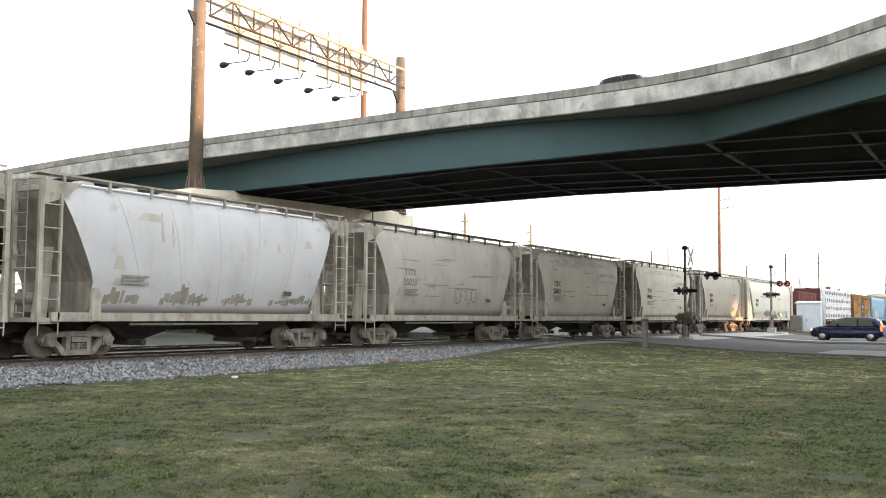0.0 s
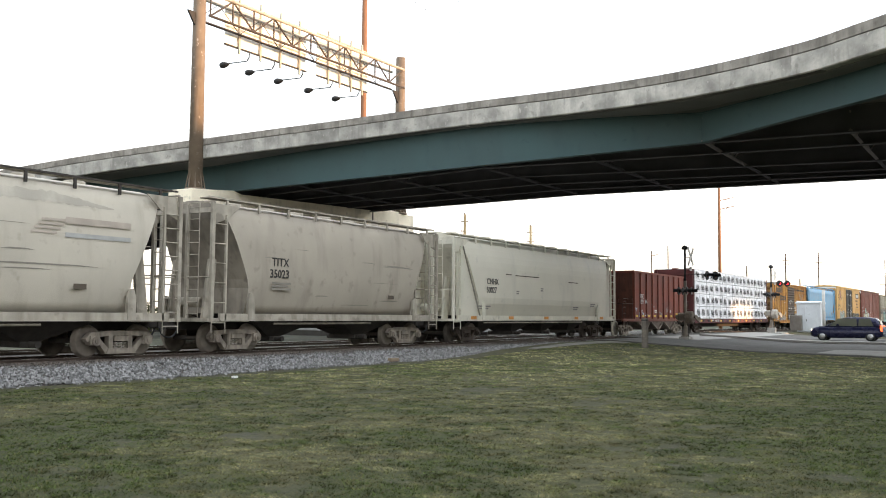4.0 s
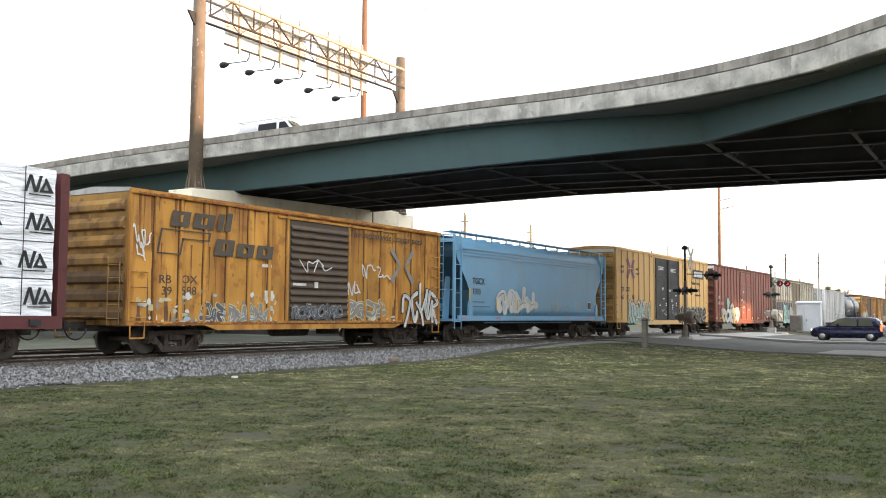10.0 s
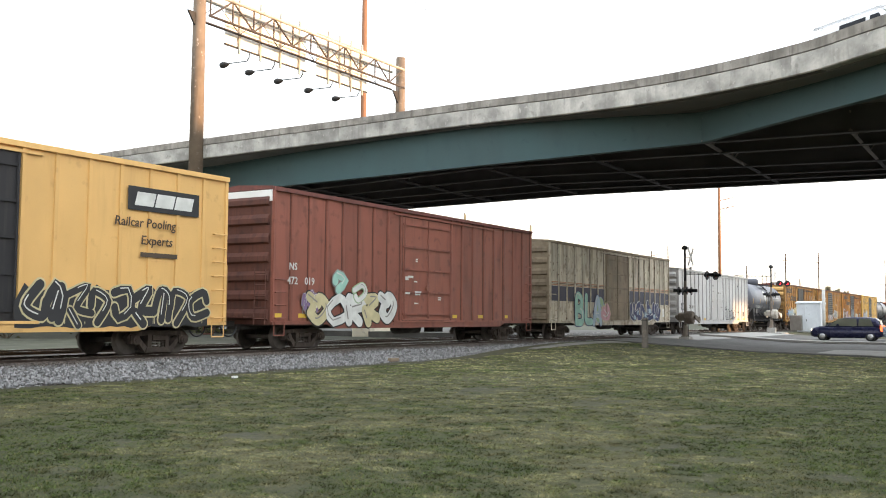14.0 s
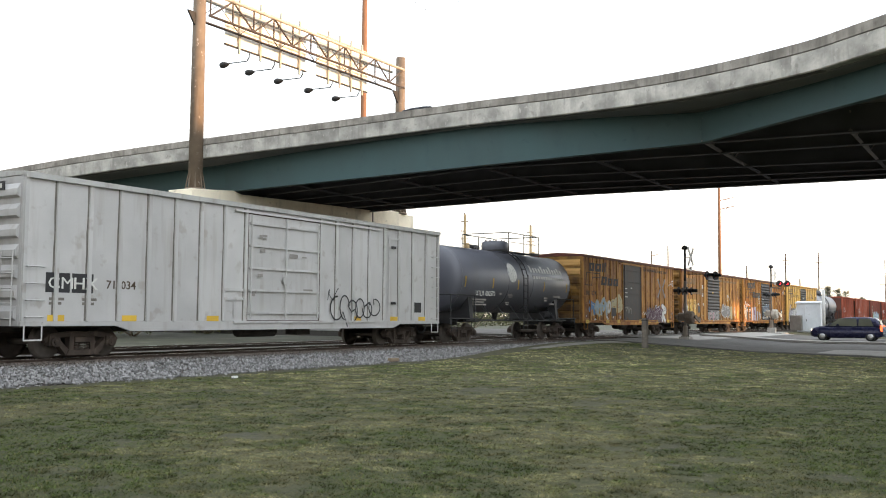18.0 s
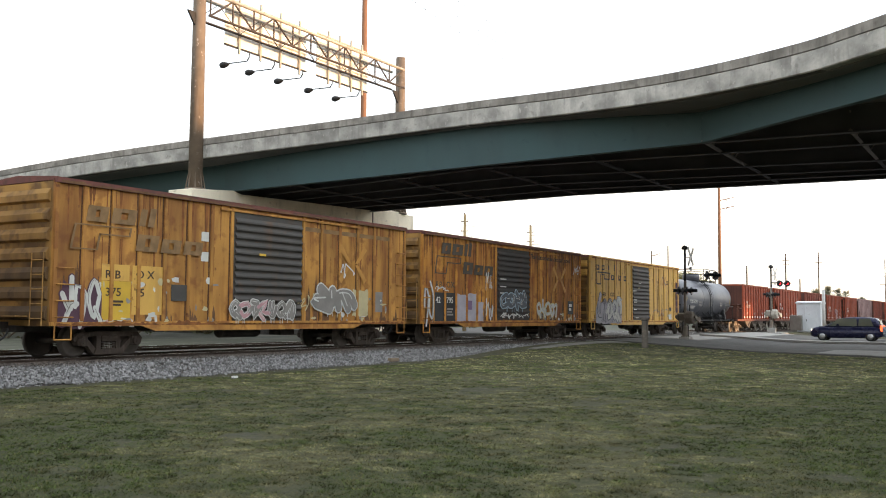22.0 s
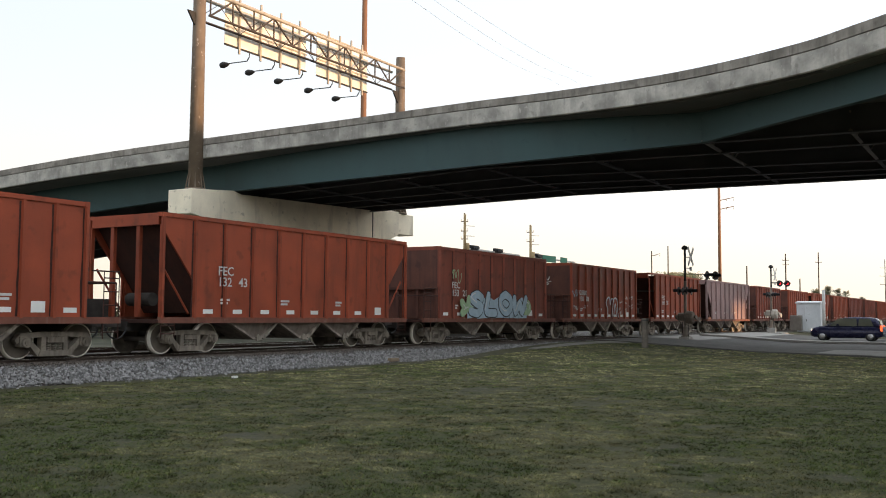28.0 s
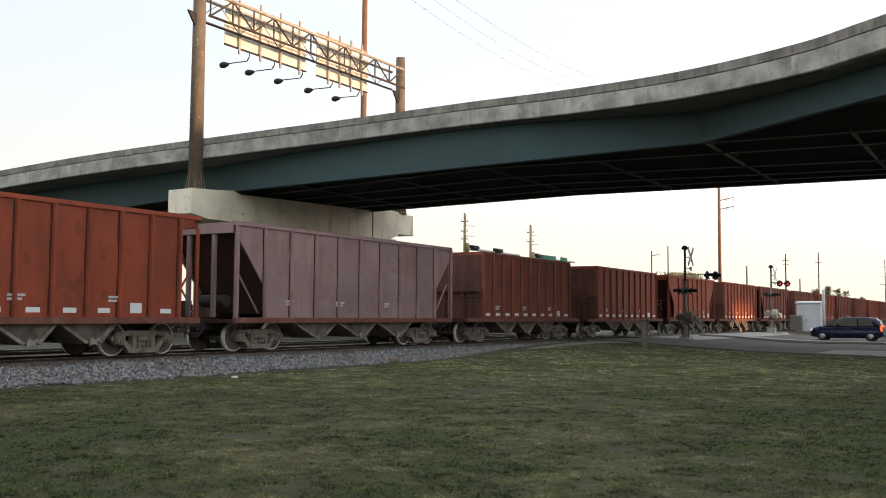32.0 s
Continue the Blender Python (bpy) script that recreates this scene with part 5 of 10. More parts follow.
# ---- tank cars ----
def tank_car(name, label, length, t0, t1, radius, zc, paint, band=None):
    car = thing(name, label, "freight car", group="freight train")
    h = length / 2
    bm = B()
    cap = 0.42
    rings = [(t0 + cap * (1 - math.cos(math.pi / 2 * k / 5)), max(0.02, radius * math.sin(math.pi / 2 * k / 5))) for k in range(6)]
    mid = [(t0 + cap + (t1 - t0 - 2 * cap) * k / 6, radius) for k in range(1, 6)]
    end = [(t1 - cap * (1 - math.cos(math.pi / 2 * k / 5)), max(0.02, radius * math.sin(math.pi / 2 * k / 5))) for k in range(5, -1, -1)]
    revolve(bm, rings + mid + end, 40, "x", (0, 0, zc))
    tank = part("tank", bm, paint, car, "cylindrical steel tank")
    for x in (t0 + cap + 0.05, (t0 + t1) / 2 - 1.3, (t0 + t1) / 2 + 1.3, t1 - cap - 0.05):
        bm = B()
        revolve(bm, [(x - 0.03, radius + 0.001), (x - 0.02, radius + 0.012), (x + 0.02, radius + 0.012), (x + 0.03, radius + 0.001)], 40, "x", (0, 0, zc))
        part("weld_band", bm, paint, tank)
    bm = B()
    zt = zc + radius
    xm = (t0 + t1) / 2
    revolve(bm, [(zt - 0.3, 0.62), (zt + 0.02, 0.62), (zt + 0.05, 0.66), (zt + 0.42, 0.66), (zt + 0.5, 0.6), (zt + 0.55, 0.2)], 28, "z", (xm, 0, 0))
    dome = part("dome", bm, paint, car, "broad valve housing with lid")
    bm = B()
    for k in range(10):
        an = k * math.pi / 5
        tube(bm, (xm + 0.48 * math.cos(an), 0.48 * math.sin(an), zt + 0.5), (xm + 0.48 * math.cos(an), 0.48 * math.sin(an), zt + 0.57), 0.035, seg=5)
    part("dome_bolt_ring", bm, DARKSTEEL, dome, "bolts round the lid")
    bm = B()
    for y in (-1.12, 1.12):
        block(bm, xm - 1.0, xm + 2.3, y - 0.2, y + 0.2, zt - 0.1, zt - 0.05)
        for x in (xm - 1.0, xm + 0.65, xm + 2.3):
            tube(bm, (x, y * 1.15, zt - 0.2), (x, y * 1.15, zt + 0.85), 0.024, seg=5)
        for z in (0.4, 0.85):
            tube(bm, (xm - 1.0, y * 1.15, zt + z), (xm + 2.3, y * 1.15, zt + z), 0.024 if z > 0.5 else 0.016, seg=5)
    for x in (xm - 1.0, xm + 2.3):
        tube(bm, (x, -1.29, zt + 0.85), (x, 1.29, zt + 0.85), 0.024, seg=5)
        block(bm, x - 0.2, x + 0.2, -1.12, 1.12, zt - 0.02, zt + 0.03)
    part("dome_platform", bm, DARKSTEEL, car, "walkway and railing round the dome")
    for sy in (-1, 1):
        bm = B()
        tube(bm, (-h + 1.4, sy * 1.5, 0.98), (h - 1.4, sy * 1.5, 0.98), 0.035, seg=6)
        for k in range(7):
            x = -h + 2.6 + (length - 5.2) * k / 6
            tube(bm, (x, sy * 1.5, 0.98), (x, sy * 0.9, zc - 0.75 * radius), 0.022, seg=4)
        part("side_rail", bm, BLACKPAINT, car, "long tubular rail below the tank")
    for sy in (-1, 1):
        bm = B()
        ladder(bm, sy * (radius + 0.09), xm + 0.05, xm + 0.5, 0.55, zc + 0.35, 8, r=0.025, flat="x")
        for x in (xm + 0.05, xm + 0.5):
            for k in range(5):
                q0, q1 = (math.asin(0.3 / radius * 0.9) + (1.15 - 0.17) * i / 5 for i in (k, k + 1))
                tube(bm, *[(x, sy * (radius + 0.09) * math.cos(q), zc + (radius + 0.09) * math.sin(q)) for q in (q0, q1)], 0.025, seg=4)
        for k in range(4):
            q = 0.4 + 0.2 * k
            tube(bm, *[(x, sy * (radius + 0.09) * math.cos(q), zc + (radius + 0.09) * math.sin(q)) for x in (xm + 0.05, xm + 0.5)], 0.02, seg=4)
        part("side_ladder", bm, BLACKPAINT, car, "ladder to the dome")
    for s in (-1, 1):
        bm = B()
        x0, x1 = s * (h - 2.6), s * h
        block(bm, min(x0, x1), max(x0, x1), -0.35, 0.35, 0.75, 1.05)
        block(bm, min(s * (h - 0.1), s * (h - 0.25)), max(s * (h - 0.1), s * (h - 0.25)), -1.5, 1.5, 0.85, 1.1)
        part("stub_sill", bm, BLACKPAINT, car, "stub sill and end beam")
        bm = B()
        xs = s * (h - 2.15)
        prism(bm, [(-1.25, zc - 0.75), (-1.4, 0.95), (1.4, 0.95), (1.25, zc - 0.75), (0.8, zc - radius + 0.1), (-0.8, zc - radius + 0.1)], "x", xs - 0.16, xs + 0.16)
        block(bm, xs - 0.7, xs + 0.7, -1.35, 1.35, 0.9, 1.0)
        part("saddle", bm, BLACKPAINT, car, "tank saddle over the truck")
        bm = B()
        xe = s * (h - 0.2)
        for sy in (-1, 1):
            tube(bm, (xe, sy * 1.45, 1.05), (xe, sy * 1.45, 2.1), 0.025, seg=5)
            tube(bm, (xe, sy * 1.45, 2.1), (s * (h - 2.3), sy * 1.45, 2.1), 0.025, seg=5)
            tube(bm, (s * (h - 2.3), sy * 1.45, 2.1), (s * (h - 2.3), sy * 1.45, 1.0), 0.025, seg=5)
            ladder(bm, sy * 1.5, xe, xe - s * 0.45, 0.5, 1.1, 2, flat="x")
        tube(bm, (xe, -1.45, 2.1), (xe, 1.45, 2.1), 0.025, seg=5)
        part("end_railing", bm, BLACKPAINT, car, "tubular end railing")
        bm = B()
        block(bm, min(x0, x1), max(x0, x1), -1.5, 1.5, 1.05, 1.09)
        part("end_platform", bm, BLACKPAINT, car, "end platform grating")
    bm = B()
    revolve(bm, [(zc - radius - 0.35, 0.1), (zc - radius - 0.1, 0.14), (zc - radius + 0.1, 0.2)], 10, "z", (xm, 0, 0))
    part("bottom_outlet", bm, BLACKPAINT, car, "bottom outlet valve")
    bm = B()
    tube(bm, (h - 3.2, -0.95, 1.25), (h - 2.0, -0.95, 1.25), 0.2, seg=12)
    part("air_reservoir", bm, BLACKPAINT, car, "brake air reservoir")
    if band:
        for x in band:
            bm = B()
            n = 8
            for k in range(n):
                a0, a1 = math.radians(177 + 18 * k / n), math.radians(177 + 18 * (k + 1) / n)
                p = [(x - 0.05, (radius + 0.006) * math.cos(q), zc + (radius + 0.006) * math.sin(q)) for q in (a0, a1)]
                vs = [bm.verts.new((px + dx, py, pz)) for dx in (0, 0.1) for px, py, pz in p]
                bm.faces.new((vs[0], vs[1], vs[3], vs[2]))
            bmesh.ops.solidify(bm, geom=bm.faces[:], thickness=0.004)
            part("yellow_stripe", bm, MATS["yellow_marking"], tank, "curved yellow safety stripe")
    running_gear(car, h, 1.85, False)
    return car


# ---- centre-beam flat car with wrapped lumber ----
def lumber_flat(name, label, length, paint):
    car = thing(name, label, "freight car", group="freight train")
    h = length / 2
    bm = B()
    block(bm, -h, h, -1.5, 1.5, 0.98, 1.1)
    part("deck", bm, paint, car, "steel deck")
    for sy in (-1, 1):
        bm = B()
        block(bm, -h, h, sy * 1.5 - 0.06, sy * 1.5 + 0.06, 0.78, 1.1)
        part("side_sill", bm, paint, car, "deep maroon side sill")
        k = -h + 0.8
        while k < h - 0.3:
            bm = B()
            block(bm, k - 0.16, k + 0.16, min(sy * 1.56, sy * 1.6), max(sy * 1.56, sy * 1.6), 0.86, 1.02)
            part("winch", bm, BLACKPAINT, car, "strap winch")
            k += 1.35
        k = -h + 1.6
        while k < h - 0.5:
            bm = B()
            block(bm, k - 0.2, k + 0.2, min(sy * 1.56, sy * 1.568), max(sy * 1.56, sy * 1.568), 0.88, 1.0)
            part("reflector_plate", bm, MATS["yellow_marking"], car, "yellow reflective plate")
            k += 2.7
    for s in (-1, 1):
        bm = B()
        xa, xb = s * (h - 0.12), s * h
        block(bm, min(xa, xb), max(xa, xb), -1.5, 1.5, 1.1, 4.75)
        bulk = part("bulkhead", bm, paint, car, "maroon steel end bulkhead")
        for z in (1.5, 2.2, 2.9, 3.6, 4.3):
            bm = B()
            block(bm, min(xb, xb + s * 0.1), max(xb, xb + s * 0.1), -1.5, 1.5, z, z + 0.14)
            part("bulkhead_rib", bm, paint, bulk)
        for y in (-1.35, 1.35):
            bm = B()
            block(bm, min(xb, xb + s * 0.16), max(xb, xb + s * 0.16), y - 0.12, y + 0.12, 1.1, 4.75)
            part("bulkhead_post", bm, paint, bulk)
    bm = B()
    block(bm, -h + 0.1, h - 0.1, -0.09, 0.09, 1.1, 1.4)
    block(bm, -h + 0.1, h - 0.1, -0.18, 0.18, 4.55, 4.85)
    k = -h + 0.5
    while k < h:
        block(bm, k - 0.06, k + 0.06, -0.08, 0.08, 1.4, 4.55)
        k += 1.3
    part("centre_beam", bm, paint, car, "steel centre beam truss")
    bm = B()
    block(bm, -h, h, -0.32, 0.32, 0.6, 0.98)
    prism(bm, [(-h + 3.5, 0.8), (h - 3.5, 0.8), (h - 5.0, 0.45), (-h + 5.0, 0.45)], "y", -0.3, 0.3)
    part("centre_sill", bm, UNDER, car, "fish-belly centre sill")
    running_gear(car, h, 2.0, False)
    return car

# ---- train paints ----
MATS["yellow_marking"] = mat("yellow_marking_paint", (0.62, 0.4, 0.05), 0.6, var=0.1)
CEMENT = [mat("cement_grey_paint_%s" % n, c, 0.7, var=0.08, scale=0.6, dirt=d, amount=0.75 * a, streak=1.6) for n, c, d, a in
          (("pale", (0.5, 0.485, 0.485), (0.33, 0.3, 0.26), 0.24), ("dusty", (0.42, 0.39, 0.34), (0.24, 0.215, 0.185), 0.3), ("brown", (0.37, 0.33, 0.275), (0.2, 0.175, 0.145), 0.32), ("warm", (0.49, 0.45, 0.38), (0.31, 0.27, 0.215), 0.3))]
TRIMGREY = mat("dusty_cement_trim", (0.37, 0.335, 0.28), 0.8, var=0.15, scale=2.5, dirt=(0.15, 0.13, 0.105), amount=0.36, streak=3)
IVORY = mat("clean_ivory_paint", (0.62, 0.59, 0.5), 0.5, var=0.05, scale=0.5, dirt=(0.4, 0.39, 0.35), amount=0.1, streak=1.5)
IVORYTRIM = mat("ivory_trim", (0.6, 0.57, 0.48), 0.6, var=0.08, dirt=(0.25, 0.22, 0.18), amount=0.15)
FADEDGREY = mat("faded_grey_pink_paint", (0.3, 0.2, 0.195), 0.75, var=0.2, scale=0.6, dirt=(0.22, 0.085, 0.065), amount=0.25, streak=2.0)
MAROON = mat("maroon_flat_paint", (0.11, 0.032, 0.032), 0.7, var=0.18, scale=1.2, dirt=(0.06, 0.035, 0.03), amount=0.2)
RUSTYELLOW = mat("rust_streaked_yellow_paint", (0.48, 0.235, 0.046), 0.7, var=0.2, scale=0.7, dirt=(0.22, 0.075, 0.022), amount=0.42, streak=2.6, rand=0.14, chips=((0.18, 0.065, 0.025), -0.42))
HEAVYRUST = mat("heavily_rusted_yellow_paint", (0.54, 0.255, 0.048), 0.75, var=0.22, scale=0.7, dirt=(0.22, 0.062, 0.018), amount=0.56, streak=2.2, rand=0.14, chips=((0.15, 0.045, 0.018), -0.3))
OLDYELLOW = mat("old_orange_yellow_paint", (0.47, 0.235, 0.055), 0.7, var=0.22, scale=0.7, dirt=(0.2, 0.07, 0.022), amount=0.5, streak=2.4, rand=0.16, chips=((0.15, 0.055, 0.022), -0.42))
CREAMYELLOW = mat("clean_yellow_paint", (0.66, 0.4, 0.145), 0.55, var=0.06, scale=0.6, dirt=(0.42, 0.25, 0.09), amount=0.16, streak=2.6, rand=0.05)
# yellow ends toned down for soot and for the shade on them
DIMYELLOW = mat("sooty_shaded_yellow_end", (0.36, 0.2, 0.055), 0.75, var=0.25, scale=0.7, dirt=(0.085, 0.047, 0.026), amount=0.5, streak=1.2)
PALEYELLOW = mat("pale_yellow_paint", (0.7, 0.42, 0.1), 0.6, var=0.08, scale=0.6, dirt=(0.36, 0.2, 0.07), amount=0.26, streak=2.6, rand=0.07, chips=((0.2, 0.085, 0.03), -0.3))
REDROOF = mat("rusty_roof", (0.15, 0.055, 0.045), 0.75, var=0.2, dirt=(0.07, 0.035, 0.03), amount=0.3)
GALVROOF = mat("galvanised_roof", (0.4, 0.4, 0.39), 0.5, 0.3, var=0.12, dirt=(0.2, 0.16, 0.12), amount=0.2)
DOORGREY = mat("dark_grey_door", (0.075, 0.07, 0.065), 0.7, var=0.15, dirt=(0.13, 0.075, 0.045), amount=0.25, streak=2.0)
DOORSOOT = mat("sooty_grey_door", (0.05, 0.047, 0.045), 0.7, var=0.18, dirt=(0.09, 0.05, 0.03), amount=0.25, streak=2.0)
DOORBLACK = mat("black_door", (0.02, 0.019, 0.021), 0.6, var=0.12, dirt=(0.07, 0.06, 0.05), amount=0.12)
NSBROWN = mat("brown_red_boxcar_paint", (0.23, 0.08, 0.055), 0.6, var=0.1, scale=0.7, dirt=(0.08, 0.035, 0.028), amount=0.26, streak=2.8, rand=0.1)
BEIGE = mat("grimy_cream_paint", (0.52, 0.465, 0.365), 0.75, var=0.18, scale=0.7, dirt=(0.15, 0.105, 0.065), amount=0.42, streak=3.0, rand=0.1, chips=((0.12, 0.06, 0.035), -0.2))
BEIGEDARK = mat("brown_stained_cream", (0.24, 0.19, 0.13), 0.8, var=0.2, scale=0.7, dirt=(0.12, 0.08, 0.05), amount=0.35, streak=2.2)
NAVYBAND = mat("navy_band_paint", (0.05, 0.05, 0.075), 0.7, var=0.15, dirt=(0.1, 0.08, 0.07), amount=0.2)
SILVER = mat("silver_grey_paint", (0.46, 0.455, 0.45), 0.5, 0.1, var=0.08, scale=0.7, dirt=(0.27, 0.235, 0.2), amount=0.2, streak=3.0, rand=0.07)
# blue hopper's recessed ends: their shade put into a darker blue
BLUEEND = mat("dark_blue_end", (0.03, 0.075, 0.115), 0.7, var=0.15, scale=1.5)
SKYBLUE = mat("sky_blue_paint", (0.165, 0.35, 0.52), 0.5, var=0.08, scale=0.5, dirt=(0.2, 0.27, 0.32), amount=0.16, streak=1.6)
BLUETRIM = mat("blue_trim_paint", (0.07, 0.17, 0.25), 0.6, var=0.1, dirt=(0.1, 0.14, 0.17), amount=0.2)
TANKBLACK = mat("tank_charcoal_paint", (0.1, 0.104, 0.125), 0.4, var=0.1, scale=0.5, dirt=(0.09, 0.085, 0.08), amount=0.12, streak=1.2, spec=0.5)
WRAP = mat("white_plastic_wrap", (0.84, 0.84, 0.87), 0.35, var=0.05, scale=2.5, fine=7, dirt=(0.62, 0.62, 0.64), amount=0.12, streak=1.0, bump=1.0, spec=0.5)
fold_n, fold_l = WRAP.node_tree.nodes, WRAP.node_tree.links
fold_tc, fold_map, fold = fold_n.new("ShaderNodeTexCoord"), fold_n.new("ShaderNodeMapping"), fold_n.new("ShaderNodeTexNoise")
fold_map.inputs["Rotation"].default_value, fold_map.inputs["Scale"].default_value = (0, 0.6, 0), (0.7, 1.0, 4.5)
fold.inputs["Scale"].default_value, fold.inputs["Detail"].default_value, fold.inputs["Distortion"].default_value = 0.9, 6.0, 2.4
fold_b = fold_n.new("ShaderNodeBump")
fold_b.inputs["Strength"].default_value, fold_b.inputs["Distance"].default_value = 0.7, 0.12
fold_l.new(fold_tc.outputs["Object"], fold_map.inputs["Vector"])
fold_l.new(fold_map.outputs[0], fold.inputs["Vector"])
fold_l.new(fold.outputs["Fac"], fold_b.inputs["Height"])
fold_l.new(fold_b.outputs[0], fold_n["Principled BSDF"].inputs["Normal"])
PALEMARK = mat("faded_white_marking", (0.55, 0.54, 0.52), 0.75, var=0.12, scale=3)
GREYMARK = mat("faded_grey_marking", (0.085, 0.068, 0.052), 0.75, var=0.2, scale=2)
FAINTMARK = mat("faint_grey_marking", (0.24, 0.22, 0.19), 0.8, var=0.15, scale=2)
ORANGEMARK = mat("orange_reflector", (0.6, 0.24, 0.04), 0.6, var=0.1)

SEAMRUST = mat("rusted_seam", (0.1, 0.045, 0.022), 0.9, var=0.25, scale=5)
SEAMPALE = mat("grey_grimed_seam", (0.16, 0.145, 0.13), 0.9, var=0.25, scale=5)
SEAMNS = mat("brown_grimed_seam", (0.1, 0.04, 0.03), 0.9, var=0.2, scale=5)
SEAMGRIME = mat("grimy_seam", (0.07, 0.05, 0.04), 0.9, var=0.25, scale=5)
STONE_TAGS = []
# ---- the train, car by car: front and rear along the train ----
TRAIN = []


def couple(car, front, rear):
    car.location = (0.5 * (front + rear), TRACK_Y, 0)
    TRAIN.append((car, 0.5 * (front + rear)))
    return car


CEM = "dusty cement-grey covered hopper car with curved sides and open ends"
for k, (a, b) in enumerate(((-204.2, -191.4), (-190.4, -177.9), (-176.6, -163.9), (-162.6, -150.0), (-148.4, -135.5), (-134.1, -121.3))):
    c = covered_hopper("hopper_car", CEM, b - a + 0.35, 4.62, CEMENT[(3, 0, 1, 3, 3, 2)[k]], TRIMGREY, 2, slope=1.05, inset=1.75, dark_rail=k in (2, 4), seams=k == 1)
    couple(c, a - 0.15, b + 0.15)
    h = (b - a) / 2
    if k > 1:
        lettering(c, "TITX", -3.75, 2.76, 0.27, BLACKPAINT if k > 2 else FAINTMARK, y=-1.575)
        lettering(c, "35062" if k == 3 else "35023", -3.85, 2.38, 0.27, BLACKPAINT if k > 2 else FAINTMARK, y=-1.575)
    bars(c, -3.75, 1.95, 0.95, 0.28, 3, FAINTMARK, y=-1.575)
    bars(c, 2.9, 1.72, 0.4, 0.22, 1, GREYMARK, y=-1.575, name="data_plate", label="small dark data plate")
c = couple(covered_hopper("hopper_car", "clean ivory-white long covered hopper car with four outlets", 19.0, 4.62, IVORY, IVORYTRIM, 4, slope=1.7, inset=2.1, clean=False, flat=0.82, end_gap=1.0, belly=1.58, endpaint=IVORYTRIM, chine=0.2, knee=(1.25, 4.4), crown=0.46), -120.0, -101.0)
lettering(c, "CMHX", -6.45, 2.63, 0.27, BLACKPAINT, y=-1.6)
lettering(c, "50027", -6.47, 2.24, 0.27, BLACKPAINT, y=-1.6)
for sy in (-1, 1):
    for s_ in (-1, 1):
        bm = B()
        prism(bm, [(s_ * 8.9, 1.2), (s_ * 6.85, 1.2), (s_ * 8.45, 4.35), (s_ * 8.9, 4.35)], "y", min(sy * 1.42, sy * 1.44), max(sy * 1.42, sy * 1.44))
        part("end_plate", bm, IVORY, c, "flat ivory side plate at the car's end")
        # strip added along the edge, its grey standing for the body's shadow
        bm = B()
        prism(bm, [(s_ * 6.84, 1.2), (s_ * 6.88, 1.2), (s_ * 8.48, 4.35), (s_ * 8.44, 4.35)], "y", min(sy * 1.445, sy * 1.5), max(sy * 1.445, sy * 1.5))
        part("side_lip", bm, mat("shaded_ivory_lip", (0.3, 0.285, 0.245), 0.8, var=0.15, scale=3), c, "lip along the slanted edge, grey for the shadow there")
# open hopper with lettered sides
def fec(front, b0, b1, rear, paint, slanted, word=None, label="", plates=True, posts=10, bays=3, cage=False):
    mid = 0.5 * (front + rear)
    c = open_hopper("hopper_car", label, rear - front, b0 - mid, b1 - mid, 4.08, paint, slanted, posts, bays, plates, cage)
    couple(c, front, rear)
    x = b0 - mid + (2.2 if slanted else 0.95)
    if word:
        mark, first, second = word
        lettering(c, mark, x, 2.36, 0.27, PALEMARK, y=-1.618, wide=1.05)
        lettering(c, first, x, 2.03, 0.27, PALEMARK, y=-1.618, wide=1.05)
        lettering(c, second, x + 0.9, 2.03, 0.27, PALEMARK, y=-1.618, wide=1.05)
    for i, w in ((1.2, 0.4), (3.9, 0.5), (6.9, 0.35)):
        bars(c, b0 - mid + i + (1.2 if slanted else 0), 1.45, w, 0.2, 2, PALEMARK, y=-1.54)
    return c


fec(-99.9, -97.8, -87.55, -86.3, REDHOP, False, ("FEC", "159", "94"), "oxide-red open-top stone hopper car with plain ends", MATS["yellow_marking"], 9)

stone = TRAIN[-1][0]
for k, (x, z, w_, h_) in enumerate(((-4.55, 1.55, 0.45, 0.25), (-3.7, 1.2, 0.8, 0.35), (-2.7, 1.25, 0.7, 0.25), (-1.4, 1.6, 0.5, 0.5), (-0.3, 1.3, 1.0, 0.3), (1.6, 1.5, 0.6, 0.4))):
    STONE_TAGS.append((stone, x, z, w_, h_, k))
lum = couple(lumber_flat("flat_car", "maroon centre-beam flat car stacked with wrapped lumber", 23.2, MAROON), -85.0, -61.8)
bm = B()
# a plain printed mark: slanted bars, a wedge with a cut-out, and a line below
for pts in (((-0.02, 0.07), (0.06, 0.07), (0.19, 0.5), (0.11, 0.5)), ((0.115, 0.46), (0.2, 0.5), (0.33, 0.1), (0.25, 0.07)), ((0.27, 0.07), (0.36, 0.07), (0.49, 0.5), (0.4, 0.5)),
            ((0.4, 0.09), (0.5, 0.09), (0.585, 0.3), (0.6, 0.46)), ((0.54, 0.42), (0.6, 0.46), (0.82, 0.09), (0.7, 0.09)), ((0.5, 0.09), (0.7, 0.09), (0.68, 0.15), (0.52, 0.15)), ((0.1, 0.0), (0.74, 0.0), (0.75, 0.03), (0.11, 0.03))):
    prism(bm, pts, "y", -0.004, 0.0)
LOGO = mesh_of("printed_mark", bm, BLACKPAINT)
bm = B()
block(bm, -0.013, 0.013, -0.004, 0.0, -1.85, 1.85)
STRAP = mesh_of("strap", bm, BLACKPAINT)
random.seed(5)
STACKS = []
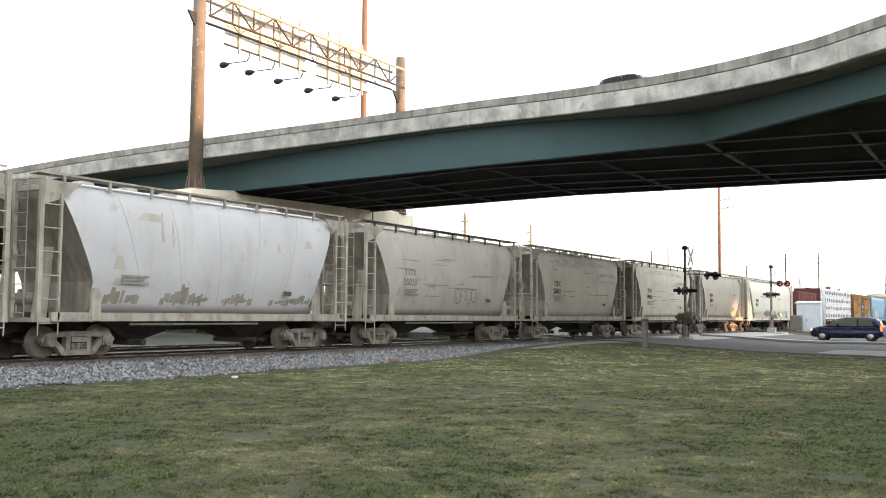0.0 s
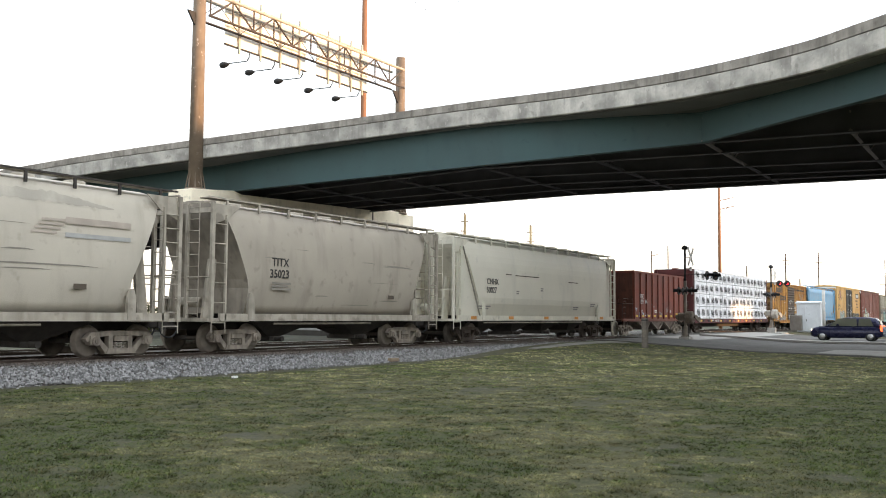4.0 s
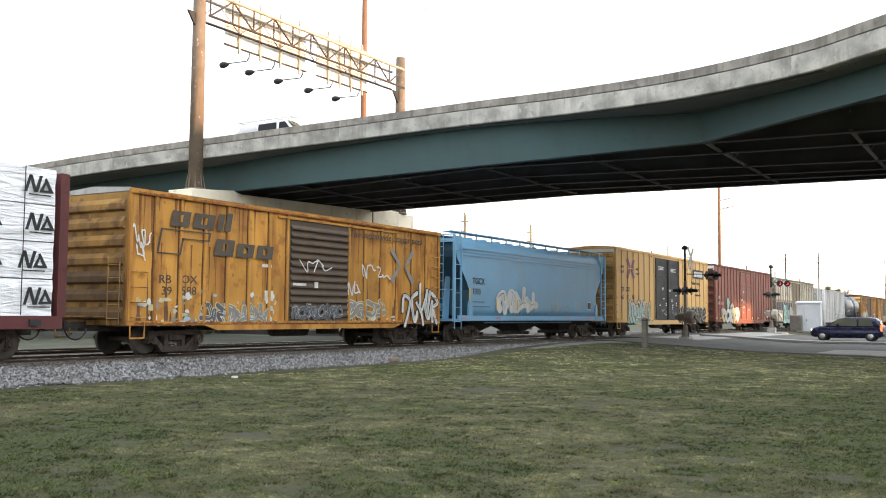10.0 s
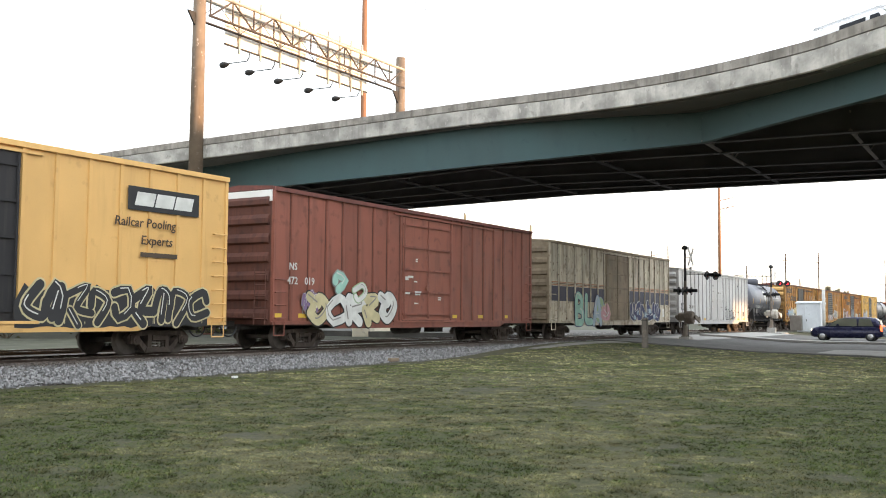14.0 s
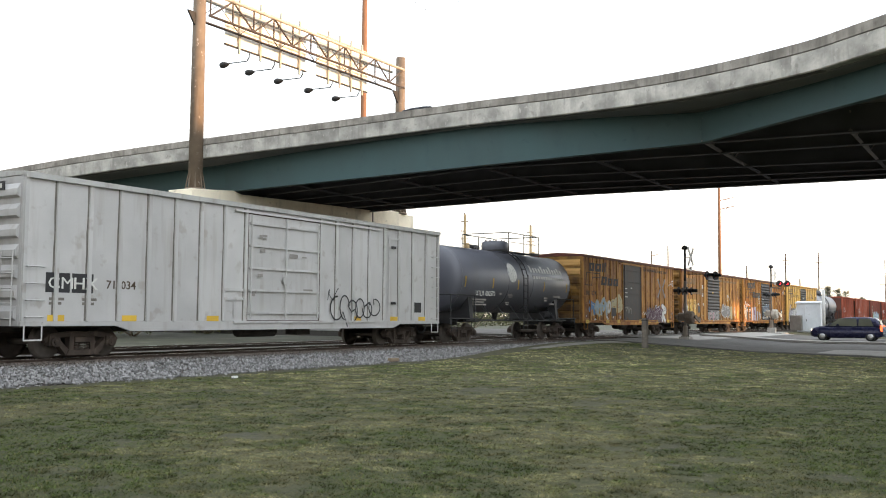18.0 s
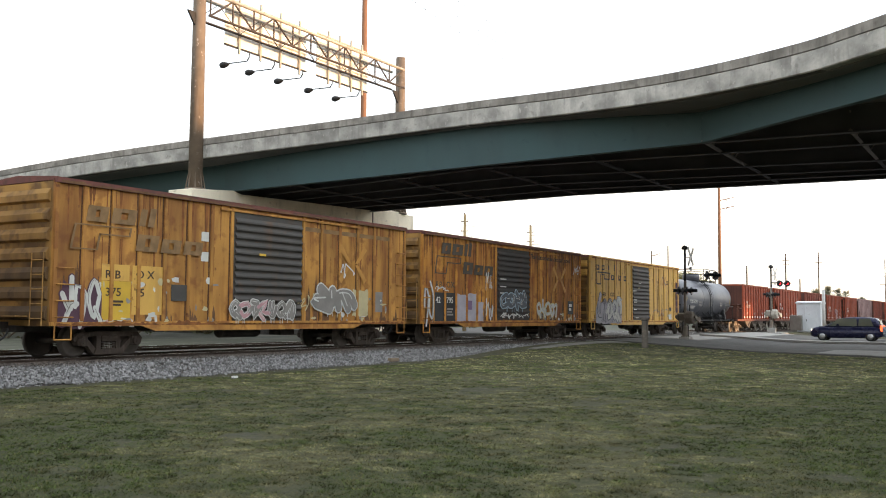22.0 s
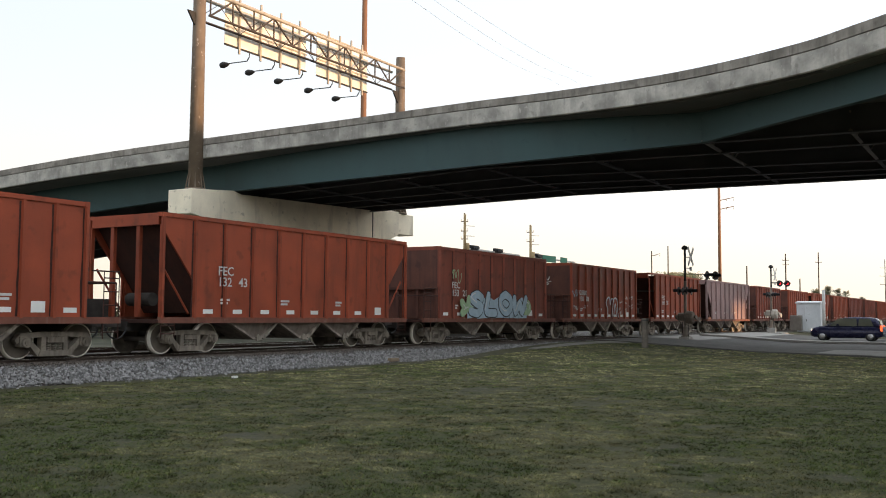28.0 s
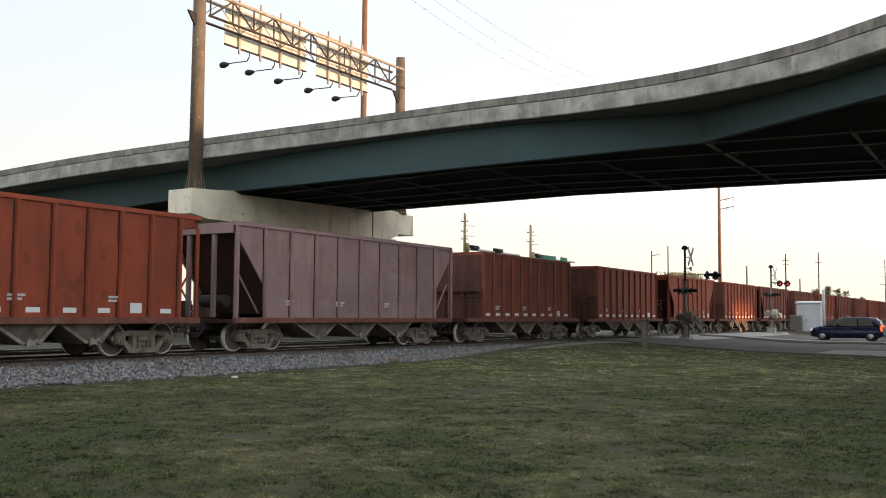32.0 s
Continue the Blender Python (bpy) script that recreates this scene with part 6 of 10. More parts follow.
for sy in (-1, 1):
    for k in range(6):
        w = 22.7 / 6
        x0 = -11.35 + w * k
        st = thing("lumber_stack", "tall stack of white-wrapped lumber packs on the flat car", "lumber", (0, 0, 0), "lumber load")
        STACKS.append((st, -73.4))
        st.location = (-73.4, TRACK_Y, 0)
        for r in range(4):
            bm = B()
            y0, y1 = sorted((sy * 0.22, sy * 1.5))
            nx, nz = 10, 4
            # sagging wrapped face
            block(bm, x0 + 0.03, x0 + w - 0.03, y0, y1, 1.11 + 0.93 * r, 1.11 + 0.93 * r + 0.9)
            bmesh.ops.subdivide_edges(bm, edges=bm.edges[:], cuts=9, use_grid_fill=True)
            for v in bm.verts:
                if abs(v.co.y) > 1.0:
                    v.co.y += sy * 0.045 * noise.noise(v.co * 3.1 + Vector((k, r, 0)))
                v.co.z += 0.012 * noise.noise(v.co * 1.7)
            p = part("lumber_pack", bm, WRAP, st, "white plastic-wrapped lumber pack")
            if sy < 0:
                for i in range(3):
                    ob = place("printed_mark", LOGO, p, (x0 + 0.08 + 1.25 * i + 0.35 * random.random(), -1.535, 1.26 + 0.93 * r + 0.06 * random.random()), label="black printed mark on the wrap")
        if sy < 0:
            for i in range(2):
                place("strap", STRAP, st, (x0 + 0.9 + 1.95 * i, -1.545, 2.97), label="thin black tie-down strap")

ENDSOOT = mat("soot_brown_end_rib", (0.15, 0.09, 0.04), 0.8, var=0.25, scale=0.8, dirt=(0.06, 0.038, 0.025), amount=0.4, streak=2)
DOORBROWN = mat("brown_grimed_door", (0.085, 0.063, 0.047), 0.75, var=0.18, dirt=(0.13, 0.07, 0.035), amount=0.3, streak=4)
RB = "rust-streaked yellow box car with a dark corrugated door"
def railbox(front, rear, paint, label, doorx=0.0, doormat=DOORGREY, height=4.66, roof=REDROOF, mark=GREYMARK, kind="ribs", door=3.0, endtop=None):
    c = box_car("box_car", label, rear - front, height, paint, roof, door, doormat, posts=13, door_kind=kind, doorx=doorx, seam=SEAMRUST, endmat=DIMYELLOW, endtop=endtop, endlow=ENDSOOT, top_band=paint if paint is not HEAVYRUST and paint is not OLDYELLOW else None)
    couple(c, front, rear)
    return c


h1 = railbox(-59.75, -43.45, RUSTYELLOW, RB, 0.17, DOORBROWN, door=3.25, roof=GALVROOF)
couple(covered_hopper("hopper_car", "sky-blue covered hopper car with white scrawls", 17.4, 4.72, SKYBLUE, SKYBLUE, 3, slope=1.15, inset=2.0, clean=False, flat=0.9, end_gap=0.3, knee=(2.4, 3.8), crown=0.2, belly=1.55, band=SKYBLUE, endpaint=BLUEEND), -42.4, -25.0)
blue = TRAIN[-1][0]
lettering(blue, "TGCX", -7.0, 2.6, 0.28, BLACKPAINT, y=-1.585)
lettering(blue, "1033", -7.0, 2.14, 0.26, BLACKPAINT, y=-1.585)
# the tall yellow car's end holds grime and rib shading in one tone
tb = couple(box_car("box_car", "tall clean yellow double-door box car with black doors", 19.2, 5.4, CREAMYELLOW, CREAMYELLOW, 5.1, DOORBLACK, doors=2, posts=14, door_kind="bars", sill=CREAMYELLOW, endmat=mat("grimed_shaded_yellow_end", (0.5, 0.3, 0.11), 0.7, var=0.15, scale=0.8, dirt=(0.22, 0.13, 0.06), amount=0.35, streak=2), doorx=-0.1), -23.3, -4.1)
ns = couple(box_car("box_car", "tall brown-red box car with a ribbed plug door", 19.1, 5.4, NSBROWN, REDROOF, 3.75, NSBROWN, posts=16, door_kind="plug", doorx=-0.1, seam=SEAMNS, endmat=DIMEND), -2.0, 17.1)
gt = couple(box_car("box_car", "grimy cream box car with a navy band and graffiti", 19.2, 5.15, BEIGE, BEIGEDARK, 3.8, BEIGEDARK, posts=15, door_kind="plug", endmat=BEIGEDARK, doorx=-0.2, seam=SEAMGRIME), 19.3, 38.5)
cm = couple(box_car("box_car", "silver-grey box car with a ribbed plug door", 19.5, 4.68, SILVER, GALVROOF, 3.6, SILVER, posts=16, door_kind="plug", doorx=0.0, seam=SEAMPALE), 40.55, 60.05)
t1 = couple(tank_car("tank_car", "charcoal tank car with white emblem and yellow stripes", 13.4, -6.05, 6.35, 1.5, 2.85, TANKBLACK, band=(-5.3, -2.73, -0.18, 2.72, 5.5)), 61.0, 74.4)
oo = railbox(75.25, 91.1, OLDYELLOW, RB, -0.2, door=3.1, kind="bars", endtop=CREAMYELLOW)
pp = railbox(92.9, 109.0, OLDYELLOW, RB, 0.05, door=3.3)
q42 = railbox(110.2, 126.4, HEAVYRUST, "heavily rusted orange-yellow box car with a sooty corrugated door", 0.05, doormat=DOORSOOT, door=3.4)
pale = railbox(127.75, 143.7, PALEYELLOW, "pale yellow box car with a dark corrugated door", 0.3, door=3.1, endtop=PALEYELLOW)
t2 = couple(tank_car("tank_car", "charcoal tank car with small white lettering", 14.4, -6.6, 7.1, 1.4, 2.65, TANKBLACK, band=(-5.4, 6.3)), 144.4, 158.8)
STONE_L = "red-oxide open-top stone hopper car with plain ends"
SLANT_L = "red-oxide open-top hopper car with slanted open ends"
fec(159.5, 161.6, 171.0, 172.2, ORANGERED, False, ("FEC", "155", "75"), STONE_L)
fec(173.4, 173.5, 186.1, 186.2, ORANGERED, True, ("FEC", "132", "43"), SLANT_L, bays=3)
fec(187.3, 188.6, 199.0, 200.2, BROWNRED, False, ("FEC", "153", "21"), "brown-red open-top hopper car covered with blue graffiti", True, 9)
fec(201.0, 202.2, 212.2, 213.4, ORANGERED, False, ("GBRX", "158", "70"), "red open-top hopper car with white scrawled graffiti", True, 10)
fec(214.7, 214.8, 226.2, 226.3, ORANGERED, True, ("FEC", "161", "30"), "red-oxide open-top hopper car with open caged ends", posts=9, cage=True)
fec(227.6, 227.7, 240.8, 240.9, FADEDGREY, True, None, "faded grey-pink open-top hopper car with slanted ends", False)
fec(242.0, 243.6, 253.2, 254.4, BROWNRED, False, None, STONE_L)
fec(255.6, 257.1, 267.3, 268.5, ORANGERED, False, None, STONE_L)
fec(269.6, 269.7, 281.0, 281.1, ORANGERED, True, None, SLANT_L)
x = 282.2
k = 0
while x < 395:
    sl = k % 3 == 1
    fec(x, x + (0.1 if sl else 1.7), x + 12.3, x + 12.5, (ORANGERED, REDHOP, BROWNRED)[k % 3], sl, None, SLANT_L if sl else STONE_L)
    x += 13.75
    k += 1

# ---- paint on the cars: emblems, stencils and graffiti ----
GRAF = {n: mat("spray_" + n, c, 0.7, var=0.12, scale=2.5) for n, c in dict(white=(0.58, 0.58, 0.55), black=(0.03, 0.03, 0.032), green=(0.3, 0.42, 0.25), mint=(0.3, 0.5, 0.42), blue=(0.14, 0.28, 0.5), pale=(0.34, 0.44, 0.52),
                                                                     navy=(0.025, 0.03, 0.09), pink=(0.5, 0.28, 0.3), cream=(0.5, 0.44, 0.26), purple=(0.2, 0.13, 0.24), plum=(0.1, 0.05, 0.075), orange=(0.5, 0.25, 0.06), grey=(0.24, 0.225, 0.21), lilac=(0.4, 0.38, 0.43), slate=(0.1, 0.11, 0.13)).items()}


def rounded(pts, n=6):
    """A smooth run of points through the given ones."""
    out = []
    for i in range(len(pts) - 1):
        p = [pts[min(max(k, 0), len(pts) - 1)] for k in (i - 1, i, i + 1, i + 2)]
        for j in range(n):
            u = j / n
            out.append(tuple(0.5 * (2 * p[1][c] + (p[2][c] - p[0][c]) * u + (2 * p[0][c] - 5 * p[1][c] + 4 * p[2][c] - p[3][c]) * u * u + (3 * p[1][c] - p[0][c] - 3 * p[2][c] + p[3][c]) * u ** 3) for c in (0, 1)))
    return out + [tuple(pts[-1])]


def stroke(bm, pts, wide, y):
    """A flat round-ended band through the points, on the plane y, rising a little along its way where it laps over itself."""
    run = [pts[0]]
    for p in pts[1:]:
        if math.hypot(p[0] - run[-1][0], p[1] - run[-1][1]) > 0.01:
            run.append(p)
    if len(run) < 2:
        return y
    n, left, right = len(run), [], []
    for i, (px, pz) in enumerate(run):
        a, b = run[max(0, i - 1)], run[min(n - 1, i + 1)]
        d = math.hypot(b[0] - a[0], b[1] - a[1]) or 1e-6
        nx, nz = -(b[1] - a[1]) / d * wide / 2, (b[0] - a[0]) / d * wide / 2
        yy = y - 0.004 * i / n
        left.append(bm.verts.new((px + nx, yy, pz + nz)))
        right.append(bm.verts.new((px - nx, yy, pz - nz)))
    for i in range(n - 1):
        bm.faces.new((left[i], left[i + 1], right[i + 1], right[i]))
    for end, va, vb, way in ((run[0], left[0], right[0], 1), (run[-1], right[-1], left[-1], 1)):
        a0 = math.atan2(va.co.z - end[1], va.co.x - end[0])
        arc = [bm.verts.new((end[0] + wide / 2 * math.cos(a0 + way * math.pi * k / 6), va.co.y, end[1] + wide / 2 * math.sin(a0 + way * math.pi * k / 6))) for k in range(1, 6)]
        bm.faces.new([va] + arc + [vb])
    return y - 0.005


# strokes of sprayed letters in a box one unit wide and high, and strokes of no alphabet for what cannot be read
SPRAY = {"S": [[(0.9, 0.82), (0.55, 1.0), (0.15, 0.8), (0.45, 0.55), (0.88, 0.35), (0.6, 0.02), (0.08, 0.12)]], "L": [[(0.2, 1.0), (0.15, 0.5), (0.18, 0.08), (0.85, 0.04)]],
         "O": [[(0.5, 1.0), (0.12, 0.75), (0.1, 0.3), (0.48, 0.02), (0.88, 0.28), (0.9, 0.74), (0.5, 1.0)]], "W": [[(0.02, 1.0), (0.22, 0.05), (0.5, 0.72), (0.76, 0.05), (1.0, 1.0)]],
         "B": [[(0.12, 0.02), (0.15, 0.98), (0.7, 0.92), (0.72, 0.62), (0.2, 0.52)], [(0.2, 0.52), (0.85, 0.42), (0.82, 0.06), (0.12, 0.02)]], "A": [[(0.02, 0.0), (0.35, 0.95), (0.6, 0.95), (0.98, 0.0)], [(0.2, 0.35), (0.8, 0.35)]]}


def tangle(rng):
    """Bulging bands, hooks and beans, turned on their side so that they are like no letter."""
    shapes = ([[(0.1, 0.1), (0.2, 0.9), (0.75, 0.95), (0.85, 0.2), (0.5, 0.05)]], [[(0.85, 0.9), (0.25, 0.8), (0.15, 0.25), (0.8, 0.1)], [(0.1, 0.5), (0.95, 0.55)]],
              [[(0.2, 1.05), (0.3, 0.4), (0.1, -0.05)], [(0.95, 0.95), (0.25, 0.5), (0.95, 0.1)]], [[(0.5, 0.95), (0.1, 0.6), (0.4, 0.05), (0.9, 0.4), (0.55, 0.9)], [(0.7, 0.5), (1.1, 0.9)]],
              [[(0.05, 0.9), (0.45, 0.15), (0.95, 0.75), (0.6, 1.05)]], [[(0.1, 0.05), (0.25, 0.95), (0.55, 0.3), (0.95, 0.85)], [(0.5, 0.0), (1.0, 0.2)]])
    turn = rng.choice((1.2, 1.9, -1.2, -1.9, 2.6)) + rng.uniform(-0.2, 0.2)
    c, q = math.cos(turn), math.sin(turn)
    return [[(0.5 + c * (u - 0.5) - q * (v - 0.5), min(1.08, max(-0.08, 0.5 + q * (u - 0.5) + c * (v - 0.5)))) for u, v in pts] for pts in rng.choice(shapes)]


def graffiti(car, x0, x1, z0, z1, n, fill, line, seed, y=-1.547, fat=0.2, second=None, name="graffiti", label="bulging sprayed graffiti shape", word=None, cloud=None):
    """Fat outlined strokes that lap over one another on a misty ground, with light edges and runs of paint."""
    rng = random.Random(seed)
    n = len(word) if word else n
    w, h = (x1 - x0) / n, z1 - z0
    if cloud:
        bm = B()
        out = [(x0 - 0.1 + (x1 - x0 + 0.2) * k / (3 * n), z0 - rng.uniform(0.0, 0.06) * h) for k in range(3 * n + 1)]
        out += [(x0 - 0.1 + (x1 - x0 + 0.2) * k / (3 * n), z1 - (rng.uniform(0.12, 0.4) + 0.3 * (k in (0, 3 * n))) * h) for k in range(3 * n, -1, -1)]
        prism(bm, out, "y", y - 0.001, y + 0.002)
        part("sprayed_ground", bm, GRAF[cloud], car, "ragged sprayed ground")
    for k in range(n):
        glyph = SPRAY[word[k]] if word else tangle(rng)
        band = min(w, h) * (0.3 if word else rng.uniform(0.26, 0.4))
        gx, gw = x0 + w * k - 0.04 * w, w * (1.08 if word else rng.uniform(1.1, 1.4))
        gz, gh, lean = z0 + band * 0.45 + rng.uniform(0, 0.05) * h, h - band * 0.9 - rng.uniform(0.0, 0.14) * h, rng.uniform(-0.1, 0.14)
        runs = [rounded([(gx + band * 0.4 + (gw - band * 0.8) * (u + lean * (v - 0.5)), gz + gh * v) for u, v in pts], 5 if word else rng.choice((2, 4, 5))) for pts in glyph]
        yy = y - 0.003 - 0.001 * k
        bm = B()
        for q, r in enumerate(runs):
            stroke(bm, r, band + min(0.1, 0.45 * band), yy - 0.0045 * q)
        piece = part(name, bm, GRAF[line], car, label)
        bm = B()
        for q, r in enumerate(runs):
            stroke(bm, r, band, yy - 0.012 - 0.0045 * q)
        part("graffiti_fill", bm, GRAF[fill if not second or rng.random() < 0.6 else second], piece, "sprayed fill")
        bm = B()
        for q, r in enumerate(runs):
            stroke(bm, [(px - band * 0.2, pz + band * 0.2) for px, pz in r[len(r) // 5:len(r) // 2 + 2]], band * 0.14, yy - 0.024 - 0.0045 * q)
        part("graffiti_light", bm, GRAF["white" if fill not in ("white", "cream") else "grey"], piece, "thin light edge")
    for k in range(2 * n):
        px = x0 + rng.random() * (x1 - x0)
        bm = B()
        block(bm, px, px + 0.02, y - 0.003, y + 0.001, max(0.9, z0 - 0.1), z0 + rng.uniform(0.05, 0.3) * h)
        part("paint_drip", bm, GRAF[line], car, "thin run of paint")


def scrawl(car, x0, x1, z0, z1, colour, seed, wide=0.035, y=-1.547, n=7):
    """A quick thin tag of loops and hooks."""
    rng = random.Random(seed)
    h, w, pts = z1 - z0, x1 - x0, []
    m = n * 3
    for k in range(m):
        pts.append((x0 + w * (k + rng.uniform(-1.6, 1.6)) / (m - 1), (z0 + z1) / 2 + h * rng.uniform(-0.5, 0.5)))
        if rng.random() < 0.4:
            pts.append((pts[-1][0] + rng.uniform(0.03, 0.1) * w, pts[-1][1] + rng.uniform(-0.15, 0.15) * h))
    bm = B()
    stroke(bm, rounded(pts, 4), wide, y)
    part("tag", bm, GRAF[colour], car, "thin scrawled tag")


def loops(car, x0, x1, z0, z1, n, colour, seed, wide=0.06, y=-1.547):
    """A rounded tag: open rings that lap over one another, with a tail."""
    rng = random.Random(seed)
    w, h = (x1 - x0) / n, z1 - z0
    for k in range(n):
        cx, cz = x0 + w * (k + 0.5), (z0 + z1) / 2 + rng.uniform(-0.1, 0.1) * h
        a0, span = rng.uniform(0, 6.28), rng.uniform(4.2, 6.4)
        rx, rz = w * rng.uniform(0.45, 0.68), h * rng.uniform(0.3, 0.5)
        pts = [(cx + rx * math.cos(a0 + span * i / 14), cz + rz * math.sin(a0 + span * i / 14)) for i in range(15)]
        pts.append((pts[-1][0] + rng.uniform(-0.5, 0.5) * w, pts[-1][1] - rng.uniform(0.1, 0.3) * h))
        bm = B()
        stroke(bm, pts, wide, y - 0.001 * k)
        part("tag", bm, GRAF[colour], car, "rounded sprayed ring")


def patch(car, x0, x1, z0, z1, material, y=-1.543, name="paint_patch", label="painted-over patch", ragged=0.0, seed=1):
    rng = random.Random(seed)
    bm = B()
    pts = []
    for (xa, za), (xb, zb) in zip(((x0, z0), (x1, z0), (x1, z1), (x0, z1)), ((x1, z0), (x1, z1), (x0, z1), (x0, z0))):
        for k in range(8 if ragged else 1):
            pts.append((xa + (xb - xa) * k / 8 + rng.uniform(-ragged, ragged), za + (zb - za) * k / 8 + rng.uniform(-ragged, ragged)))
    prism(bm, pts, "y", y - 0.003, y)
    return part(name, bm, material, car, label)


def blotches(car, x0, x1, z0, z1, n, colours, seed):
    """Worn scraps of old paint, thicker towards the sill."""
    rng = random.Random(seed)
    for k in range(n):
        w, t = rng.uniform(0.08, 0.42), rng.uniform(0.06, 0.34)
        x, z = rng.uniform(x0, x1 - w), z0 + (z1 - z0) * rng.random() ** 1.8
        m = rng.choice((6, 7, 8, 9))
        pts = []
        for i in range(m):
            a = 2 * math.pi * i / m
            r = rng.uniform(0.45, 1.0)
            pts.append((x + w / 2 + w / 2 * r * math.cos(a), z + t / 2 + t / 2 * r * math.sin(a)))
        bm = B()
        y = -1.541 - 0.0004 * k
        prism(bm, pts, "y", y - 0.002, y)
        part("paint_scrap", bm, GRAF[rng.choice(colours)], car, "worn scrap of old paint")


def slant_blocks(car, x0, x1, z0, z1, widths, material, y=-1.588, label="bold block emblem", gap=0.05):
    """A brand emblem kept as plain slanted blocks."""
    lean = 0.25 * (z1 - z0)
    unit = (x1 - x0 - lean - gap * (len(widths) - 1)) / sum(widths)
    x = x0
    for w in widths:
        bm = B()
        a, b = x, x + w * unit
        top = z1 if w > 0.6 else z1 + 0.25 * (z1 - z0)
        prism(bm, [(a, z0), (b, z0), (b + lean, top), (a + lean, top)], "y", y - 0.003, y)
        part("emblem_block", bm, material, car, label)
        x = b + gap


def stub_cross(car, xc, zc, sx, sz, material, y=-1.588):
    """One short arm of an open cross emblem."""
    bm = B()
    prism(bm, [(xc + sx * px, zc + sz * pz) for px, pz in ((0.12, 0.02), (0.3, 0.02), (0.85, 0.55), (0.68, 0.7))], "y", y - 0.003, y)
    part("cross_emblem", bm, material, car, "short arm of an open cross emblem")


def door_notes(car, x0, x1, z0, z1, n, seed, y, colour="white"):
    """White stencilled notes and chalk on a door."""
    rng = random.Random(seed)
    for k in range(n):
        x, z, w = rng.uniform(x0, x1 - 0.4), rng.uniform(z0, z1), rng.uniform(0.15, 0.5)
        bars(car, x, z, w, rng.uniform(0.06, 0.22), rng.choice((1, 2)), GRAF[colour], y=y, name="stencil", label="small white stencil")


def box_emblem(car, x0, z0, x1, z1, material):
    """A two-line emblem of slanted plain shapes, hollow and solid, with a bent line between them."""
    y, lean = -1.588, 0.2
    w, h = x1 - x0, z1 - z0

    def bar(a, b, zlo, zhi, nm="emblem_block", lab="slanted emblem shape"):
        bm = B()
        prism(bm, [(a + lean * (zlo - z0), zlo), (b + lean * (zlo - z0), zlo), (b + lean * (zhi - z0), zhi), (a + lean * (zhi - z0), zhi)], "y", y - 0.003, y)
        part(nm, bm, material, car, lab)

    def hollow(a, b, zlo, zhi, t):
        for p, q, r, v in ((a, a + t, zlo, zhi), (b - t, b, zlo, zhi), (a + t, b - t, zlo, zlo + 0.3 * (zhi - zlo)), (a + t, b - t, zhi - 0.24 * (zhi - zlo), zhi)):
            bar(p, q, r, v)
    u0, u1, l1 = z0 + 0.58 * h, z0 + 0.93 * h, z0 + 0.33 * h
    hollow(x0 + 0.02 * w, x0 + 0.17 * w, u0, u1, 0.06 * w)
    hollow(x0 + 0.2 * w, x0 + 0.38 * w, u0, u1, 0.065 * w)
    bar(x0 + 0.41 * w, x0 + 0.46 * w, u0, u1 + 0.05 * h)
    bar(x0 + 0.48 * w, x0 + 0.53 * w, u0, u1 + 0.09 * h)
    hollow(x0 + 0.42 * w, x0 + 0.59 * w, z0, l1 + 0.06 * h, 0.065 * w)
    hollow(x0 + 0.62 * w, x0 + 0.78 * w, z0, l1, 0.06 * w)
    hollow(x0 + 0.81 * w, x0 + 0.97 * w, z0, l1, 0.06 * w)
    for a, b, c, d in ((0.0, 0.4, 0.48, 0.51), (0.0, 0.015, -0.02, 0.48), (0.0, 0.18, -0.05, -0.02), (0.18, 0.195, -0.05, 0.33), (0.18, 0.4, 0.3, 0.33), (0.4, 0.415, 0.3, 0.51)):
        bar(x0 - 0.05 * w + a * w, x0 - 0.05 * w + b * w, z0 + c * h, z0 + d * h, "emblem_line", "thin emblem line")


PINKMARK = mat("pink_reflector", (0.5, 0.2, 0.24), 0.5)
RUSTSTRIPE = mat("rust_red_stripe", (0.33, 0.13, 0.06), 0.7)
PLUM, STEELBLUE = mat("plum_red_mark", (0.3, 0.06, 0.045), 0.6), mat("slate_blue_mark", (0.13, 0.12, 0.2), 0.6)
BROWNMARK = mat("dark_brown_marking", (0.07, 0.05, 0.035), 0.7, var=0.2, scale=2)
# tall yellow car
for word, x, z in (("next", -8.97, 4.16), ("load", -8.97, 3.86), ("any", -6.32, 4.12), ("road", -6.32, 3.82)):
    lettering(tb, word, x, z, 0.2, BROWNMARK, y=-1.592, wide=1.1, lean=0.25)
for word, x, z in (("TB", -8.91, 2.72), ("OX", -8.08, 2.74), ("66", -8.89, 2.25), ("11", -8.02, 2.27), ("18", -7.05, 2.3)):
    lettering(tb, word, x, z, 0.28, BROWNMARK, y=-1.592, wide=1.15, lean=0.12)
# four bent arms of two stripes each
for k, (sx, sz) in enumerate(((-1, 1), (1, 1), (-1, -1), (1, -1))):
    for o, m_ in ((0.0, PLUM if sx * sz < 0 else STEELBLUE), (0.22, STEELBLUE if sx * sz < 0 else PLUM)):
        bm = B()
        pts = [(0.08 + o * 0.8, 0.04), (0.22 + o * 0.8, 0.02), (0.62 + o * 0.75, 0.56 - o * 0.3), (0.5 + o * 0.75, 0.72 - o * 0.5)]
        prism(bm, [(-7.2 + sx * (px - 0.06), 4.17 + sz * pz) for px, pz in pts], "y", -1.592 - 0.001 * k, -1.588)
        part("cross_emblem", bm, m_, tb, "striped bent arm of an emblem")
